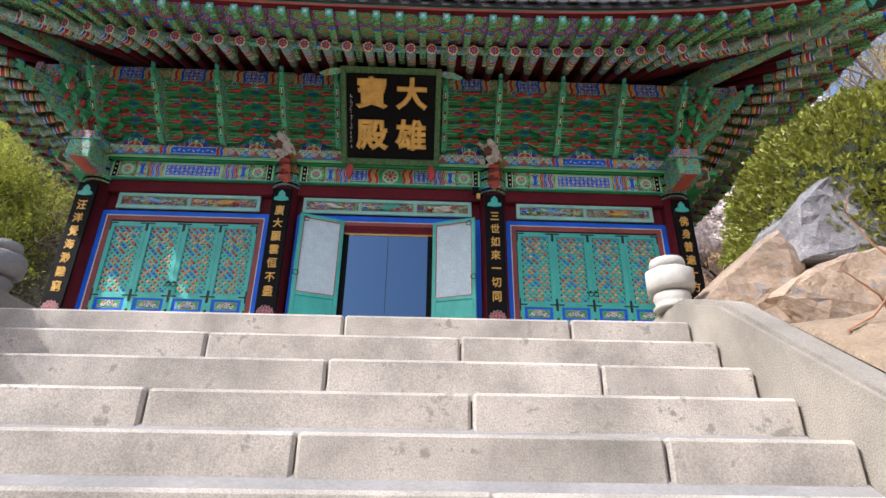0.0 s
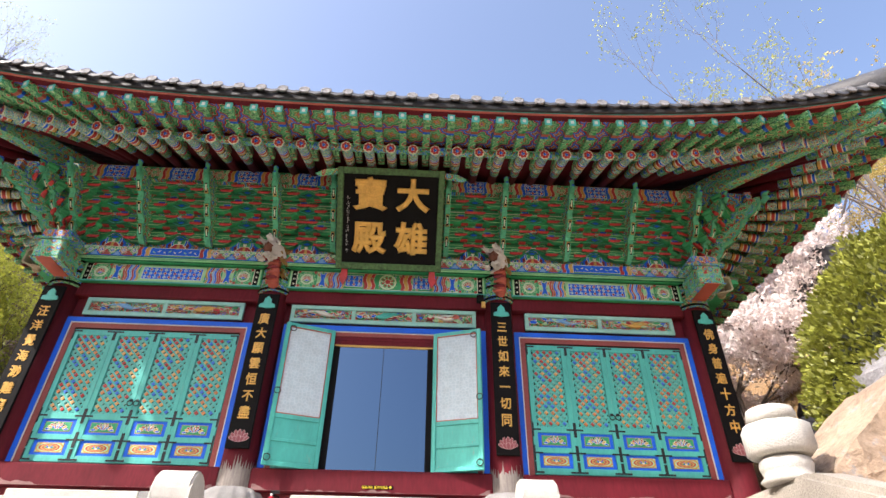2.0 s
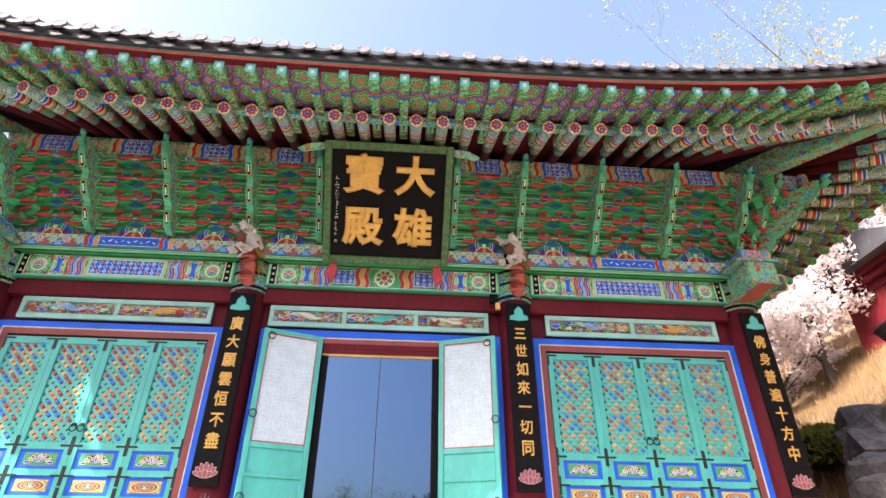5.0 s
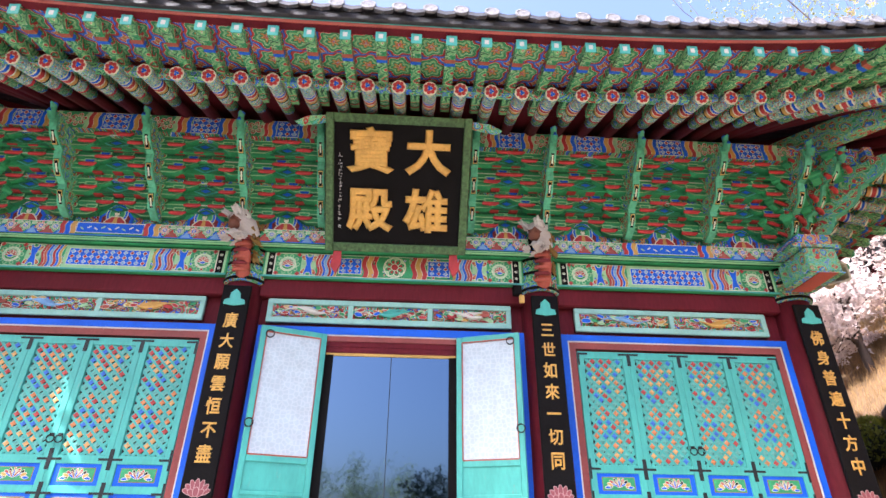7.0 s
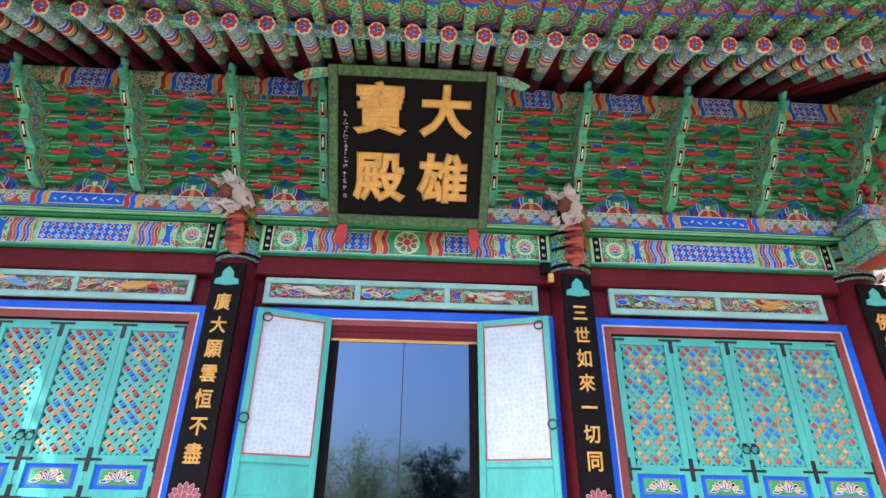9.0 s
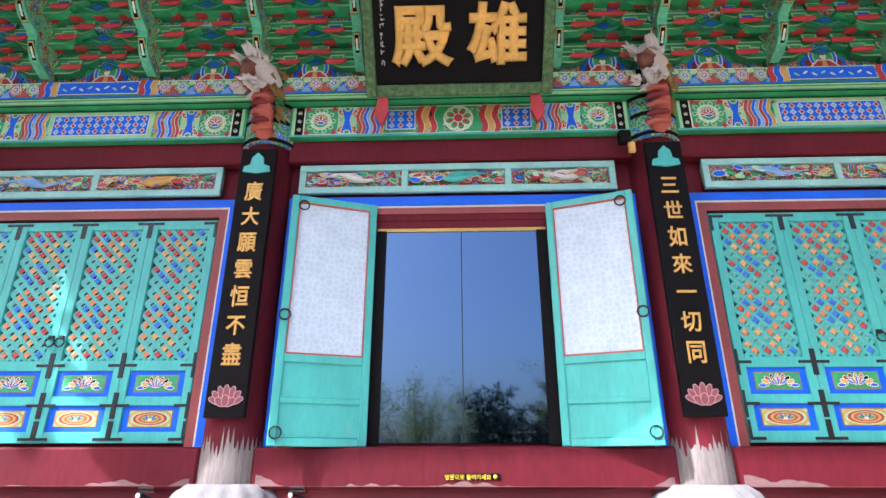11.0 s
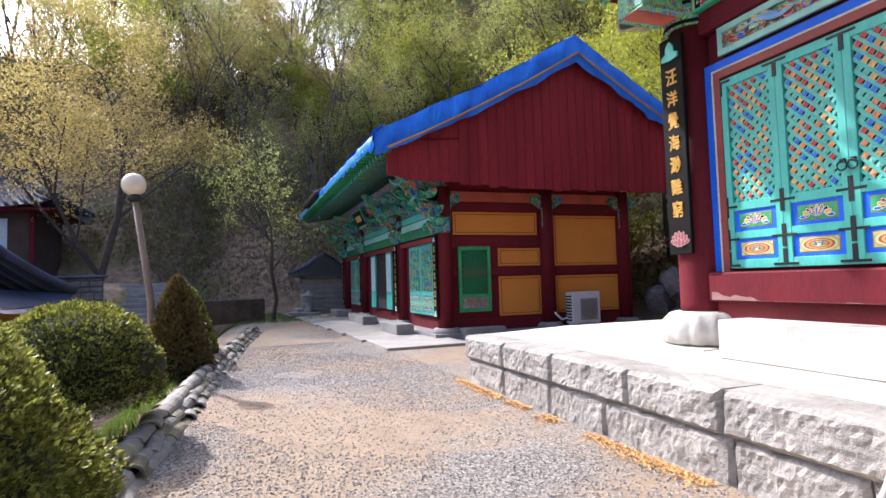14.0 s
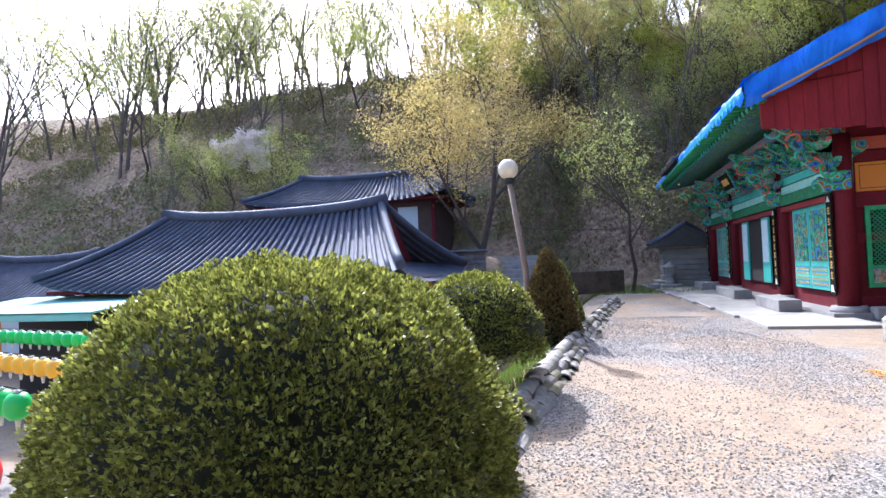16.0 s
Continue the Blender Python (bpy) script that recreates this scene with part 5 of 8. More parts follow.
RAFT, = (rafter_mesh(2.6),)
bm = bmesh.new()
lathe(bm, [(0.082, -0.012), (0.09, 0.0), (0.09, 0.012)], 14)
bm.transform(Matrix.Rotation(radians(90), 4, "X"))
RAFT_END = mesh_of(bm, M_cream)
bm = bmesh.new()
for k in range(7):
    a = k * 2 * math.pi / 7
    lathe(bm, [(0.020, 0.0), (0.027, 0.002), (0.022, 0.005)], 8, 0.054 * math.cos(a), 0.054 * math.sin(a))
for k in range(3):
    a = k * 2 * math.pi / 3
    lathe(bm, [(0.012, 0.003), (0.017, 0.005), (0.012, 0.008)], 8, 0.018 * math.cos(a), 0.018 * math.sin(a), 1)
bm.transform(Matrix.Translation((0, -0.012, 0)) @ Matrix.Rotation(radians(90), 4, "X"))
RAFT_FLOWER = mesh_of(bm, [M_crimson, M_blue])
RAFT_BANDS = []
for y0, y1, mt in ((0.005, 0.26, M_d_flower), (0.26, 0.28, M_cream), (0.28, 0.32, M_blue), (0.32, 0.34, M_cream), (0.34, 0.40, M_crimson), (0.40, 0.42, M_cream), (0.42, 0.47, M_ochre), (0.47, 0.49, M_black), (0.49, 0.66, M_d_flower), (0.66, 0.70, M_crimson)):
    q = tube(bmesh.new(), [(0, y0, 0), (0, y1, 0)], 0.0875, 12, caps=False)
    RAFT_BANDS.append(mesh_of(q, mt))
FLY = mesh_of(box(bmesh.new(), -0.06, 0.06, 0, 1.35, -0.065, 0.065, 0.006), M_d_fly)
FLY_END = mesh_of(box(bmesh.new(), -0.062, 0.062, -0.012, 0.002, -0.067, 0.067, 0.004), M_jade)
FLY_FACE = mesh_of(box(bmesh.new(), -0.026, 0.026, -0.018, 0.002, -0.03, 0.03, 0.004), M_white)
FLY_TIE = mesh_of(box(bmesh.new(), -0.064, 0.064, 0.25, 0.31, -0.069, 0.0), M_orange)
FLY_TIE2 = mesh_of(box(bmesh.new(), -0.064, 0.064, 0.32, 0.37, -0.069, 0.0), M_blue)


def rafters(world_m, span, flip=1, end=1e9):
    """One side's rafters; world_m turns the front eave onto that side."""
    n = int(span * 2 / 0.385)
    for i in range(n + 1):
        u = -span + i * 2 * span / n
        if abs(u) > end:
            continue
        y, z = eave(u * 1.04, 0.74)
        z -= 0.10
        tw = fan(u, span, 0)
        m = world_m @ pose(u, y, z) @ Matrix.Rotation(tw, 4, "Z") @ Matrix.Rotation(radians(20 - 9 * abs(tw)), 4, "X")
        r = part("rafter", RAFT, None, hall, "round painted rafter", m=m)
        part("rafter_end", RAFT_END, None, r)
        part("end_flower", RAFT_FLOWER, None, r)
        for q in RAFT_BANDS:
            part("painted_band", q, None, r)
    span2 = span * 1.075
    n = int(span2 * 2 / 0.40)
    for i in range(n + 1):
        u = -span2 + i * 2 * span2 / n
        if abs(u) > end:
            continue
        y, z = eave(u, 0.06)
        tw = fan(u, span2, 0)
        m = world_m @ pose(u, y, z) @ Matrix.Rotation(tw, 4, "Z") @ Matrix.Rotation(radians(9), 4, "X")
        f = part("flying_rafter", FLY, None, hall, "square painted flying rafter", m=m)
        part("flying_rafter_end", FLY_END, None, f)
        part("end_mark", FLY_FACE, None, f)
        part("painted_band", FLY_TIE, None, f)
        part("painted_band", FLY_TIE2, None, f)


FRONT = Matrix.Identity(4)
HD = 10.3  # depth of the hall's plan
rafters(FRONT, 7.7)
LEFT = Matrix.Translation((-EL + 2.95 - 0.35, 2.95 + 2.2, 0)) @ Matrix.Rotation(radians(-90), 4, "Z")
RIGHT = Matrix.Translation((EL - 2.95 + 0.35, 2.95 + 2.2, 0)) @ Matrix.Rotation(radians(90), 4, "Z")
for mm in (LEFT, RIGHT):
    rafters(mm, 7.7)


def eave_sheet(m, span, name, mat, i0, z0, i1, z1, label=""):
    bm = bmesh.new()

    def f(a, b):
        u = -span + 2 * span * a
        inset = i0 + (i1 - i0) * b
        y, z = eave(u, 0)
        return (u * (1 if inset <= 0 else max(0.35, 1 - inset * 0.12)), y + inset, z + z0 + (z1 - z0) * b)
    sheet(bm, f, 60, 3)
    bm.transform(m)
    return part(name, bm, mat, hall, label)


def eave_strip(m, span, name, mat, y0, y1, z0, z1):
    """A board that follows the eave curve."""
    bm = bmesh.new()
    n = 60
    rows = []
    for i in range(n + 1):
        u = -span + 2 * span * i / n
        y, z = eave(u)
        rows.append([bm.verts.new((u, y + a, z + b)) for a, b in ((y0, z0), (y0, z1), (y1, z1), (y1, z0))])
    for a, b in zip(rows, rows[1:]):
        for k in range(4):
            bm.faces.new((a[k], b[k], b[(k + 1) % 4], a[(k + 1) % 4]))
    bm.transform(m)
    return part(name, bm, mat, hall)


for mm in (FRONT, LEFT, RIGHT):
    eave_sheet(mm, EL + 0.05, "eave_boarding", M_d_board, 0.0, 0.075, 1.0, 0.21, "green painted boards over the flying rafters")
    eave_sheet(mm, EL - 0.5, "eave_boarding", M_burg, 0.86, 0.16, 3.3, 0.98, "burgundy boards over the rafters")
    eave_strip(mm, EL, "eave_fascia", M_burg, 0.0, 0.1, 0.07, 0.12)
    eave_strip(mm, EL, "eave_fascia", M_orange, -0.016, -0.002, 0.075, 0.115)
    eave_strip(mm, EL, "eave_fascia", M_jade, -0.012, 0.09, 0.122, 0.14)
    eave_strip(mm, EL + 0.03, "tile_bedding", M_tile, -0.06, 0.1, 0.142, 0.23)
    eave_strip(mm, EL * 0.945, "rafter_tie", M_d_arm, 0.84, 0.94, -0.01, 0.09)
# hip rafters at the corners
for s in (-1, 1):
    bm = bmesh.new()
    a, b = Vector((s * 5.3, 0.4, 7.35)), Vector((s * 8.3, -3.2, 7.22))
    d = (b - a)
    q = Vector((-d.y, d.x, 0)).normalized() * 0.13
    vs = [bm.verts.new(v) for v in (a - q, a + q, b + q, b - q)] + [bm.verts.new(v + Vector((0, 0, -0.34))) for v in (a - q, a + q, b + q * 0.8, b - q * 0.8)]
    for f in ((0, 1, 2, 3), (7, 6, 5, 4), (0, 4, 5, 1), (1, 5, 6, 2), (2, 6, 7, 3), (3, 7, 4, 0)):
        bm.faces.new([vs[k] for k in f])
    part("hip_rafter", bm, M_d_wing, hall, "deep carved corner rafter")
    part("hip_rafter_cap", tube(bmesh.new(), [b + Vector((0, 0, -0.2)), b + Vector((s * 0.12, -0.14, -0.1))], [0.16, 0.10], 8), M_jade, hall)


# ---- tiled roof ----
def roof_z(d):
    """Height above the eave at d metres in from it: a hollow curve."""
    return 0.26 + 0.36 * d + 0.052 * d * d


RIDGE_IN = 8.2


def roof_pt(u, d, span=EL):
    y, z = eave(u)
    k = d / RIDGE_IN
    return (u * (1 - 0.97 * min(d, 3.4) / span), y - 0.1 + d, z * (1 - k) + 6.74 * k + roof_z(d))


for mm, side in ((FRONT, 0), (LEFT, 1), (RIGHT, 1)):
    dmax = RIDGE_IN if not side else 3.4
    bm = bmesh.new()
    sheet(bm, lambda a, b: roof_pt(-EL + 2 * EL * a, b * dmax), 60, 8)
    bm.transform(mm)
    part("roof_bed", bm, M_tile, hall, "grey roof tile bed")
    n = int(2 * EL / 0.345)
    bm = bmesh.new()
    for i in range(n + 1):
        u = -EL + 2 * EL * i / n
        pts = [roof_pt(u, dmax * j / 7) for j in range(8)]
        pts = [(p[0], p[1], p[2] + 0.02) for p in pts]
        tube(bm, pts, 0.075, 6, caps=False)
    bm.transform(mm)
    tagged(part("tile_cover", bm, M_tile, hall, "rows of convex grey roof tiles"), kind="stuff")
    cap = bmesh.new()
    lathe(cap, [(0.085, -0.03), (0.09, 0.0), (0.07, 0.004), (0.066, 0.0), (0.03, 0.006), (0.002, 0.012)], 14)
    cap.transform(Matrix.Rotation(radians(90), 4, "X"))
    cap = mesh_of(cap, M_tile_end)
    drip = mesh_of(prism(bmesh.new(), [(-0.12, 0.02), (-0.1, -0.05), (0, -0.085), (0.1, -0.05), (0.12, 0.02), (0, -0.01)], -0.02, 0.02), M_tile)
    for i in range(n + 1):
        u = -EL + 2 * EL * i / n
        p = roof_pt(u, 0)
        part("tile_end", cap, None, hall, "round pale tile end", m=mm @ pose(p[0], p[1] - 0.05, p[2] + 0.02, -12))
        p = roof_pt(u + EL / n, 0)
        if i < n:
            part("drip_tile", drip, None, hall, m=mm @ pose(p[0], p[1] - 0.03, p[2] - 0.02, -10))
# back slope, ridge and gables
bm = bmesh.new()
sheet(bm, lambda a, b: (lambda p: (p[0], 2 * (RIDGE_IN - 3.05) - p[1], p[2]))(roof_pt(-EL + 2 * EL * a, b * RIDGE_IN)), 40, 8)
part("roof_bed", bm, M_tile, hall)
rz = 6.74 + roof_z(RIDGE_IN)
part("ridge", B(-5.7, 5.7, RIDGE_IN - 3.05 - 0.2, RIDGE_IN - 3.05 + 0.2, rz - 0.15, rz + 0.45, 0.05), M_tile, hall, "stacked tile ridge")

# hip ridges; unseen gables and attic slab added to keep sun off the brackets
for s in (-1, 1):
    hips = [roof_pt(s * EL, 3.5 * j / 6) for j in range(7)]
    part("hip_ridge", tube(bmesh.new(), [(p[0], p[1], p[2] + 0.1) for p in hips], 0.24, 8), M_tile, hall, "stacked tile hip ridge")
    part("gable_wall", prism(bmesh.new(), [(-0.2, 7.0), (-0.2, 8.35), (RIDGE_IN - 3.05, rz - 0.1), (2 * (RIDGE_IN - 3.05) + 0.2, 8.35), (2 * (RIDGE_IN - 3.05) + 0.2, 7.0)], s * 5.0, s * 5.2, axis="x"), M_burg, hall, "unseen burgundy gable that blocks stray sun")
part("attic_sun_block", B(-5.85, 5.85, 0.16, 10.18, 7.4, 7.5), M_dark, hall)

# ---- name board ----
board = thing("name_board", "large black name board with four gold characters in green frame", "sign", (XC - 0.0 + 0.01, 9.0, 5.15))
lean = math.degrees(math.atan2(1.2, 1.42))
BM = pose(0, 0, 0, lean)
W, H = 1.72, 1.62
part("field", B(-W / 2, W / 2, -0.03, 0.03, 0.12, 0.12 + H), M_black, board, "black lacquered field", m=BM)
for q in (B(-W / 2 - 0.11, -W / 2, -0.07, 0.04, 0.0, H + 0.24, 0.012), B(W / 2, W / 2 + 0.11, -0.07, 0.04, 0.0, H + 0.24, 0.012), B(-W / 2, W / 2, -0.068, 0.04, 0.0, 0.12, 0.012), B(-W / 2, W / 2, -0.068, 0.04, H + 0.12, H + 0.24, 0.012)):
    part("frame", q, plain("board_frame_green", (0.075, 0.17, 0.055), 0.6, var=0.5, big=22), board, "dull green frame", m=BM)
for ch, x, z in (("大", 0.40, 1.34), ("雄", 0.40, 0.55), ("寶", -0.37, 1.34), ("殿", -0.37, 0.55)):
    written("character", ch, 0.60, M_gold, board, BM @ pose(x, -0.042, z), 0.012, 0.014)
bm = bmesh.new()
r = random.Random(77)
for k in range(12):
    zc = 0.34 + 0.088 * k
    for q in range(4):
        u, v = r.uniform(-0.022, 0.012), r.uniform(-0.03, 0.03)
        if q % 2:
            box(bm, -0.78 + u, -0.765 + u + 0.012, -0.036, -0.031, zc + v, zc + v + 0.007)
        else:
            box(bm, -0.775 + u, -0.768 + u, -0.036, -0.031, zc + v - 0.015, zc + v + 0.015)
part("small_script", bm, M_bone, board, "column of tiny pale script", m=BM)
for s in (-1, 1):
    part("wing_bracket", prism(bmesh.new(), [(s * 0.97, 1.72), (s * 1.3, 1.66), (s * 1.38, 1.72), (s * 1.2, 1.80), (s * 0.97, 1.82)], -0.03, 0.03), M_d_wing, board, m=BM)
    part("foot_bracket", prism(bmesh.new(), [(s * 0.75, 0.0), (s * 0.85, 0.0), (s * 0.88, -0.25), (s * 0.8, -0.36), (s * 0.74, -0.2)], -0.03, 0.03), M_crimson, board, "curled red prop")
part("hanging_prop", tube(bmesh.new(), [(0, -0.7, 1.2), (0, -0.2, 1.75)], 0.03), M_iron, board)

# ---- verse plaques on the columns ----
VERSE = ("汪洋覺海渺難窮", "廣大願雲恒不盡", "三世如來一切同", "佛身普遍十方中")
for cx, text in zip(CXS, VERSE):
    t = thing("verse_plaque", "tall black plaque with gold characters, green cap and pink lotus", "plaque", (XC + cx, HY - 0.30, 1.9), "verse plaques")
    part("board", B(-0.185, 0.185, -0.03, 0.02, 0, 2.72, 0.008), M_black, t)
    for k, ch in enumerate(text):
        written("character", ch, 0.215, M_gold, t, pose(0.0, -0.034, 2.2 - 0.277 * k) @ Matrix.Shear("XZ", 4, (0.0, 0.12)) @ Matrix.Diagonal((0.86, 1, 1.0 - 0.06 * (k % 2), 1)), 0.003)
    bm = bmesh.new()
    prism(bm, [(-0.14, 2.44), (-0.13, 2.50), (-0.07, 2.52), (-0.06, 2.6), (0, 2.66), (0.06, 2.6), (0.07, 2.52), (0.13, 2.50), (0.14, 2.44), (0, 2.42)], -0.05, -0.03)
    part("cap_ornament", bm, M_jade, t, "green carved cap")
    c = Coat(-0.031)
    for k, a in enumerate((-1.25, 1.25, -0.85, 0.85, -0.42, 0.42, 0.0)):
        L = 0.075 + 0.02 * math.cos(a)
        c.ringed(math.sin(a) * 0.085, 0.12 + math.cos(a) * 0.075, 0.034, L, 1, 2 * k, -a, 0.007, 0)
    for k, a in enumerate((-0.9, 0.9, 0.0)):
        c.ringed(math.sin(a) * 0.06, 0.115 + math.cos(a) * 0.03, 0.036, 0.055, 1, 16 + 2 * k, -a, 0.007, 0)
    part("lotus", c.bm, [M_lotus_line, M_pink], t, "pink lotus with pale petal outlines")


# ---- dragon heads over the middle columns ----
def dragon(x, s):
    bm = bmesh.new()
    r = random.Random(int(x * 10))
    f, sd, up = Vector((-0.72, -0.69, 0.08)), Vector((0.69, -0.72, 0)), Vector((0, 0, 1))
    o = Vector((0.0, -0.40, 5.42))

    def at(u, v, w):
        return o + f * u + sd * v + up * w
    # neck with broad belly scales
    tube(bm, [(0, -0.02, 4.72), (0.02, -0.28, 4.86), (0.03, -0.38, 5.06), (0.02, -0.38, 5.3)], [0.09, 0.10, 0.09, 0.10], 10, 0)
    for k in range(6):
        y, z = -0.26 - 0.03 * min(k, 3), 4.82 + 0.085 * k
        tube(bm, [(-0.10, y - 0.02, z + 0.03), (-0.05, y - 0.11, z), (0.05, y - 0.11, z), (0.10, y - 0.02, z + 0.03)], 0.03, 6, 3 if k % 2 else 0)
    # skull, brow, upper snout, lower jaw, ball
    tube(bm, [at(-0.16, 0, -0.05), at(-0.02, 0, 0.05), at(0.12, 0, 0.10), at(0.24, 0, 0.13)], [0.08, 0.14, 0.12, 0.07], 12, 1)
    tube(bm, [at(-0.10, 0, -0.10), at(0.08, 0, -0.15), at(0.22, 0, -0.14)], [0.08, 0.075, 0.04], 10, 1)
    c = at(0.19, 0, 0.0)
    bmesh.ops.create_uvsphere(bm, u_segments=14, v_segments=10, radius=0.085, matrix=Matrix.Translation(c))
    for fc in bm.faces:
        if (fc.calc_center_median() - c).length < 0.0855:
            fc.material_index = 2
    for e in (-1, 1):
        q = at(0.06, e * 0.12, 0.14)
        lathe(bm, [(0.01, q.z - 0.04), (0.035, q.z - 0.02), (0.035, q.z + 0.02), (0.01, q.z + 0.04)], 8, q.x, q.y, 4)
        lathe(bm, [(0.005, q.z - 0.01), (0.016, q.z), (0.005, q.z + 0.01)], 8, q.x - 0.03, q.y - 0.025, 2)
    # pale whiskers and curls round the jaws
    for k in range(90):
        e = r.choice((-1, 1))
        top = r.random() < 0.55
        p = at(r.uniform(0.02, 0.26), e * r.uniform(0.03, 0.13), (0.13 if top else -0.17) + r.uniform(-0.03, 0.03))
        q = p + f * r.uniform(0.03, 0.12) + sd * e * r.uniform(-0.01, 0.06) + up * ((1 if top else -1) * r.uniform(0.01, 0.09))
        tube(bm, [p, (p + q) / 2 + up * (0.015 if top else -0.015), q], [0.026, 0.02, 0.005], 5, 1)
    # ochre mane behind, green spines down the nape
    for k in range(60):
        p = at(r.uniform(-0.16, -0.02), r.uniform(-0.13, 0.13), r.uniform(-0.16, 0.14))
        tube(bm, [p, p - f * r.uniform(0.05, 0.12) + up * r.uniform(-0.10, 0.03)], [0.035, 0.008], 5, 5)
    for k in range(34):
        z = r.uniform(-0.42, 0.0)
        p = at(-0.13, r.uniform(-0.09, 0.09), z) + Vector((0.0, 0.05, 0))
        tube(bm, [p, p - f * r.uniform(0.06, 0.14) - up * r.uniform(0.02, 0.09)], [0.022, 0.004], 4, 6 if z > -0.25 else 5)
    t = thing("dragon_head", "carved wooden dragon head with pale whiskers and ball in jaws", "carving", (XC + x, HY - 0.05, 0))
    part("head", bm, [M_orange, M_bone, plain("rust_ball", (0.18, 0.06, 0.03), 0.6), M_red, M_white, plain("ochre_mane", (0.34, 0.20, 0.05), 0.7), M_green], t)


dragon(-2.09, -1)
dragon(2.09, 1)


# ---- loudspeakers, extinguishers, blocks ----
def loudspeaker(x, s):
    t = thing("horn_loudspeaker", "beige weathered horn loudspeaker under the beam end", "loudspeaker", (XC + x, HY - 0.35, 4.98), "loudspeakers", rz=-s * 25)
    bm = bmesh.new()
    o = [(-0.17, -0.12), (-0.12, -0.16), (0.12, -0.16), (0.17, -0.12), (0.17, 0.12), (0.12, 0.16), (-0.12, 0.16), (-0.17, 0.12)]
    fr = [bm.verts.new((a, -0.34, b)) for a, b in o]
    mid = [bm.verts.new((a * 0.9, -0.30, b * 0.85)) for a, b in o]
    bk = [bm.verts.new((a * 0.35, -0.02, b * 0.4)) for a, b in o]
    inn = [bm.verts.new((a * 0.86, -0.335, b * 0.82)) for a, b in o]
    dp = [bm.verts.new((a * 0.3, -0.08, b * 0.3)) for a, b in o]
    for u, v in ((fr, mid), (mid, bk), (inn, fr), (dp, inn)):
        for k in range(8):
            bm.faces.new((u[k], u[(k + 1) % 8], v[(k + 1) % 8], v[k]))
    bm.faces.new(bk)
    bm.faces.new(dp)
    part("horn", bm, M_beige, t)
    part("centre_bullet", lathe(bmesh.new(), [(0.05, 0), (0.055, 0.1), (0.03, 0.2), (0.005, 0.22)], 12), M_beige, t, m=pose(0, -0.08, 0, 90))
    part("driver", lathe(bmesh.new(), [(0.07, 0), (0.075, 0.02), (0.075, 0.12), (0.05, 0.14)], 14), M_beige, t, m=pose(0, 0.1, 0, 90))
    part("mount", B(-0.02, 0.02, -0.05, 0.05, 0.06, 0.2), M_iron, t)


loudspeaker(6.32, 1)
loudspeaker(-6.32, -1)


def extinguisher(x, y):
    t = thing("fire_extinguisher", "red fire extinguisher with white label standing on the platform", "extinguisher", (x, y, 0.797), "fire extinguishers")
    part("bottle", lathe(bmesh.new(), [(0.085, 0), (0.09, 0.015), (0.09, 0.36), (0.075, 0.41), (0.035, 0.44), (0.03, 0.46)], 20), M_red_gloss, t)
    part("label", lathe(bmesh.new(), [(0.0915, 0.20), (0.0918, 0.205), (0.0918, 0.275), (0.0915, 0.28)], 20), M_metal_white, t, "white printed label")
    bm = B(-0.025, 0.025, -0.025, 0.025, 0.455, 0.5, 0.005)
    box(bm, -0.02, 0.12, -0.01, 0.01, 0.5, 0.515)
    box(bm, -0.02, 0.11, -0.01, 0.01, 0.53, 0.545)
    part("valve_handle", bm, M_iron, t)
    part("hose", tube(bmesh.new(), [(0.03, 0, 0.475), (0.1, 0, 0.46), (0.115, 0, 0.35), (0.105, 0, 0.2)], 0.012, 7), M_black, t)
    part("gauge", lathe(bmesh.new(), [(0.018, 0), (0.02, 0.005), (0.018, 0.012)], 12), M_metal_white, t, m=pose(0, -0.025, 0.478, 90))


extinguisher(-2.98, 9.12)
extinguisher(-1.74, 9.27)
for x0, x1 in ((-5.2, -3.2), (-1.35, 0.95), (2.5, 4.7)):
    t = thing("step_stone", "pale granite step stone before the doors", "step", ((x0 + x1) / 2, 8.9, 0.775), "door step stones")
    w = (x1 - x0) / 2
    part("block", B(-w, w * 0.78, -0.22, 0.22, 0, 0.40, 0.015), M_stone_white, t)
    part("end_block", B(w * 0.785, w, -0.22, 0.22, 0, 0.40, 0.015), M_stone_grey, t)
# black switch box with orange tag on the beam
t = thing("junction_box", "small black junction box with orange tag under the beam", "box", (XC + 1.72, HY - 0.3, 4.62))
part("case", B(-0.06, 0.06, -0.05, 0.05, 0, 0.14, 0.01), M_black, t)
part("tag", B(0.02, 0.09, -0.05, 0.0, -0.12, -0.005, 0.008), M_gold, t)

# ---- second hall under a blue tarpaulin ----
lodge = thing("side_hall", "smaller painted hall with ochre gable wall and tarpaulined roof", "temple", (-16.0, 9.7, 0))
# local: x to the east (gable wall at 0), y to the north (front wall at 0)
FX = (0.0, -4.3, -10.6, -15.0)
part("floor_base", B(-15.6, 0.45, -0.5, 7.0, -0.3, 0.16), M_stone_grey, lodge, "grey stone footing")
part("gable_wall", B(-0.22, -0.08, 0.1, 6.3, 0.15, 5.6), M_burg, lodge, "burgundy framed gable wall")
part("front_wall", B(-15.0, -0.1, 0.05, 0.2, 0.15, 5.6), M_burg, lodge)
part("back_wall", B(-15.0, -0.1, 6.2, 6.35, 0.15, 4.6), M_burg, lodge)
part("end_wall", B(-15.1, -14.95, 0.1, 6.3, 0.15, 4.6), M_burg, lodge)
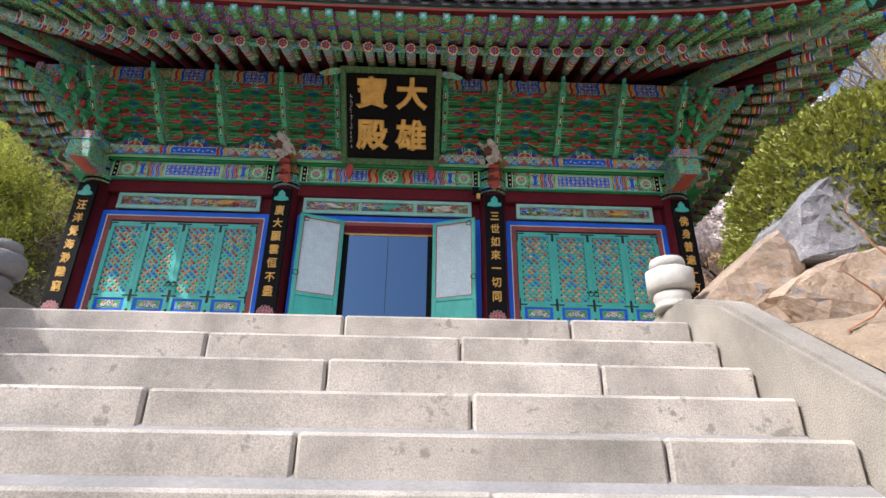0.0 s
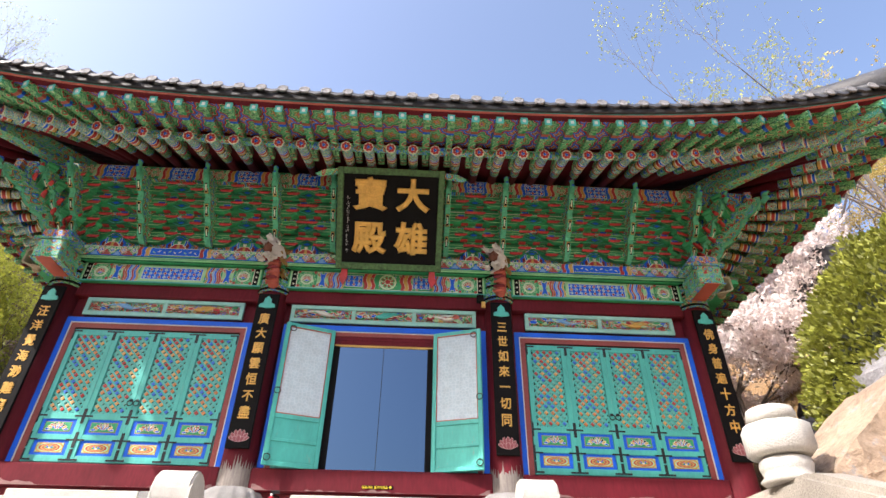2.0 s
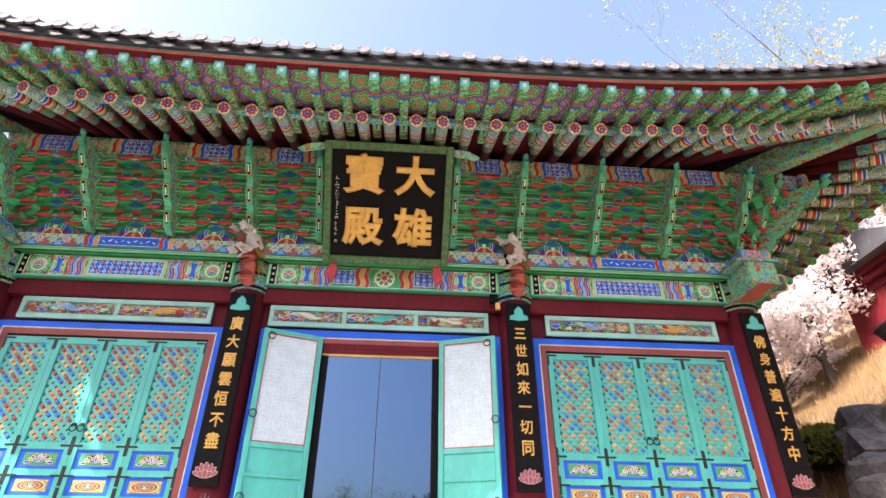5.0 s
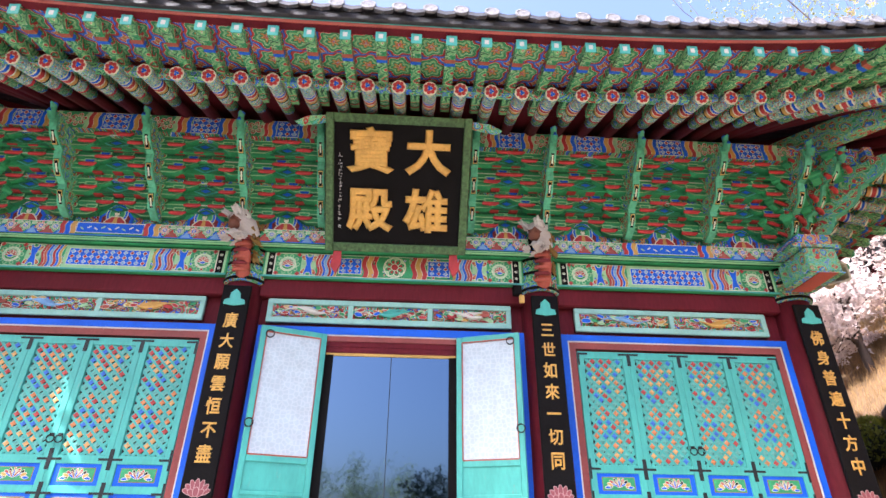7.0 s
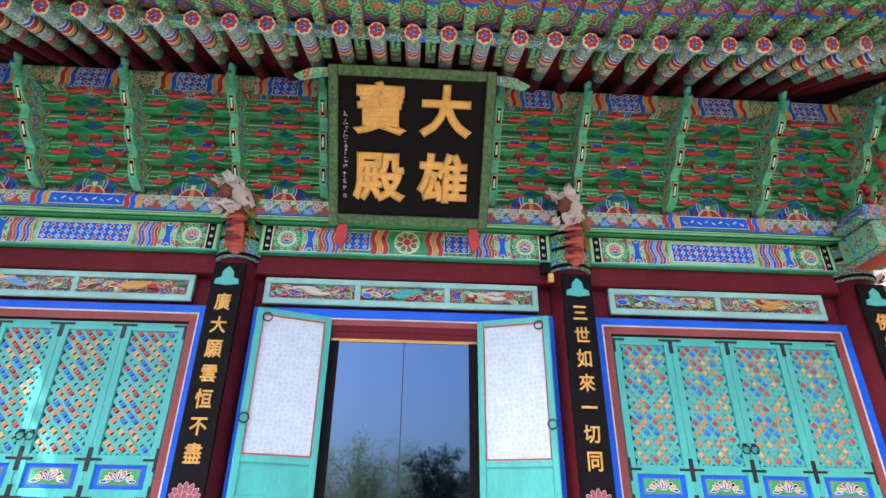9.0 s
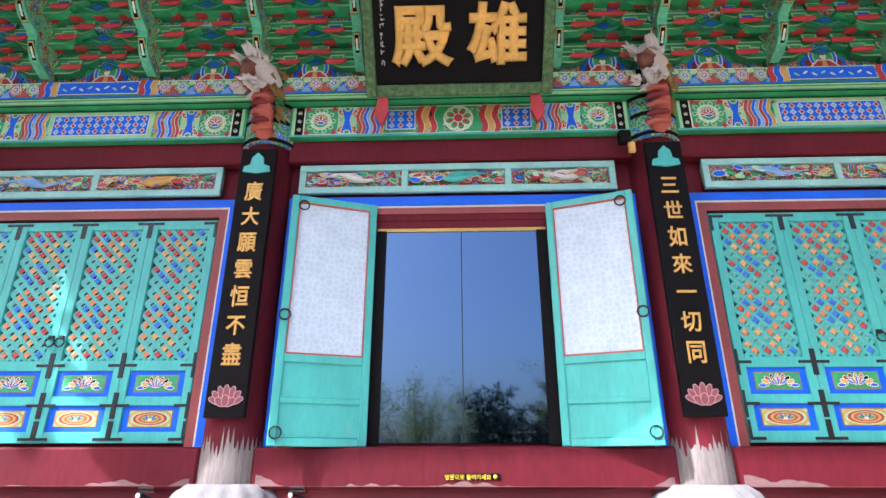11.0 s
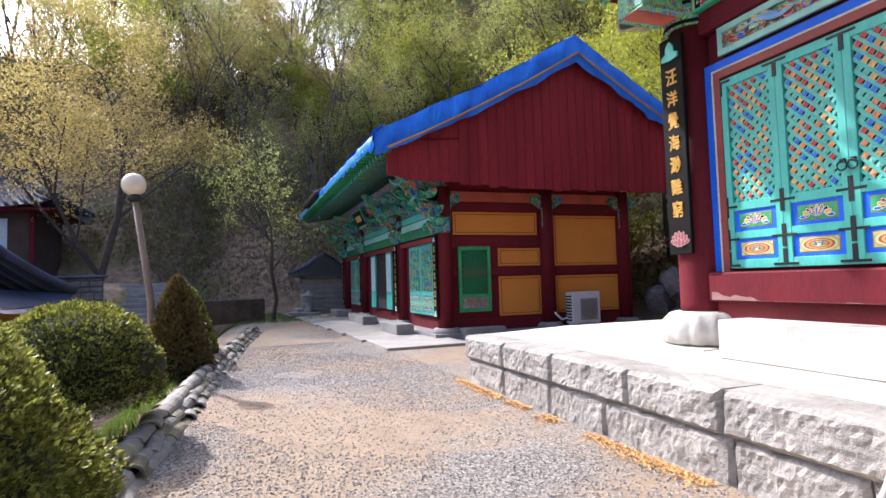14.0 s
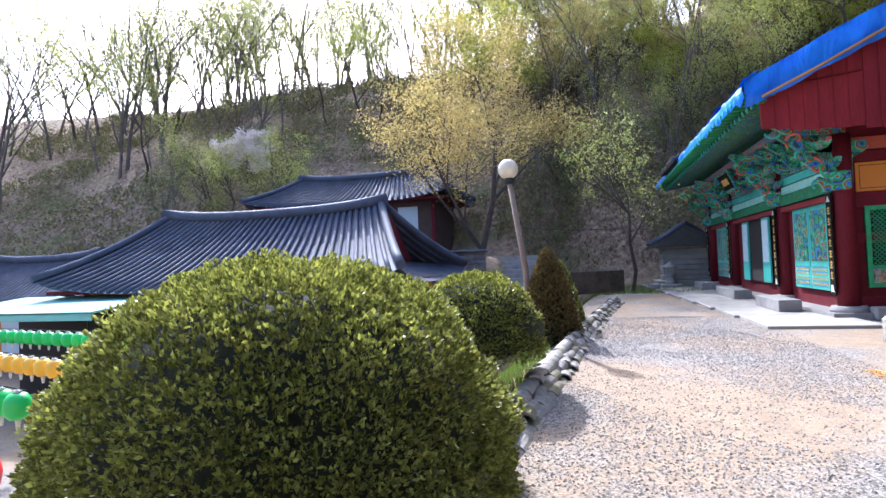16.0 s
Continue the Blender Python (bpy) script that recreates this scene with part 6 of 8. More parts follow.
for y0, y1, z0, z1 in ((0.3, 3.12, 3.0, 3.7), (1.75, 3.2, 2.05, 2.6), (1.75, 3.2, 0.55, 1.75), (3.7, 6.15, 2.03, 3.62), (3.7, 6.15, 0.56, 1.72)):
    p = part("ochre_panel", B(-0.1, -0.045, y0, y1, z0, z1, 0.01), M_yellow, lodge, "ochre plaster panel with thin dark border")
    for q in (B(-0.046, -0.041, y0 + 0.07, y1 - 0.07, z0 + 0.07, z0 + 0.085), B(-0.046, -0.041, y0 + 0.07, y1 - 0.07, z1 - 0.085, z1 - 0.07), B(-0.046, -0.041, y0 + 0.07, y0 + 0.085, z0 + 0.07, z1 - 0.07), B(-0.046, -0.041, y1 - 0.085, y1 - 0.07, z0 + 0.07, z1 - 0.07)):
        part("border_line", q, M_burg, p)
for z0, z1 in ((2.62, 2.98), (1.77, 2.03), (0.2, 0.5), (3.72, 3.98)):
    part("wall_rail", B(-0.1, 0.0, 0.2, 3.4 if z0 > 2.5 and z0 < 3 else 6.2, z0, z1, 0.01), M_burg, lodge)
part("soffit_band", B(-0.1, 0.02, 0.2, 6.2, 4.0, 4.3, 0.01), M_orange, lodge)
for y in (0.0, 3.42, 6.3):
    part("post", lathe(bmesh.new(), [(0.24, 0.3), (0.23, 3.4), (0.22, 4.4)], 18, -0.02, y), M_burg, lodge, "round burgundy post")
    part("post_base", lathe(bmesh.new(), [(0.40, 0.14), (0.42, 0.2), (0.36, 0.30)], 18, -0.02, y), M_stone_grey, lodge)
# green side door with lattice, over a near-black sheet painted as shade
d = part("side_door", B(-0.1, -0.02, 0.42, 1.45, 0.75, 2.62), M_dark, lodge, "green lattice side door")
for q in (B(-0.04, 0.03, 0.42, 0.52, 0.72, 2.65), B(-0.04, 0.03, 1.35, 1.45, 0.72, 2.65), B(-0.04, 0.028, 0.5, 1.36, 0.72, 0.82), B(-0.04, 0.028, 0.5, 1.36, 1.15, 1.24), B(-0.04, 0.028, 0.5, 1.36, 2.55, 2.65)):
    part("door_frame", q, M_green, d)
bm = bmesh.new()
for k in range(-13, 9):
    for sgn in (1, -1):
        za, zb = 1.24, 2.55
        y0 = 0.52 + k * 0.1
        pts = [(0.0, y0 + (t if sgn > 0 else 1.31 - t), 1.24 + t) for t in (i * 0.0655 for i in range(21))]
        pts = [p for p in pts if 0.52 <= p[1] <= 1.36]
        if len(pts) > 1:
            tube(bm, [pts[0], pts[-1]], 0.012, 4)
part("door_lattice", bm, M_green, d)
part("door_panel", B(-0.03, 0.0, 0.52, 1.36, 0.82, 1.15), M_d_panel, d)
# front bays: posts, plaques, doors, beams
for k, fx in enumerate(FX[1:]):
    part("post", lathe(bmesh.new(), [(0.24, 0.3), (0.23, 3.4), (0.22, 4.4)], 18, fx, 0), M_burg, lodge)
    part("post_base", lathe(bmesh.new(), [(0.40, 0.14), (0.42, 0.2), (0.36, 0.30)], 18, fx, 0), M_stone_grey, lodge)
for k, (a, c) in enumerate(zip(FX, FX[1:])):
    xm = (a + c) / 2
    part("front_beam", B(c + 0.2, a - 0.2, -0.18, 0.1, 3.05, 3.35), M_dkgreen, lodge)
    part("front_beam", B(c + 0.2, a - 0.2, -0.16, 0.1, 2.85, 3.0), M_red, lodge)
    part("jade_band", B(c + 0.3, a - 0.3, -0.14, 0.1, 3.38, 3.6), M_jade_light, lodge)
    part("jade_band", B(c + 0.3, a - 0.3, -0.14, 0.1, 3.64, 3.86), M_jade, lodge)
    part("painted_board", B(c + 0.1, a - 0.1, -0.12, 0.1, 3.9, 4.25), M_d_beam, lodge)
    part("painted_board", B(c + 0.1, a - 0.1, -0.10, 0.1, 4.3, 5.3), M_d_lodge, lodge)
    part("eave_purlin", B(c, a, -0.85, -0.7, 4.78, 5.0), M_d_plate, lodge)
    for q in (0.25, 0.5, 0.75):
        fx = c + (a - c) * q
        for z, ln in ((3.9, 0.6), (4.3, 1.0)):
            part("bracket_arm", prism(bmesh.new(), [(0.1, z), (0.1, z + 0.26), (-ln * 0.6, z + 0.3), (-ln, z + 0.42), (-ln - 0.05, z + 0.32), (-ln * 0.7, z + 0.06)], fx - 0.07, fx + 0.07, axis="x"), M_d_lodge, lodge)
    wd = 1.25 if k != 1 else 1.9
    if k == 1:
        # no real opening: a near-black slab paints the dim room
        part("opening_shade", B(xm - 0.9, xm + 0.9, -0.02, 0.06, 0.6, 2.85), M_dark, lodge)
    for s in (-1, 1):
        if k == 1:
            L = part("front_door_leaf", B(xm + s * 0.9, xm + s * 1.75, -0.09, -0.03, 0.6, 2.85, 0.01), M_jade, lodge, "jade door leaf with pale paper")
            part("door_paper", B(xm + s * 1.0, xm + s * 1.65, -0.1, -0.08, 1.3, 2.75), M_paper, L)
        else:
            L = part("front_door_leaf", B(xm + s * 0.01, xm + s * wd, -0.06, 0.0, 0.6, 2.85, 0.01), M_jade, lodge, "jade lattice door leaf")
            part("door_lattice", B(xm + s * 0.12, xm + s * (wd - 0.1), -0.07, -0.05, 1.35, 2.72), M_d_lodge, L)
            for z0 in (0.68, 0.98):
                part("door_panel", B(xm + s * 0.12, xm + s * (wd - 0.1), -0.07, -0.05, z0, z0 + 0.24), M_d_blue, L)
for k, fx in enumerate(FX):
    for z, ln in ((3.0, 0.5), (3.5, 0.8), (3.95, 1.1), (4.4, 1.45)):
        bm = prism(bmesh.new(), [(0.1, z), (0.1, z + 0.26), (-ln * 0.6, z + 0.3), (-ln, z + 0.42), (-ln - 0.05, z + 0.32), (-ln * 0.7, z + 0.06)], fx - 0.08, fx + 0.08, axis="x")
        part("bracket_arm", bm, M_d_lodge, lodge, "curled painted bracket arm")
    part("bracket_head", B(fx - 0.28, fx + 0.28, -0.3, 0.1, 3.05, 3.5, 0.03), M_d_lodge, lodge)
    for z, hw, y in ((3.6, 0.55, -0.25), (4.05, 0.75, -0.5), (4.5, 0.9, -0.75)):
        part("lateral_arm", prism(bmesh.new(), [(fx - hw, z + 0.2), (fx - hw, z + 0.1), (fx - hw + 0.2, z), (fx + hw - 0.2, z), (fx + hw, z + 0.1), (fx + hw, z + 0.2)], y - 0.06, y + 0.06), M_d_lodge, lodge)
for y in (0.0, 3.42, 6.3):
    for s in (-1, 1):
        bm = prism(bmesh.new(), [(y, 3.75), (y + s * 0.2, 3.8), (y + s * 0.45, 3.95), (y + s * 0.6, 4.08), (y + s * 0.5, 4.2), (y, 4.25)], -0.05, 0.08, axis="x")
        part("corner_carving", bm, M_d_lodge, lodge)
    part("bracket_head", B(-0.2, 0.12, y - 0.2, y + 0.2, 3.2, 3.85, 0.02), M_d_lodge, lodge)
r = random.Random(31)
for k, fx in enumerate(FX):
    for j in range(9):
        c = Vector((fx + r.uniform(-0.55, 0.55) + (0.15 if k == 0 else 0), -0.35 - 0.12 * j + r.uniform(-0.1, 0.1), 3.25 + 0.18 * j + r.uniform(-0.1, 0.1)))
        a0, s0 = r.uniform(0, 6.3), r.choice((-1, 1))
        pts = [(c.x + 0.05 * math.sin(q), c.y + (0.05 + 0.035 * q) * math.cos(a0 + s0 * q), c.z + (0.05 + 0.035 * q) * math.sin(a0 + s0 * q)) for q in [i * 0.5 for i in range(11)]]
        part("cloud_scroll", tube(bmesh.new(), pts, 0.035, 6), (M_jade, M_green, M_orange, M_green)[j % 4], lodge, "curled cloud carving")
for k, fx in enumerate(FX):
    t = thing("door_plaque", "narrow black plaque with gilt characters on a post", "plaque", (-16.0 + fx - 0.05, 9.7 - 0.29, 0.55), "side hall plaques")
    part("board", B(-0.15, 0.15, -0.02, 0.02, 0, 2.45, 0.008), M_black, t)
    bm = bmesh.new()
    for j in range(7):
        for q in range(3):
            box(bm, -0.08 + 0.02 * (q % 2), 0.08 - 0.03 * (q == 1), -0.026, -0.02, 0.4 + j * 0.26 + q * 0.06, 0.425 + j * 0.26 + q * 0.06)
        box(bm, -0.012, 0.015, -0.027, -0.021, 0.38 + j * 0.26, 0.57 + j * 0.26)
    part("script", bm, M_gold, t, "column of gilt strokes")
    bm = prism(bmesh.new(), [(-0.1, 2.25), (0, 2.4), (0.1, 2.25)], -0.03, -0.02)
    part("cap_mark", bm, M_white, t)
    part("foot_mark", prism(bmesh.new(), [(-0.1, 0.08), (-0.05, 0.25), (0.05, 0.25), (0.1, 0.08)], -0.03, -0.02), M_bone, t)

# its roof: rafters under the eave, gable boards, tarpaulin
RID = (4.0, 8.87)


def lodge_roof(b, x=0.0):
    """Profile from the ridge (b = 0) over the bend to the eave (b = 1), with a lifted corner."""
    pts = ((RID[0], RID[1]), (2.2, 7.8), (0.6, 6.92), (-0.9, 6.15), (-2.3, 5.5))
    k = b * 4
    i = min(3, int(k))
    f = k - i
    return (pts[i][0] + (pts[i + 1][0] - pts[i][0]) * f, pts[i][1] + (pts[i + 1][1] - pts[i][1]) * f)


def lodge_sheet(x0, x1, lift, mi=0, wob=0.05, b1=1.0, side=1, nu=44, nv=26):
    bm = bmesh.new()

    def f(a, b):
        x = x0 + (x1 - x0) * a
        y, z = lodge_roof(b * b1)
        if side < 0:
            y = 2 * RID[0] - y
        w = wob * noise.noise(Vector((x * 0.9, y * 0.8, 5))) + 0.5 * wob * noise.noise(Vector((x * 3, y * 2.2, 1)))
        return (x, y, z + lift + w)
    sheet(bm, f, nu, nv)
    return bm


part("roof_bed", lodge_sheet(-17, 1.0, 0.0, wob=0.0), M_tile, lodge, "roof bed")
part("roof_bed", lodge_sheet(-17, 1.0, 0.0, wob=0.0, side=-1), M_tile, lodge)
tarp = thing("tarpaulin", "creased blue tarpaulin stretched over the side hall's roof", "tarpaulin", (-16.0, 9.7, 0))
for sd in (1, -1):
    part("sheet", lodge_sheet(-17.1, 1.15, 0.14, wob=0.12, b1=1.0, side=sd), M_tarp, tarp)
# hanging flap over the verge, uneven at its hem
for sd in (1, -1):
    bm = bmesh.new()
    r = random.Random(3)

    def f(a, b):
        y, z = lodge_roof(a)
        if sd < 0:
            y = 2 * RID[0] - y
        hang = 0.85 + 0.12 * noise.noise(Vector((y * 1.3, 0, 2))) - 0.2 * a
        return (1.15 + 0.09 * noise.noise(Vector((y * 2, b * 2, 0))) + 0.07 * math.sin(b * 3) + 0.035 * b * math.sin(y * 9 + 2 * math.sin(y * 2)), y, z + 0.14 + 0.10 * noise.noise(Vector((1.0, y * 0.8, 5))) - hang * b)
    sheet(bm, f, 60, 5)
    part("verge_flap", bm, M_tarp, tarp)
    bm = bmesh.new()
    pts = []
    for i in range(25):
        y, z = lodge_roof(0.94 * i / 24)
        pts.append((1.285, (y if sd > 0 else 2 * RID[0] - y), z - 0.47))
    part("verge_batten", tube(bm, pts, 0.035, 5), plain("raw_timber_batten", (0.42, 0.24, 0.10), 0.8), lodge, "bare timber verge batten")
# gable boards, one by one
y = -1.9
r = random.Random(8)
while y < 9.9:
    w = 0.3
    yc = y + w / 2
    top = None
    for i in range(200):
        yy, zz = lodge_roof(i / 199)
        if (yc <= RID[0] and yy <= yc) or (yc > RID[0] and 2 * RID[0] - yy >= yc):
            top = zz
            break
    if top and top > 4.9:
        part("gable_board", B(0.86 + r.uniform(-0.01, 0.01), 0.92, y + 0.006, y + w - 0.006, 4.28 + r.uniform(-0.05, 0.03) + 0.22 * max(0, (2 - yc) / 4), top - 0.15), M_gable, lodge)
        part("board_batten", B(0.9, 0.95, y - 0.02, y + 0.02, 4.33 + 0.22 * max(0, (2 - yc) / 4), top - 0.2), M_gable, lodge)
    y += w
LRAF = bmesh.new()
tube(LRAF, [(0, -1.95, 5.16), (0, 0.1, 5.5)], 0.08, 7)
LRAF = mesh_of(LRAF, M_d_raft)
LFLY = mesh_of(box(bmesh.new(), -0.05, 0.05, -2.35, -1.6, 5.27, 5.37, 0.005), M_green)
LFLE = mesh_of(box(bmesh.new(), -0.052, 0.052, -2.37, -2.34, 5.265, 5.375, 0.005), M_jade)
LEND = bmesh.new()
tube(LEND, [(0, -1.98, 5.155), (0, -1.93, 5.165)], 0.084, 8)
LEND = mesh_of(LEND, M_jade)
for k in range(44):
    if k < 11:
        # fanned towards the corner
        fan_b = tube(bmesh.new(), [(0.95 - k * 0.40, -2.0, 5.16), (-0.1 - k * 0.31, 0.1, 5.5)], 0.08, 7)
        rr = part("rafter", fan_b, M_d_raft, lodge, "fanned painted rafter")
        part("rafter_end", LEND, None, rr, m=pose(0.95 - k * 0.40, -0.03, 0.0))
    else:
        rr = part("rafter", LRAF, None, lodge, "painted rafter", m=pose(0.75 - k * 0.4, 0, 0))
        part("rafter_end", LEND, None, rr)
    fl = part("flying_rafter", LFLY, None, lodge, m=pose(0.92 - k * 0.41, 0, 0))
    part("flying_rafter_end", LFLE, None, fl)
def hem(x0, x1, d0, d1):
    """Edge of the sheet folded down over the eave, slack and rippled."""
    bm = bmesh.new()

    def f(a, b):
        x = x0 + (x1 - x0) * a
        d = (d0 + (d1 - d0) * a) * (1 + 0.22 * noise.noise(Vector((x * 1.7, 0, 4))))
        bulge = 0.10 * math.sin(b * math.pi) + 0.05 * noise.noise(Vector((x * 2.6, b * 2, 1)))
        y, z = lodge_roof(0.95)
        return (x, y - 0.30 * b ** 0.5 - bulge, z + 0.17 + 0.06 * noise.noise(Vector((x * 0.9, 1, 5))) - d * b)
    sheet(bm, f, 70, 7)
    return bm


part("hem", hem(1.30, -9.0, 0.62, 0.40), M_tarp, tarp, "slack folded hem of the sheet")
part("hem", hem(-13.2, -17.2, 0.42, 0.55), M_tarp, tarp, "slack folded hem of the sheet")
bm = bmesh.new()
for k in range(15):
    tube(bm, [(-8.9 - 0.31 * k, -2.55, 5.52), (-8.9 - 0.31 * k, -1.6, 5.92)], 0.10, 7)
part("bare_eave_tiles", bm, M_tile, lodge, "dark eave tiles left bare by the sheet")
part("eave_fascia", B(-17, 1.0, -2.3, -2.05, 5.375, 5.43, 0.01), M_orange, lodge)
bm = bmesh.new()
sheet(bm, lambda a, b: (-17 + 18 * a, -2.25 + 2.4 * b, 5.38 + 0.25 * b), 4, 4)
part("eave_boarding", bm, M_burg, lodge)
nb = thing("small_name_board", "small dark name board under the side hall's eave", "sign", (-23.4, 8.75, 4.3))
part("field", B(-0.7, 0.7, -0.03, 0.03, -0.3, 0.3, 0.01), M_black, nb, m=pose(0, 0, 0, 25))
part("frame", B(-0.78, 0.78, -0.02, 0.04, -0.38, 0.38, 0.01), M_d_lodge, nb, m=pose(0, 0.02, 0, 25))
part("script", B(-0.45, 0.45, -0.04, -0.03, -0.12, 0.12, 0.01), M_gold, nb, m=pose(0, 0, 0, 25))

pave = thing("pavement", "pale concrete strip before the side hall", "pavement", (-23, 8, 0), kind="structure")
for k in range(9):
    part("paving_slab", B(9.0 - 2.4 * k - 2.38, 9.0 - 2.4 * k, -0.6 - 0.12 * k, 1.6, -0.1, 0.07, 0.01), M_concrete, pave)
for k, (fx, w) in enumerate(((0.55, 0.7), (-2.2, 1.1), (-7.4, 1.5), (-12.8, 1.0))):
    t = thing("door_stone", "grey granite door stone before the side hall", "step", (-16 + fx, 8.75 + 0.2 * (k == 0), 0.06), "side hall door stones")
    if k == 0:
        t.matrix_basis = pose(-15.55, 10.6, 0.02)
        part("block", B(-0.2, 0.2, -0.6, 0.7, 0, 0.28, 0.02), M_stone_grey, t)
    else:
        part("block", B(-w, w, -0.25, 0.3, 0, 0.32, 0.02), M_stone_grey, t)

# air conditioner
ac = thing("air_conditioner", "white outdoor air conditioner unit beside the ochre wall", "air conditioner", (-15.55, 14.05, 0.12))
part("case", B(-0.19, 0.19, -0.5, 0.5, 0.12, 1.08, 0.02), M_metal_white, ac)
part("grille_plate", B(0.186, 0.205, -0.22, 0.4, 0.22, 0.88, 0.01), plain("grey_grille", (0.30, 0.30, 0.30), 0.5), ac)
bm = bmesh.new()
for k in range(5):
    tube(bm, [(0.21, 0.09 + (0.06 + 0.055 * k) * math.cos(a), 0.55 + (0.06 + 0.055 * k) * math.sin(a)) for a in [i * math.pi / 12 for i in range(25)]], 0.007, 4, caps=False)
part("fan_guard", bm, M_iron, ac)
bm = bmesh.new()
for k in range(9):
    box(bm, -0.16, 0.15, -0.512, -0.5, 0.2 + 0.09 * k, 0.25 + 0.09 * k)
part("coil_slats", bm, M_iron, ac)
for y in (-0.38, 0.38):
    part("foot", B(-0.17, 0.19, y - 0.04, y + 0.04, 0.0, 0.13), M_metal_white, ac)
part("pipe", tube(bmesh.new(), [(-0.1, -0.5, 0.3), (-0.1, -0.7, 0.25), (-0.25, -0.85, 0.45), (-0.4, -0.9, 0.5)], 0.035, 7), M_metal_white, ac)


# ---- foliage ----
def tufts(bm, pts, size, rng, n=3, tri=False):
    """Small clusters of pointed leaves at pts (place, outward)."""
    for p, out in pts:
        for k in range(n):
            d = (out + Vector((rng.gauss(0, 0.6), rng.gauss(0, 0.6), rng.gauss(0.15, 0.5)))).normalized()
            s = d.cross(Vector((rng.gauss(0, 1), rng.gauss(0, 1), rng.gauss(0, 1)))).normalized()
            L = size * rng.uniform(0.6, 1.3)
            q = p + s * rng.uniform(-0.3, 0.3) * size
            w = L * 0.24
            if tri:
                bm.faces.new([bm.verts.new(v) for v in (q - s * w * 1.3, q + s * w * 1.3, q + d * L)])
            else:
                bm.faces.new([bm.verts.new(v) for v in (q, q + d * L * 0.5 + s * w, q + d * L, q + d * L * 0.5 - s * w)])


def shrub(name, label, loc, rad, count, size, mat, seed, cone=False, group="", base=0.0, inner=M_soil):
    rng = random.Random(seed)
    t = thing(name, label, "shrub", loc, group)
    pts = []
    for i in range(count):
        u = rng.uniform(-0.25, 1)
        a = rng.uniform(0, 2 * math.pi)
        c = math.sqrt(max(0, 1 - u * u))
        d = Vector((c * math.cos(a), c * math.sin(a), u))
        lump = 1 + 0.07 * noise.noise(d * 3.2 + Vector((seed, 0, 0))) + 0.05 * noise.noise(d * 11)
        k = rng.uniform(0.93, 1.02) * lump
        if cone:
            h = (u + 0.25) / 1.25
            rr = (1 - h) ** 0.65 * (0.85 + 0.15 * lump)
            p = Vector((rad[0] * rr * math.cos(a), rad[1] * rr * math.sin(a), rad[2] * h * 1.0))
        else:
            p = Vector((d.x * rad[0] * k, d.y * rad[1] * k, d.z * rad[2] * k + base))
        pts.append((p, Vector((d.x, d.y, d.z + (0.6 if cone else 0.25)))))
    bm = bmesh.new()
    tufts(bm, pts, size, rng)
    part("foliage", bm, mat, t)
    # closed shell under the leaves, coloured as the shade between them
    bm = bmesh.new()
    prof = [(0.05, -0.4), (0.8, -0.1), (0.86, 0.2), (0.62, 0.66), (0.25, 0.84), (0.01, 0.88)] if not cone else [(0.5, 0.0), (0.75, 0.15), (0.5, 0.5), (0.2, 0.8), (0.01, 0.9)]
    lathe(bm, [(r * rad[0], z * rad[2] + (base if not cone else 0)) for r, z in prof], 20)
    part("inner_shade", bm, inner, t, "dark shell standing in for the shaded inside")
    for k in range(3):
        part("stem", tube(bmesh.new(), [(0.1 * k - 0.1, 0, base - rad[2] if not cone else -0.1), (0.2 * k - 0.2, 0.1, base)], [0.05, 0.03], 6), M_bark, t)
    return t


# near-black colour for the shade inside the shrubs
M_shrub_shade = plain("shrub_inner_shade", (0.020, 0.026, 0.010), 0.95, var=0.5, big=8)
shrub("clipped_yew", "large rounded dark green yew bush clipped to a dome", (-4.3, 1.66, 0), (1.6, 1.62, 1.42), 34000, 0.042, M_yew, 3, group="clipped yews", base=0.32, inner=M_shrub_shade)
shrub("clipped_yew", "smaller rounded yew bush beside the tile kerb", (-7.75, 2.35, 0), (1.05, 0.85, 0.85), 9000, 0.042, M_yew, 5, group="clipped yews", base=0.68, inner=M_shrub_shade)
shrub("bronze_conifer", "broad pointed conifer with rust-bronze young foliage", (-12.4, 2.95, -0.1), (0.72, 0.66, 1.95), 4500, 0.085, M_cone, 7, cone=True, inner=M_shrub_shade)
shrub("dark_conifer", "low dark green conifer behind the kerb", (-14.2, 3.05, -0.1), (0.75, 0.6, 1.7), 2500, 0.09, M_yew, 8, cone=True, inner=M_shrub_shade)
shrub("bright_conifer", "bushy bright yellow-green conifer above the boulders", (4.75, 3.6, 0.35), (1.56, 1.25, 1.55), 19000, 0.052, M_pine, 11, base=0.55, inner=M_shrub_shade)
shrub("hillside_shrub", "low green shrub on the straw-coloured slope", (9.4, 13.4, ground_z(9.4, 13.4)), (0.8, 0.8, 0.7), 1500, 0.1, M_pine, 12, base=0.2, inner=M_shrub_shade)


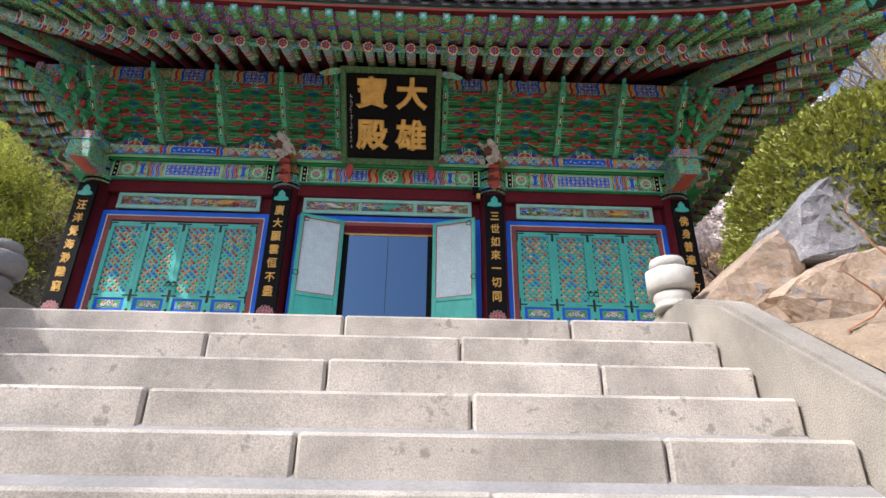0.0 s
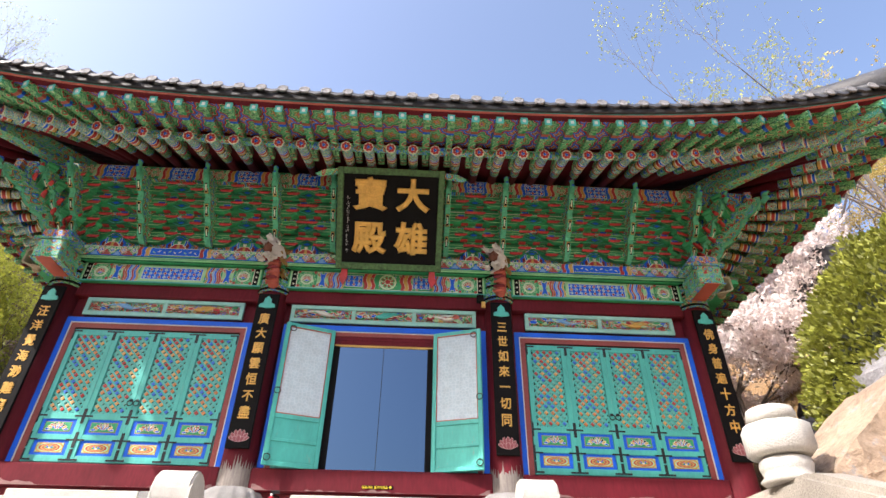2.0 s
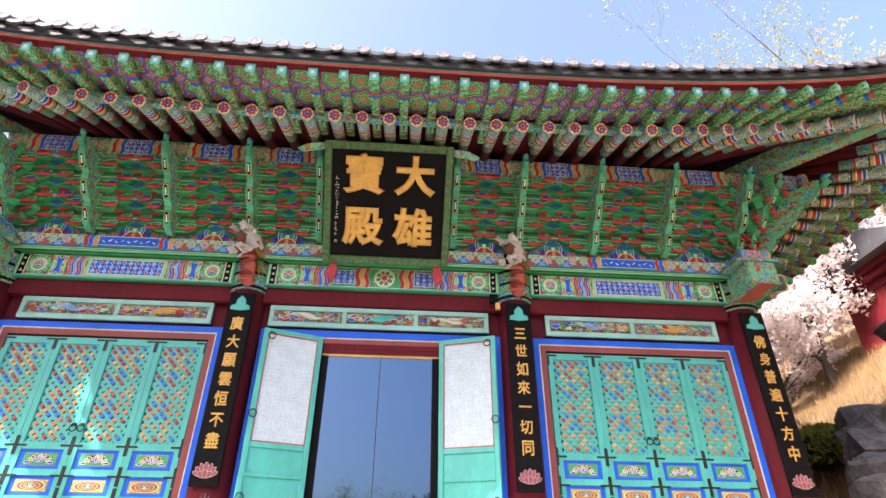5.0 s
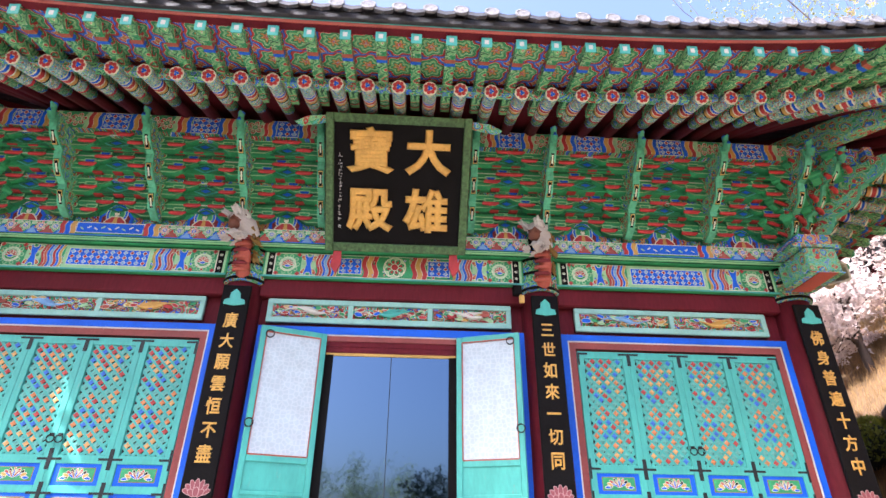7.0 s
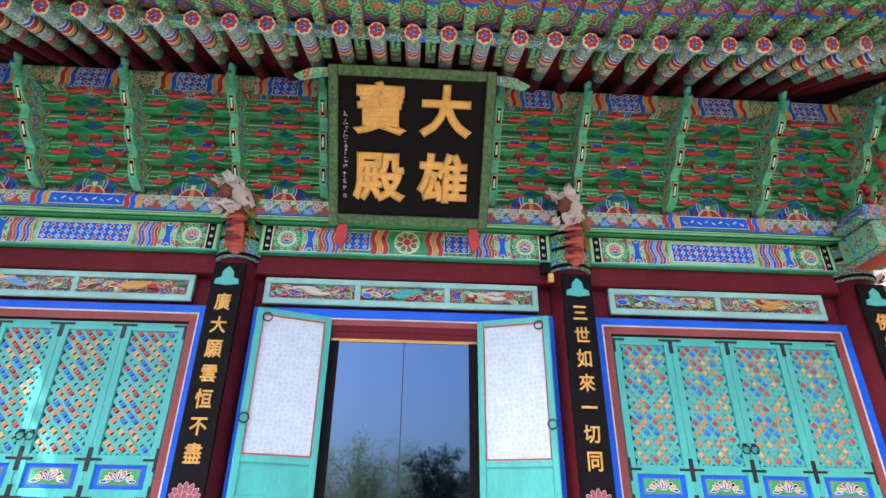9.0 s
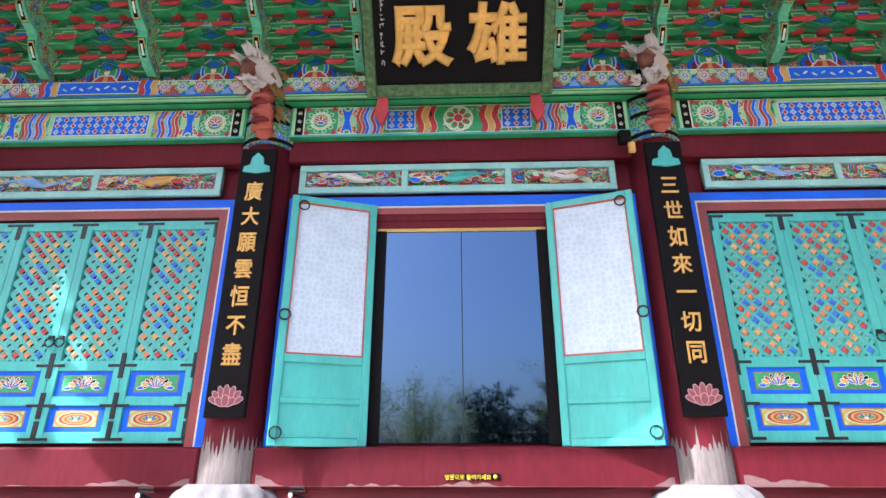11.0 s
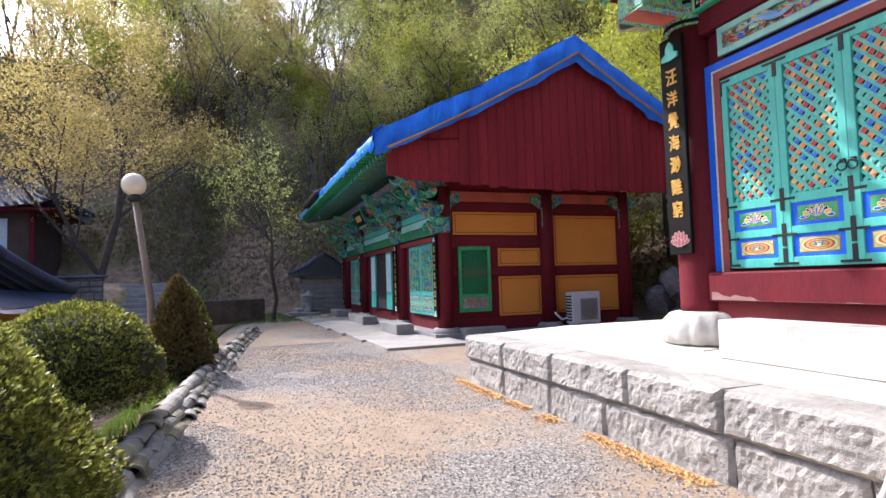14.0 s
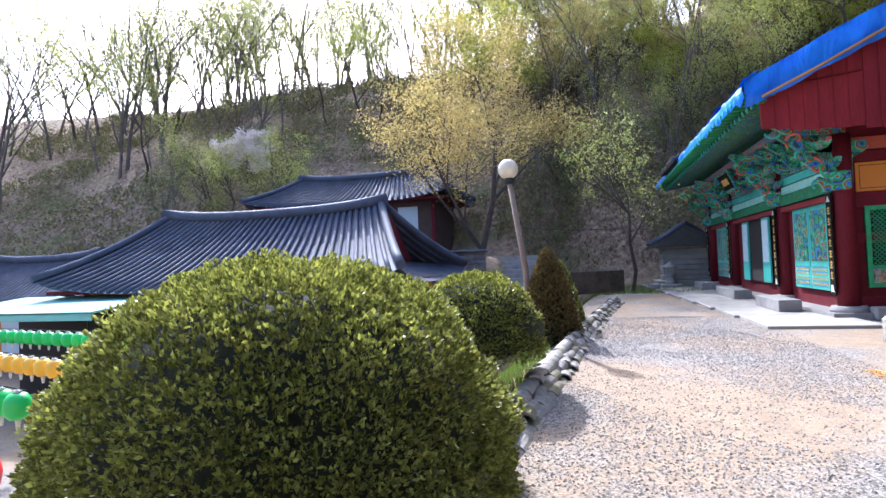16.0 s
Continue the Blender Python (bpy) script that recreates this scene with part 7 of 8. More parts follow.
def tree_mesh(seed, h, spread, levels=4, lean=0.1, r0=0.13, twig_leaves=2, forks=3, start=0.3):
    rng = random.Random(seed)
    bm = bmesh.new()
    tips = []

    def grow(p, d, L, r, lev):
        n = 3 if lev < 3 else 2
        pts, rs = [p], [r]
        for i in range(n):
            d = (d + Vector((rng.gauss(0, 0.13), rng.gauss(0, 0.13), rng.gauss(0.05, 0.06)))).normalized()
            p = p + d * L / n
            pts.append(p)
            rs.append(r * (1 - 0.42 * (i + 1) / n))
            if lev >= 1 and i:
                tips.append((p.copy(), d.copy(), lev))
        tube(bm, pts, rs, 6 if lev < 1 else (4 if lev < 3 else 3), caps=False)
        if lev < levels:
            for k in range(forks if lev else forks + 2):
                a = rng.uniform(0, 2 * math.pi)
                side = Vector((math.cos(a), math.sin(a), 0))
                nd = (d * rng.uniform(0.6, 1.1) + side * spread * rng.uniform(0.6, 1.3) + Vector((0, 0, 0.12))).normalized()
                j = rng.randint(1, n) if lev else rng.randint(1, n)
                grow(pts[j], nd, L * rng.uniform(0.52, 0.78), rs[j] * 0.62, lev + 1)
    grow(Vector((0, 0, -0.3)), Vector((rng.gauss(0, lean), rng.gauss(0, lean), 1)).normalized(), h * 0.48, r0, 0)
    return bm, tips, rng


def tree_kind(seed, h, spread, mat, leaves, size, levels=4, r0=0.13, bark=None, lo=2, forks=3, fuzz=0.2):
    bm, tips, rng = tree_mesh(seed, h, spread, levels, 0.08, r0, forks=forks)
    wood = mesh_of(bm, bark or M_bark)
    lb = bmesh.new()
    tips = [t for t in tips if t[2] >= lo]
    pts = []
    for i in range(leaves):
        p, d, lev = tips[rng.randrange(len(tips))]
        q = p + Vector((rng.gauss(0, 1), rng.gauss(0, 1), rng.gauss(0, 0.8))) * fuzz
        pts.append((q, Vector((0, 0, -0.2)) + d * 0.4))
    tufts(lb, pts, size * 1.05, rng, 2, True)
    return wood, mesh_of(lb, mat)


def plant(kind, x, y, s, rot, name, label, group="", dz=0.0):
    t = thing(name, label, "tree", (x, y, ground_z(x, y) + dz), group)
    t.matrix_basis = Matrix.LocRotScale((x, y, ground_z(x, y) + dz), Euler((0, 0, rot)), (s, s, s))
    part("trunk", kind[0], None, t)
    part("crown", kind[1], None, t)
    return t


M_brush = leaf_mat("dull_scrub_leaf", (0.20, 0.17, 0.09), 0.4, 0.35)
K = {
    "bare": [tree_kind(s, 13, 0.42, M_spring, 1100, 0.10, 4, 0.105, M_bark_pale) for s in (1, 2, 3)],
    "spring": [tree_kind(s, 10, 0.75, M_spring, 2100, 0.10, 4, 0.12, fuzz=0.3) for s in (5, 6)],
    "yellow": [tree_kind(s, 9, 0.85, M_spring_b, 4500, 0.11, 4, 0.13, fuzz=0.3) for s in (9,)],
    "golden": [tree_kind(9, 18, 0.85, M_spring_b, 22000, 0.10, 4, 0.2, fuzz=0.5)],
    "fresh": [tree_kind(s, 7, 0.9, M_fresh, 4000, 0.10, 4, 0.12, fuzz=0.28) for s in (12,)],
    "bloom": [tree_kind(s, 6, 0.95, M_bloom, 15000, 0.115, 4, 0.11) for s in (15,)],
    "brush": [tree_kind(s, 4.5, 0.9, M_brush, 1300, 0.12, 3, 0.05, fuzz=0.32) for s in (31, 32)],
    "pine": [tree_kind(s, 9, 0.5, leaf_mat("dark_pine_needle", (0.035, 0.06, 0.03), 0.4, 0.15), 4200, 0.16, 4, 0.12) for s in (18,)],
}
LAB = {
    "bare": "slender nearly bare tree with sparse spring leaf", "spring": "young tree in thin yellow-green spring leaf", "yellow": "spreading tree in golden young leaf",
    "fresh": "leafy bright yellow-green tree", "bloom": "cherry tree covered in white blossom", "pine": "dark pine on the ridge", "brush": "low scrubby hillside tree in dull young leaf",
}
rng = random.Random(21)


def grove(n, fx, fy, kinds, s0, s1, clear=None):
    k = 0
    for _ in range(n * 4):
        if k >= n:
            break
        x, y = rng.uniform(*fx), rng.uniform(*fy)
        if clear and clear(x, y):
            continue
        kd = rng.choice(kinds)
        plant(rng.choice(K[kd]), x, y, rng.uniform(s0, s1), rng.uniform(0, 6.3), kd + "_tree" if kd not in ("bloom", "pine") else ("cherry_tree" if kd == "bloom" else "pine_tree"), LAB[kd], "hillside trees")
        k += 1


# west hill, seen behind the courts
grove(32, (-66, -43), (-46, -8), ["bare", "bare", "spring"], 0.9, 1.4)
grove(46, (-64, -42), (-12, 24), ["bare", "spring", "spring", "yellow", "fresh"], 0.9, 1.4)
grove(30, (-80, -62), (-10, 30), ["bare", "spring", "spring"], 1.2, 1.7)
grove(52, (-84, -60), (-70, 25), ["bare", "bare", "bare", "spring"], 1.4, 2.0)
grove(22, (-88, -54), (20, 44), ["fresh", "spring", "bare"], 1.2, 1.8)
grove(22, (-26, 26), (-52, -40), ["spring", "pine", "spring"], 1.0, 1.35)
grove(34, (-72, -34), (-80, -36), ["bare", "bare", "spring"], 1.4, 2.0)
grove(26, (-44, -36), (-30, 18), ["spring", "bare", "spring"], 0.55, 0.95, lambda x, y: -17 < y < 1 and x > -42)
# north hill, behind the side hall
grove(14, (-44, -11), (24, 34), ["spring", "spring", "bare"], 0.8, 1.2)
grove(10, (-36, -19), (21.5, 28), ["fresh"], 1.0, 1.5)
grove(18, (-78, -52), (19, 33), ["fresh", "spring", "bare", "brush"], 1.2, 1.7)
grove(18, (-54, -36), (19, 33), ["fresh", "spring", "bare", "fresh"], 0.9, 1.4)
grove(12, (-55, -8), (34, 52), ["bare", "spring", "fresh", "bare"], 1.0, 1.5)
# east slope
for x, y, s, kd in ((13.2, 17.0, 1.2, "bloom"), (15.8, 18.2, 1.25, "bloom"), (11.6, 18.6, 1.05, "bloom"), (29, 28, 1.2, "bare"), (33, 31, 1.3, "yellow"), (26, 33, 1.1, "bare"), (19, 40, 1.0, "pine"), (14, 42, 1.1, "pine"), (24, 38, 1.2, "bare"), (30, 24, 1.2, "yellow"), (36, 26, 1.3, "bare"), (10, 44, 1.1, "bare")):
    plant(K[kd][0], x, y, s, x * 1.7, kd + "_tree" if kd not in ("bloom", "pine") else ("cherry_tree" if kd == "bloom" else "pine_tree"), LAB[kd], "east slope trees")
for x, y, s, kd in ((19.5, 20.5, 1.45, "bare"), (29.5, 21.5, 1.9, "yellow"), (25.5, 21.5, 1.6, "bare"), (21.5, 24.0, 1.6, "bare")):
    plant(K[kd][0], x, y, s, x * 2.1, kd + "_tree", "tall " + LAB[kd], "east slope trees")
grove(22, (-60, -37), (-40, 22), ["brush"], 0.7, 1.5, lambda x, y: -17 < y < 1 and x > -42)
grove(22, (-40, -8), (20.5, 34), ["brush"], 0.7, 1.4)
# marked single trees in the west court
plant(K["golden"][0], -31.0, -2.6, 1.0, 0.7, "golden_tree", "large spreading tree in golden young leaf above the wall", dz=-2.2)
plant(K["spring"][0], -28.5, 5.55, 0.85, 2.0, "court_tree", "slim tree in thin spring leaf beside the path")
plant(K["fresh"][0], -21.5, 19.5, 1.15, 0.4, "leafy_tree", "bright yellow-green tree behind the side hall")
plant(K["fresh"][0], -25, 20.5, 1.25, 2.4, "leafy_tree", "bright yellow-green tree behind the side hall")
plant(K["spring"][1], -11.5, 22.5, 1.0, 4.4, "hill_tree", "thin young tree on the slope behind the hall")
grove(7, (-28, -19), (20.5, 24), ["fresh"], 1.0, 1.4)
plant(K["bloom"][0], -42.5, -24.4, 0.85, 1.4, "blossom_tree", "small white-blossomed tree on the dim hillside")


# ---- boulders by the stair ----
def boulder(loc, size, rot, seed, label, mat=None):
    t = thing("boulder", label, "rock", loc, "boulders by the stair")
    bm = bmesh.new()
    bmesh.ops.create_cube(bm, size=1)
    bmesh.ops.subdivide_edges(bm, edges=bm.edges[:], cuts=7, use_grid_fill=True)
    for v in bm.verts:
        c = v.co.copy()
        n = c.normalized() * 0.62
        v.co = c * 0.62 + n * 0.38
        k = noise.noise(c * 2.0 + Vector((seed * 3.1, 0, 0)))
        q = round(noise.noise(c * 3.1 + Vector((0, seed, 0))) * 4) / 4
        v.co += c.normalized() * (0.13 * k + 0.07 * q + 0.025 * noise.noise(c * 9))
    bm.transform(Matrix.LocRotScale(None, Euler([radians(a) for a in rot]), size))
    part("stone", bm, mat or M_rock, t)


M_rock_grey = plain("grey_boulder", (0.17, 0.165, 0.165), 0.9, var=0.4, big=2, fine=14, relief=0.9, wear=(0.30, 0.28, 0.26), wear_at=0.6)


def block_boulder(outline, y0, y1, seed, label, mat):
    """A split quarry block: a hull round a rough outline, faceted, with chipped edges."""
    t = thing("boulder", label, "rock", (outline[0][0], (y0 + y1) / 2, outline[0][1]), "boulders by the stair")
    r = random.Random(seed)
    ox, oy, oz = outline[0][0], (y0 + y1) / 2, outline[0][1]
    bm = bmesh.new()
    cx, cz = sum(p[0] for p in outline) / len(outline), sum(p[1] for p in outline) / len(outline)
    for y, k in ((y0, 0.93), (y0 + 0.07, 1.0), (y1, 0.9)):
        for x, z in outline:
            bm.verts.new((cx + (x - cx) * k - ox + r.uniform(-0.02, 0.02), y - oy + r.uniform(-0.04, 0.04), cz + (z - cz) * k - oz + r.uniform(-0.02, 0.02)))
    h = bmesh.ops.convex_hull(bm, input=bm.verts[:])
    bmesh.ops.delete(bm, geom=[v for v in h["geom_interior"] if isinstance(v, bmesh.types.BMVert)], context="VERTS")
    bmesh.ops.triangulate(bm, faces=bm.faces[:])
    for _ in range(3):
        bmesh.ops.subdivide_edges(bm, edges=[e for e in bm.edges if e.calc_length() > 0.09], cuts=1, use_grid_fill=False)
        bmesh.ops.triangulate(bm, faces=bm.faces[:])
    bm.normal_update()
    for v in bm.verts:
        q = v.co + Vector((seed * 5.3, 0, 0))
        step = round(noise.noise(q * 3.0) * 3) / 3
        v.co += v.normal * (0.035 * step + 0.03 * noise.noise(q * 2.2) + 0.012 * noise.noise(q * 14))
    part("stone", bm, mat, t)


M_rock_tan = plain("tan_split_rock", (0.36, 0.265, 0.185), 0.92, var=0.35, big=2.2, fine=26, relief=0.8, wear=(0.27, 0.24, 0.22), wear_at=0.56)
M_rock_blue = plain("blue_grey_split_rock", (0.23, 0.225, 0.235), 0.9, var=0.38, big=2.4, fine=24, relief=0.8, wear=(0.40, 0.37, 0.33), wear_at=0.6)
block_boulder([(2.38, 0.02), (2.37, 0.26), (3.08, 0.86), (3.22, 0.55), (3.02, 0.36), (2.66, 0.04)], 2.95, 3.5, 1, "brown wedge-shaped block with a split face", M_rock_tan)
block_boulder([(3.12, 0.56), (3.17, 0.95), (3.42, 1.22), (3.98, 1.26), (4.15, 0.75), (3.55, 0.56)], 2.85, 3.6, 2, "large blue-grey fractured block on top of the pile", M_rock_blue)
block_boulder([(2.74, 0.20), (3.08, 0.44), (3.6, 0.62), (3.95, 0.55), (3.95, 0.08), (3.3, -0.06), (2.93, -0.12)], 2.7, 3.3, 3, "tan pitted block in the pile", M_rock_tan)
block_boulder([(2.42, -0.10), (2.60, 0.12), (2.78, 0.18), (2.86, -0.05), (2.66, -0.18)], 2.75, 3.1, 4, "small wedged stone between larger blocks", M_rock_tan)
block_boulder([(2.75, -0.45), (3.0, -0.16), (3.7, 0.02), (4.2, -0.05), (4.2, -0.75), (2.9, -0.85)], 2.4, 3.1, 5, "grey block low in the pile", M_rock_blue)
boulder((2.7, 1.35, -0.8), (0.7, 0.7, 0.6), (0, 10, 40), 7, "brown boulder beside the parapet")
boulder((3.75, 1.0, -1.0), (1.2, 0.9, 0.8), (0, 0, 10), 8, "grey boulder beside the stair", M_rock_grey)
boulder((3.0, 0.4, -1.5), (1.0, 0.9, 0.8), (0, 0, 60), 9, "brown boulder low beside the stair")
# mossy bank stones beyond the hall
for k in range(7):
    boulder((-14.4 - 0.45 * (k % 4) + 0.2 * (k // 4), 17.2 + 0.45 * (k % 3), 0.3 + 0.55 * (k // 3)), (0.8, 0.7, 0.6), (0, k * 20, k * 37), 20 + k, "grey stone of the bank behind the side hall", M_rock_grey)
for k in range(10):
    boulder((7.6 + 0.5 * (k % 5), 10.2 + 0.55 * (k % 5), ground_z(7.6 + 0.5 * (k % 5), 10.2 + 0.55 * (k % 5)) + 0.15 + 0.4 * (k // 5)), (0.75, 0.7, 0.55), (0, k * 20, k * 37), 40 + k, "dark stone of the retaining bank beside the hall", M_rock_grey)
vine = thing("dry_vine", "bare reddish dry vine stems over the boulders", "vine", (3.0, 2.36, -0.3))
r = random.Random(2)
for k in range(9):
    p = Vector((r.uniform(-0.1, 0.7), r.uniform(-0.3, 0.0), r.uniform(-0.3, 0.1)))
    pts = [p]
    for j in range(6):
        p = p + Vector((r.gauss(0, 0.09), r.gauss(-0.03, 0.04), r.uniform(0.04, 0.2)))
        pts.append(p)
    part("stem", tube(bmesh.new(), pts, [0.012, 0.011, 0.01, 0.009, 0.007, 0.005, 0.003], 5), plain("dry_stem", (0.36, 0.19, 0.11), 0.8), vine)

# ---- small tiled shrine on the east slope ----
sh = thing("hill_shrine", "small red-walled shrine with grey tiled roof on the slope", "shrine", (15.5, 13.7, 5.3))
part("wall", B(-1.2, 3.5, -0.2, 3, -3.0, 3.4), M_red, sh)
for k in range(14):
    part("wall_batten", B(-0.9 + 0.3 * k, -0.78 + 0.3 * k, -0.26, -0.19, -0.5, 3.0), plain("vermilion_paint", (0.36, 0.03, 0.02), 0.6), sh)
part("post", B(-1.35, -1.1, -0.35, -0.1, -3, 3.4, 0.03), M_burg, sh)
for z, e in ((3.4, 0.0), (3.62, 0.18), (3.85, 0.36)):
    part("eave_beam", B(-1.3 - e, 3.6, -0.4 - e, 3.2, z, z + 0.2, 0.02), M_burg, sh)
bm = bmesh.new()
for k in range(16):
    tube(bm, [(-1.9 + 0.36 * k, -0.95, 4.05), (-1.9 + 0.36 * k, 0.2, 4.5), (-1.9 + 0.36 * k, 1.4, 5.3)], 0.1, 6)
part("roof_tiles", bm, M_tile_end, sh)
part("roof_bed", prism(bmesh.new(), [(-0.95, 4.0), (1.4, 5.2), (3.6, 4.0)], -2.0, 4, axis="x"), M_tile, sh)
wall = thing("tile_topped_wall", "low dark stone wall topped with grey tiles on the slope", "wall", (11.1, 11.7, ground_z(11.1, 11.7) - 0.1), rz=35)
for k in range(16):
    for j in range(5):
        part("stone", B(-1.8 + 0.36 * k + 0.1 * (j % 2), -1.45 + 0.36 * k + 0.1 * (j % 2), -0.2, 0.2, -0.9 + 0.28 * j, -0.63 + 0.28 * j, 0.03), M_rock_grey, wall)
bm = bmesh.new()
for k in range(34):
    tube(bm, [(-1.9 + 0.18 * k, -0.4, 0.5), (-1.9 + 0.18 * k, 0, 0.72), (-1.9 + 0.18 * k, 0.4, 0.5)], 0.07, 6)
part("coping_tiles", bm, M_tile, wall)


# ---- lower court: tiled houses, lanterns ----
def tiled_house(name, label, loc, ridge, half, ridge_z, eave_z, wall_mat, base_z, rz=0, tiles=M_tile_blue, hipx=2.2):
    """Ridge along local y (length ridge), slopes to +-x with hollow curve; hipped, gabled ends."""
    t = thing(name, label, "house", loc, rz=rz)
    H = ridge_z - eave_z

    def pt(v, b, s):
        yy = v * (ridge / 2 + hipx * b)
        lift = 0.5 * b * abs(v) ** 4
        return Vector((s * half * b, yy, ridge_z - H * (b * 1.35 - 0.35 * b * b) + lift + 0.25 * (1 - b) * abs(v) ** 3))
    for s in (1, -1):
        bm = bmesh.new()
        sheet(bm, lambda a, b: pt(-1 + 2 * a, b, s), 24, 6)
        part("roof_bed", bm, tiles, t)
        n = int((ridge + 2 * hipx) / 0.36)
        bm = bmesh.new()
        for i in range(n + 1):
            v = -1 + 2 * i / n
            tube(bm, [pt(v, j / 5, s) + Vector((0, 0, 0.03)) for j in range(6)], 0.085, 6)
        tagged(part("tile_cover", bm, tiles, t), kind="stuff")
        for e in (-1, 1):
            part("hip_ridge", tube(bmesh.new(), [pt(e, j / 6, s) + Vector((0, 0, 0.12)) for j in range(7)], 0.15, 7), tiles, t, "stacked tile hip ridge")
    for e in (-1, 1):
        part("gable_end", prism(bmesh.new(), [(-half * 0.55, ridge_z - H * 0.72), (0, ridge_z - 0.1), (half * 0.55, ridge_z - H * 0.72)], e * (ridge / 2 - 0.1), e * (ridge / 2 + 0.35)), M_burg, t)
        bm = bmesh.new()
        sheet(bm, lambda a, b: (lambda w: (w.x, e * (ridge / 2 + 0.3 + (hipx - 0.3) * b), w.z))(Vector(((-1 + 2 * a) * half * (0.55 + 0.45 * b), 0, ridge_z - H * (0.72 + 0.28 * b) + 0.5 * b * abs(-1 + 2 * a) ** 4))), 12, 4)
        part("end_roof", bm, tiles, t)
    part("ridge", tube(bmesh.new(), [(0, (-1 + 2 * j / 10) * (ridge / 2 + 0.2), ridge_z + 0.2 + 0.3 * abs(-1 + 2 * j / 10) ** 3) for j in range(11)], 0.22, 8), tiles, t, "stacked ridge of grey tiles")
    part("body", B(-half + 1.2, half - 1.2, -ridge / 2 - hipx + 1.2, ridge / 2 + hipx - 1.2, base_z, eave_z + 0.35), wall_mat, t, "plastered walls")
    part("eave_board", B(-half + 0.3, half - 0.3, -ridge / 2 - hipx + 0.3, ridge / 2 + hipx - 0.3, eave_z + 0.02, eave_z + 0.14), M_burg, t)
    n = int((ridge + 2 * hipx - 2.4) / 2.2)
    for i in range(n + 1):
        y = -ridge / 2 - hipx + 1.2 + i * (ridge + 2 * hipx - 2.4) / n
        part("post", B(half - 1.28, half - 1.1, y - 0.1, y + 0.1, base_z, eave_z + 0.2), M_burg, t)
        if i < n:
            part("window", B(half - 1.22, half - 1.17, y + 0.5, y + 1.7, base_z + 0.9, eave_z - 0.3), M_paper, t)
    return t


tiled_house("tiled_house", "low house with bluish grey tiled roof in the lower court", (-20.5, -8.6, 0), 9.6, 4.3, 3.75, 1.1, M_yellow, -2.7)
tiled_house("tiled_house", "tiled house on the raised ground behind the court", (-34, -10.2, 0), 8.6, 3.6, 7.3, 5.4, plain("old_brown_timber", (0.075, 0.05, 0.04), 0.85, var=0.3), 1.5)
tiled_house("tiled_house", "small tiled house at the far side of the court", (-24, -24.5, 0), 7.5, 3.8, 2.6, 0.6, M_yellow, -2.7)
aw = thing("awning", "mint green sheet awning on thin posts", "awning", (-15.2, -13.2, 0.62))
part("canopy", prism(bmesh.new(), [(-2.2, 0.35), (1.2, 0.0), (1.2, 0.06), (-2.2, 0.42)], -4.2, 2.6), M_awning, aw)
part("valance", B(1.16, 1.2, -4.2, 2.6, -0.2, 0.03), M_awning, aw)
for y in (-4.0, -1.5, 2.4):
    part("post", tube(bmesh.new(), [(1.1, y, 0), (1.1, y, -3.3)], 0.04), M_iron, aw)
# near-black sheet standing in for the deep shade below the canopy
part("shade_backdrop", B(-2.0, -1.9, -4.2, 2.6, -3.3, 0.3), M_dark, aw)
LANTERN = lathe(bmesh.new(), [(0.03, -0.17), (0.10, -0.16), (0.15, -0.09), (0.165, 0.0), (0.15, 0.09), (0.10, 0.16), (0.03, 0.17)], 14)
LANTERN = {c: mesh_of(LANTERN.copy(), M_lan[c], True) for c in M_lan}
CAPM = mesh_of(lathe(bmesh.new(), [(0.05, 0.165), (0.05, 0.2), (0.01, 0.21)], 10), M_metal_white)
TAS = mesh_of(lathe(bmesh.new(), [(0.02, -0.3), (0.035, -0.18), (0.01, -0.16)], 8), M_metal_white)


def lantern_row(col, a, b, n):
    a, b = Vector(a), Vector(b)
    wire = thing("lantern_wire", "thin dark wire carrying paper lanterns", "wire", a)
    part("strand", tube(bmesh.new(), [(0, 0, 0.22), b - a + Vector((0, 0, 0.22))], 0.008, 4), M_iron, wire)
    for i in range(n):
        p = a + (b - a) * (i + 0.5) / n
        t = thing("paper_lantern", "round %s paper lantern hung on a wire" % col, "lantern", p, "paper lanterns")
        part("shade", LANTERN[col], None, t)
        part("cap", CAPM, None, t)
        part("tassel", TAS, None, t)


lantern_row("green", (-13.0, -14.0, 0.15), (-11.2, -6.2, 0.15), 18)
lantern_row("yellow", (-10.5, -11.5, -0.02), (-8.7, -5.0, -0.02), 15)
lantern_row("green", (-7.6, -8.5, 0.08), (-6.05, -3.05, 0.08), 12)
lantern_row("red", (-5.4, -4.6, 0.08), (-4.0, -0.85, 0.08), 8)
# ---- lamp post ----
lamp = thing("lamp_post", "leaning lamp post with opal globe on a rusty pole", "street lamp", (-12.5, 2.48, -0.1))
part("pole", tube(bmesh.new(), [(0.0, 0.06, 0), (0, 0.0, 1.6), (0, -0.26, 3.45)], [0.075, 0.065, 0.055], 10), plain("weathered_pole", (0.24, 0.17, 0.12), 0.7, var=0.3), lamp)
part("collar", lathe(bmesh.new(), [(0.08, 3.42), (0.12, 3.46), (0.12, 3.52), (0.09, 3.55)], 12, 0, -0.265), M_iron, lamp)
bm = bmesh.new()
bmesh.ops.create_uvsphere(bm, u_segments=24, v_segments=16, radius=0.215, matrix=Matrix.Translation((0, -0.28, 3.74)))
part("globe", bm, M_globe, lamp, "opal glass globe", smooth=True)

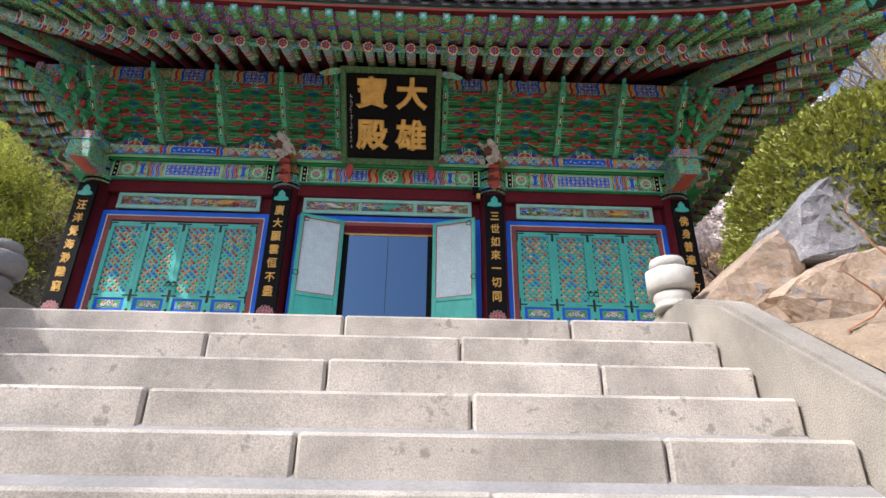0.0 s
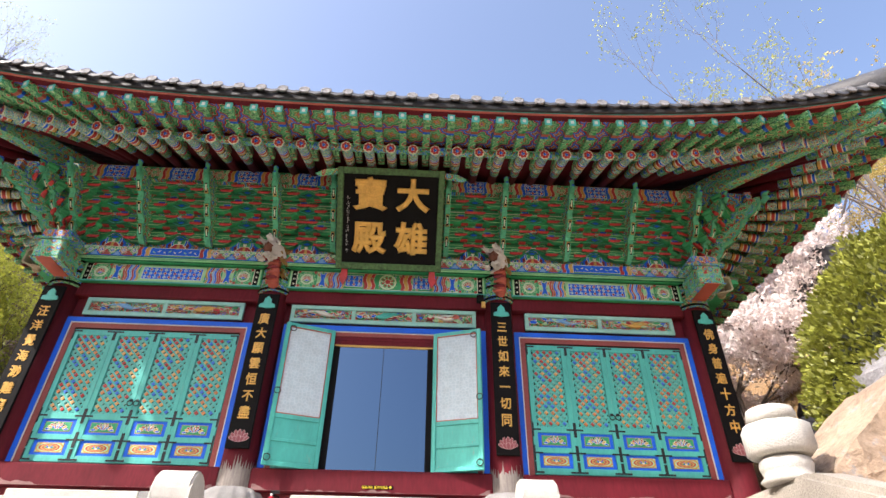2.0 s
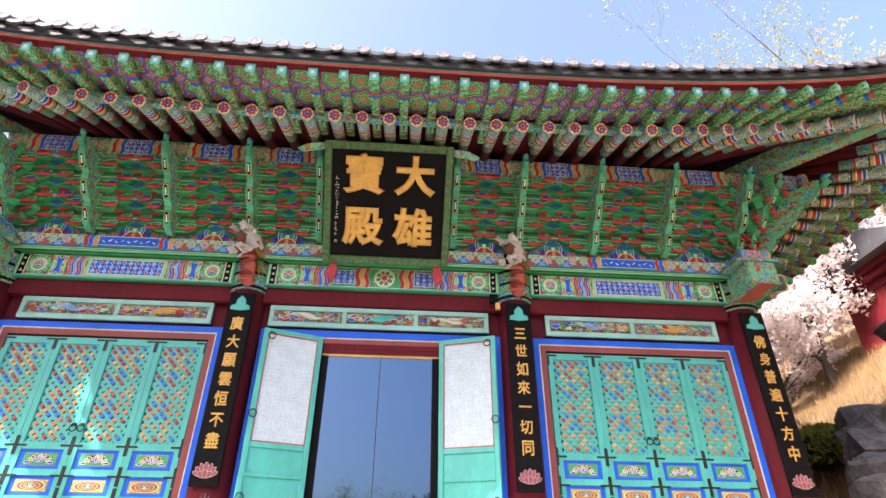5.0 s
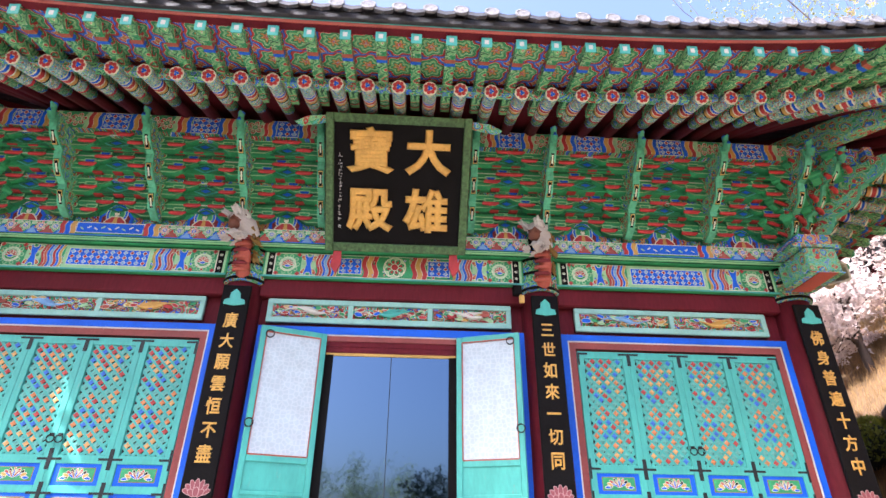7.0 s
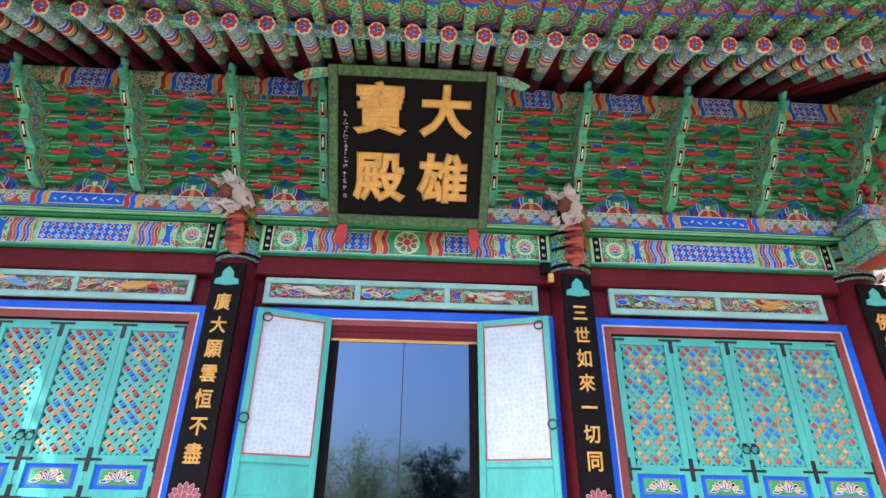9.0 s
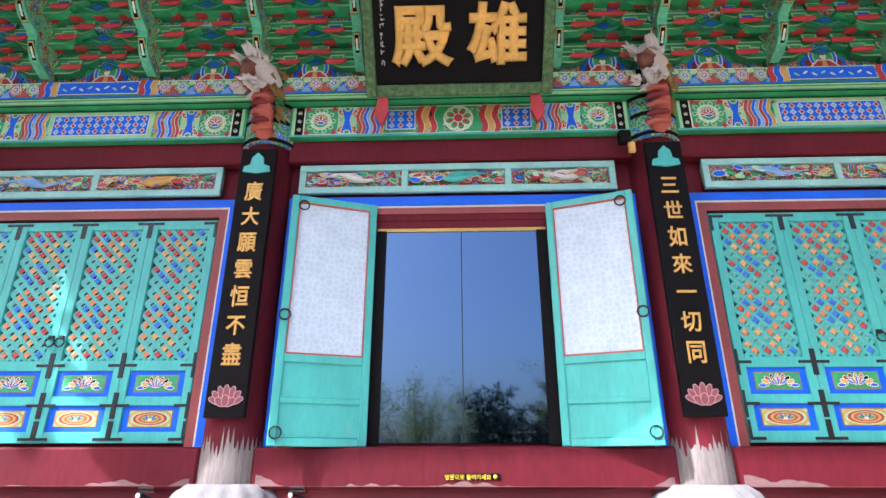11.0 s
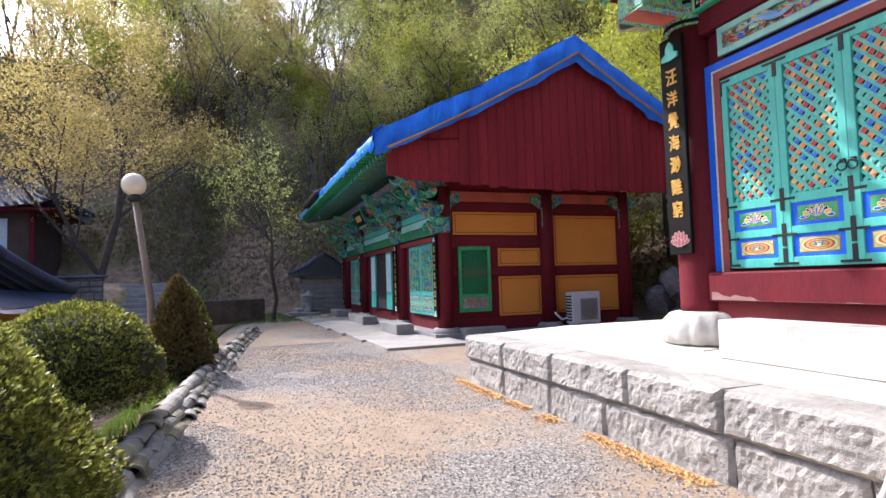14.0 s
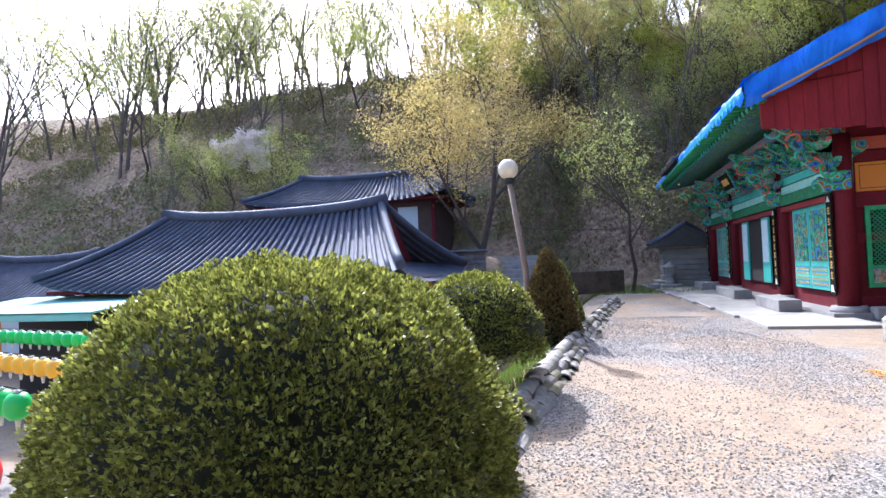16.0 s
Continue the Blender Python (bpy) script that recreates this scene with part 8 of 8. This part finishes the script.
# ---- kerb of stacked roof tiles ----
kerb = thing("tile_kerb", "kerb of stacked old roof tiles edging the planting", "kerb", (0, 0, 0), kind="structure")
HALF = bmesh.new()
prof = [(0.11 * math.cos(a), 0.10 * math.sin(a)) for a in [math.pi * k / 8 for k in range(9)]]
prof += [(0.085 * math.cos(a), 0.077 * math.sin(a)) for a in [math.pi * k / 8 for k in range(8, -1, -1)]]
prism(HALF, prof, 0, 0.36, axis="x")
HALF = [mesh_of(HALF.copy(), m) for m in (plain("kerb_tile", (0.34, 0.32, 0.29), 0.8, var=0.3, big=5, rnd=0.3), plain("kerb_tile_mossy", (0.22, 0.20, 0.13), 0.85, var=0.35, big=5, rnd=0.3))]
r = random.Random(14)


def kerb_y(x):
    return 2.95 + 0.075 * (-5.5 - x) + 0.0015 * (-5.5 - x) ** 2


x = -5.2
while x > -22:
    y = kerb_y(x)
    for dy, dz in ((0.0, 0.16), (0.10, 0.06), (-0.1, 0.06), (0.2, -0.03), (0.03, -0.04)):
        part("kerb_tile", HALF[r.random() < 0.4], None, kerb, m=pose(x - 0.36 + r.uniform(-0.02, 0.02), y + dy + r.uniform(-0.02, 0.02), dz + r.uniform(-0.02, 0.02) - 0.01, r.uniform(-14, 14), r.uniform(-5, 5), r.uniform(-9, 9) - 5))
    x -= 0.335

# ---- far court: stone walls, steps, burner house ----
def stone_wall(label, a, b, h, z0, cap=None, seed=0):
    a, b = Vector(a), Vector(b)
    L = (b - a).length
    t = thing("stone_wall", label, "wall", (a.x, a.y, z0), rz=math.degrees(math.atan2(b.y - a.y, b.x - a.x)))
    rr = random.Random(seed)
    part("wall_core", B(0.05, L - 0.05, -0.12, 0.2, 0, h - 0.05), M_soil, t)
    z = 0
    while z < h:
        hh = rr.uniform(0.2, 0.34)
        xx = 0
        while xx < L:
            w = rr.uniform(0.3, 0.65)
            part("wall_stone", B(xx + 0.01, min(L, xx + w) - 0.01, -0.2 + rr.uniform(-0.02, 0.03), 0.1, z + 0.01, min(h, z + hh) - 0.01, 0.025), M_rock_grey, t)
            xx += w
        z += hh
    if cap:
        part("coping", B(-0.1, L + 0.1, -0.35, 0.35, h, h + 0.12, 0.03), cap, t)


stone_wall("grey field-stone retaining wall with tile coping", (-27.5, -7.5, 0), (-27.5, -1.2, 0), 1.6, 0.6, M_tile_blue, 1)
stone_wall("grey field-stone retaining wall", (-29, 5.2, 0), (-27.0, 1.3, 0), 1.1, 0.0, None, 2)
steps = thing("far_steps", "rough stone steps between the walls", "steps", (-27.4, 0.1, 0.2))
for k in range(8):
    part("step", B(-0.4 - 0.35 * k, 0.0 - 0.35 * k, -1.1, 1.0, 0.22 * k - 0.6, 0.22 * k + 0.2, 0.02), M_stone_grey, steps)
bh = thing("burner_house", "small stone burner house with dark tiled roof at path end", "small building", (-33.0, 8.5, 0.1))
bh.scale = (1.25, 1.25, 1.35)
for k in range(7):
    part("course", B(-0.7, 0.7, -0.9 + 0.02 * (k % 2), 0.95, 0.2 + 0.2 * k, 0.39 + 0.2 * k, 0.02), M_stone_grey, bh)
part("plinth", B(-0.9, 1.0, -1.2, 1.2, -0.2, 0.2, 0.03), M_stone_grey, bh)
part("roof", prism(bmesh.new(), [(-1.3, 1.62), (0, 2.35), (1.3, 1.62), (1.3, 1.5), (-1.3, 1.5)], -1.1, 1.1, axis="x"), M_tile, bh)
bm = bmesh.new()
for k in range(9):
    for s in (-1, 1):
        tube(bm, [(-1.1 + 0.27 * k, 0, 2.4), (-1.1 + 0.27 * k, s * 0.7, 1.95), (-1.1 + 0.27 * k, s * 1.35, 1.66)], 0.08, 6)
part("roof_tiles", bm, M_tile_blue, bh)
t = thing("stone_lantern", "small granite stone lantern beside the burner house", "stone lantern", (-31.2, 7.6, 0))
part("base", B(-0.6, 0.6, -0.5, 0.5, 0, 0.22, 0.03), M_stone_grey, t)
part("pedestal", lathe(bmesh.new(), [(0.35, 0.2), (0.25, 0.35), (0.2, 0.6), (0.3, 0.75)], 10), M_stone_grey, t)
part("light_box", B(-0.2, 0.2, -0.2, 0.2, 0.75, 1.05, 0.02), M_stone_grey, t)
part("cap", lathe(bmesh.new(), [(0.42, 1.05), (0.38, 1.12), (0.1, 1.3), (0.02, 1.4)], 6), M_stone_grey, t)
t = thing("stone_bench", "low grey stone bench by the path", "bench", (-30.0, 6.7, 0))
part("seat", B(-0.5, 0.5, -0.25, 0.25, 0.12, 0.3, 0.02), M_stone_grey, t)
part("foot", B(-0.35, 0.35, -0.15, 0.15, 0, 0.13), M_stone_grey, t)
cable = thing("overhead_cable", "thin dark cable sagging across the court", "cable", (-26, 2, 3.0))
part("strand", tube(bmesh.new(), [(0, -1.5, 0.2), (0, 1.0, -0.05), (0, 3.2, -0.1)], 0.012, 4), M_iron, cable)
bell = thing("wind_bell", "small dark wind bell hanging from the hall's corner eave", "bell", (-8.75, 6.1, 6.35))
part("bell_body", lathe(bmesh.new(), [(0.09, -0.2), (0.085, -0.1), (0.05, 0.0), (0.02, 0.03)], 14), M_iron, bell)
part("clapper_plate", B(-0.06, 0.06, -0.004, 0.004, -0.42, -0.28), M_iron, bell)
part("wire", tube(bmesh.new(), [(0, 0, 0.02), (0, 0, 0.35)], 0.006, 4), M_iron, bell)


# ---- loose cover on the ground ----
def scatter(name, label, cat, n, box_xy, make, mat, seed):
    r = random.Random(seed)
    vs, fs = [], []
    for _ in range(n):
        x, y = r.uniform(*box_xy[0]), r.uniform(*box_xy[1])
        make(r, x, y, vs, fs)
    me = bpy.data.meshes.new("mesh")
    me.from_pydata(vs, [], fs)
    me.materials.append(mat)
    return tagged(new(name, me), label, cat, kind="stuff")


def pebble(r, x, y, vs, fs):
    if noise.noise(Vector((x * 0.35, y * 0.35, 0))) < -0.1 and r.random() < 0.7:
        return
    s = r.uniform(0.008, 0.02)
    k = len(vs)
    a = r.uniform(0, 3)
    for dx, dy, dz in ((1, 0, 0), (-0.3, 0.8, 0), (-0.9, -0.2, 0), (0.2, -0.9, 0)):
        vs.append((x + s * (dx * math.cos(a) - dy * math.sin(a)), y + s * (dx * math.sin(a) + dy * math.cos(a)), 0.0))
    vs.append((x + s * 0.2, y, s * r.uniform(0.4, 0.8)))
    fs.extend([(k, k + 1, k + 4), (k + 1, k + 2, k + 4), (k + 2, k + 3, k + 4), (k + 3, k, k + 4)])


def leaf_m(c0, c1, c2, nm):
    m, n, l, b = nt(nm)
    g = n.new("ShaderNodeNewGeometry")
    rr = ramp(n, [(0, c0), (0.5, c1), (1, c2)])
    l.new(g.outputs["Random Per Island"], rr.inputs[0])
    l.new(rr.outputs[0], b.inputs["Base Color"])
    b.inputs["Roughness"].default_value = 0.85
    return m


scatter("gravel", "loose pale grey gravel stones on sandy earth", "gravel", 60000, ((-17, -2.2), (3.1, 7.6)), pebble, leaf_m((0.10, 0.092, 0.085), (0.22, 0.20, 0.18), (0.38, 0.355, 0.325), "gravel_stone"), 5)


def straw(r, x, y, vs, fs):
    k = len(vs)
    a = r.uniform(0, 6.3)
    L = r.uniform(0.02, 0.06)
    y = 7.5 - abs(r.gauss(0, 0.10 + 0.12 * max(0, noise.noise(Vector((x * 0.9, 0, 3))))))
    if noise.noise(Vector((x * 1.4, 2, 0))) < -0.12 or r.random() < 0.35:
        return
    z = r.uniform(0.003, 0.02)
    vs.extend([(x, y, z), (x + L * math.cos(a), y + L * math.sin(a), z + 0.01), (x + L * math.cos(a) + 0.008, y + L * math.sin(a) + 0.008, z + 0.012), (x + 0.01, y + 0.005, z)])
    fs.append((k, k + 1, k + 2, k + 3))


scatter("fallen_straw", "drift of orange-brown dead leaves along the platform foot", "dead leaves", 7000, ((-9.4, -2.5), (7, 7.6)), straw, leaf_m((0.35, 0.16, 0.05), (0.55, 0.29, 0.09), (0.62, 0.40, 0.16), "dead_leaf"), 6)


def blade(r, x, y, vs, fs):
    z = ground_z(x, y)
    k = len(vs)
    h = r.uniform(0.05, 0.18) * (2 if x > 5 else 1)
    a = r.uniform(0, 6.3)
    vs.extend([(x, y, z), (x + 0.015 * math.cos(a), y + 0.015 * math.sin(a), z), (x + 0.05 * math.sin(a), y + 0.05 * math.cos(a), z + h)])
    fs.append((k, k + 1, k + 2))


scatter("grass", "short green grass behind the tile kerb", "grass", 9000, ((-16, -5), (1.6, 3.0)), blade, M_grass, 7)
scatter("far_grass", "grassy green bank in the far court", "grass", 9000, ((-36, -27), (3.0, 8.5)), blade, M_grass, 8)
def litter(r, x, y, vs, fs):
    if -36 < x < 6 and -42 < y < 19:
        return
    z = ground_z(x, y)
    k = len(vs)
    h = r.uniform(0.06, 0.22)
    a = r.uniform(0, 6.3)
    w = r.uniform(0.02, 0.06)
    vs.extend([(x - w * math.cos(a), y - w * math.sin(a), z), (x + w * math.cos(a), y + w * math.sin(a), z), (x + h * math.sin(a) * 0.6, y + h * math.cos(a) * 0.6, z + h), (x - w * 0.5 * math.cos(a) + 0.1, y - w * 0.5 * math.sin(a), z + h * 0.8)])
    fs.append((k, k + 1, k + 2, k + 3))


scatter("undergrowth", "brown brushwood and leaf litter over the west slope", "undergrowth", 22000, ((-80, -34), (-95, 40)), litter, leaf_m((0.13, 0.085, 0.055), (0.21, 0.14, 0.085), (0.20, 0.19, 0.07), "brushwood"), 10)
scatter("undergrowth", "brown brushwood and leaf litter over the north slope", "undergrowth", 16000, ((-40, 6), (19, 45)), litter, leaf_m((0.14, 0.09, 0.06), (0.23, 0.15, 0.09), (0.22, 0.21, 0.07), "brushwood_north"), 11)
def scrub(r, x, y, vs, fs):
    """Loose clump of small upright leaves, knee to chest high."""
    if -36 < x < 6 and -42 < y < 19:
        return
    if noise.noise(Vector((x * 0.11, y * 0.11, 9))) < -0.12:
        return
    z, R, H = ground_z(x, y), r.uniform(0.4, 1.0), r.uniform(0.5, 1.8)
    for _ in range(26):
        a, d = r.uniform(0, 6.3), R * math.sqrt(r.random())
        px, py, pz = x + d * math.cos(a), y + d * math.sin(a), z + H * r.random() * (1.1 - 0.6 * d / R)
        b, L = r.uniform(0, 6.3), r.uniform(0.08, 0.2)
        k = len(vs)
        vs.extend([(px, py, pz), (px + L * math.cos(b), py + L * math.sin(b), pz + r.uniform(-0.05, 0.1)), (px + L * 0.4 * math.cos(b + 1), py + L * 0.4 * math.sin(b + 1), pz + L)])
        fs.append((k, k + 1, k + 2))


M_scrub = leaf_m((0.14, 0.10, 0.06), (0.16, 0.15, 0.06), (0.25, 0.27, 0.08), "scrub_leaf")
scatter("scrub", "olive and brown scrub covering the west slope", "scrub", 8500, ((-72, -34), (-70, 36)), scrub, M_scrub, 12)
scatter("scrub", "olive and brown scrub covering the north slope", "scrub", 2200, ((-44, 6), (19, 38)), scrub, M_scrub, 13)
scatter("scrub", "brown and olive scrub at the foot of the west slope", "scrub", 1500, ((-52, -36), (-2, 24)), scrub, M_scrub, 14)
scatter("undergrowth", "leaf litter and dead stems at the foot of the slope", "undergrowth", 14000, ((-52, -36), (-2, 24)), litter, leaf_m((0.14, 0.09, 0.06), (0.26, 0.17, 0.10), (0.34, 0.25, 0.15), "dead_stems"), 15)
scatter("dry_grass", "straw-coloured dry grass on the east slope", "grass", 34000, ((6, 18), (9.5, 26)), blade, M_dry, 9)
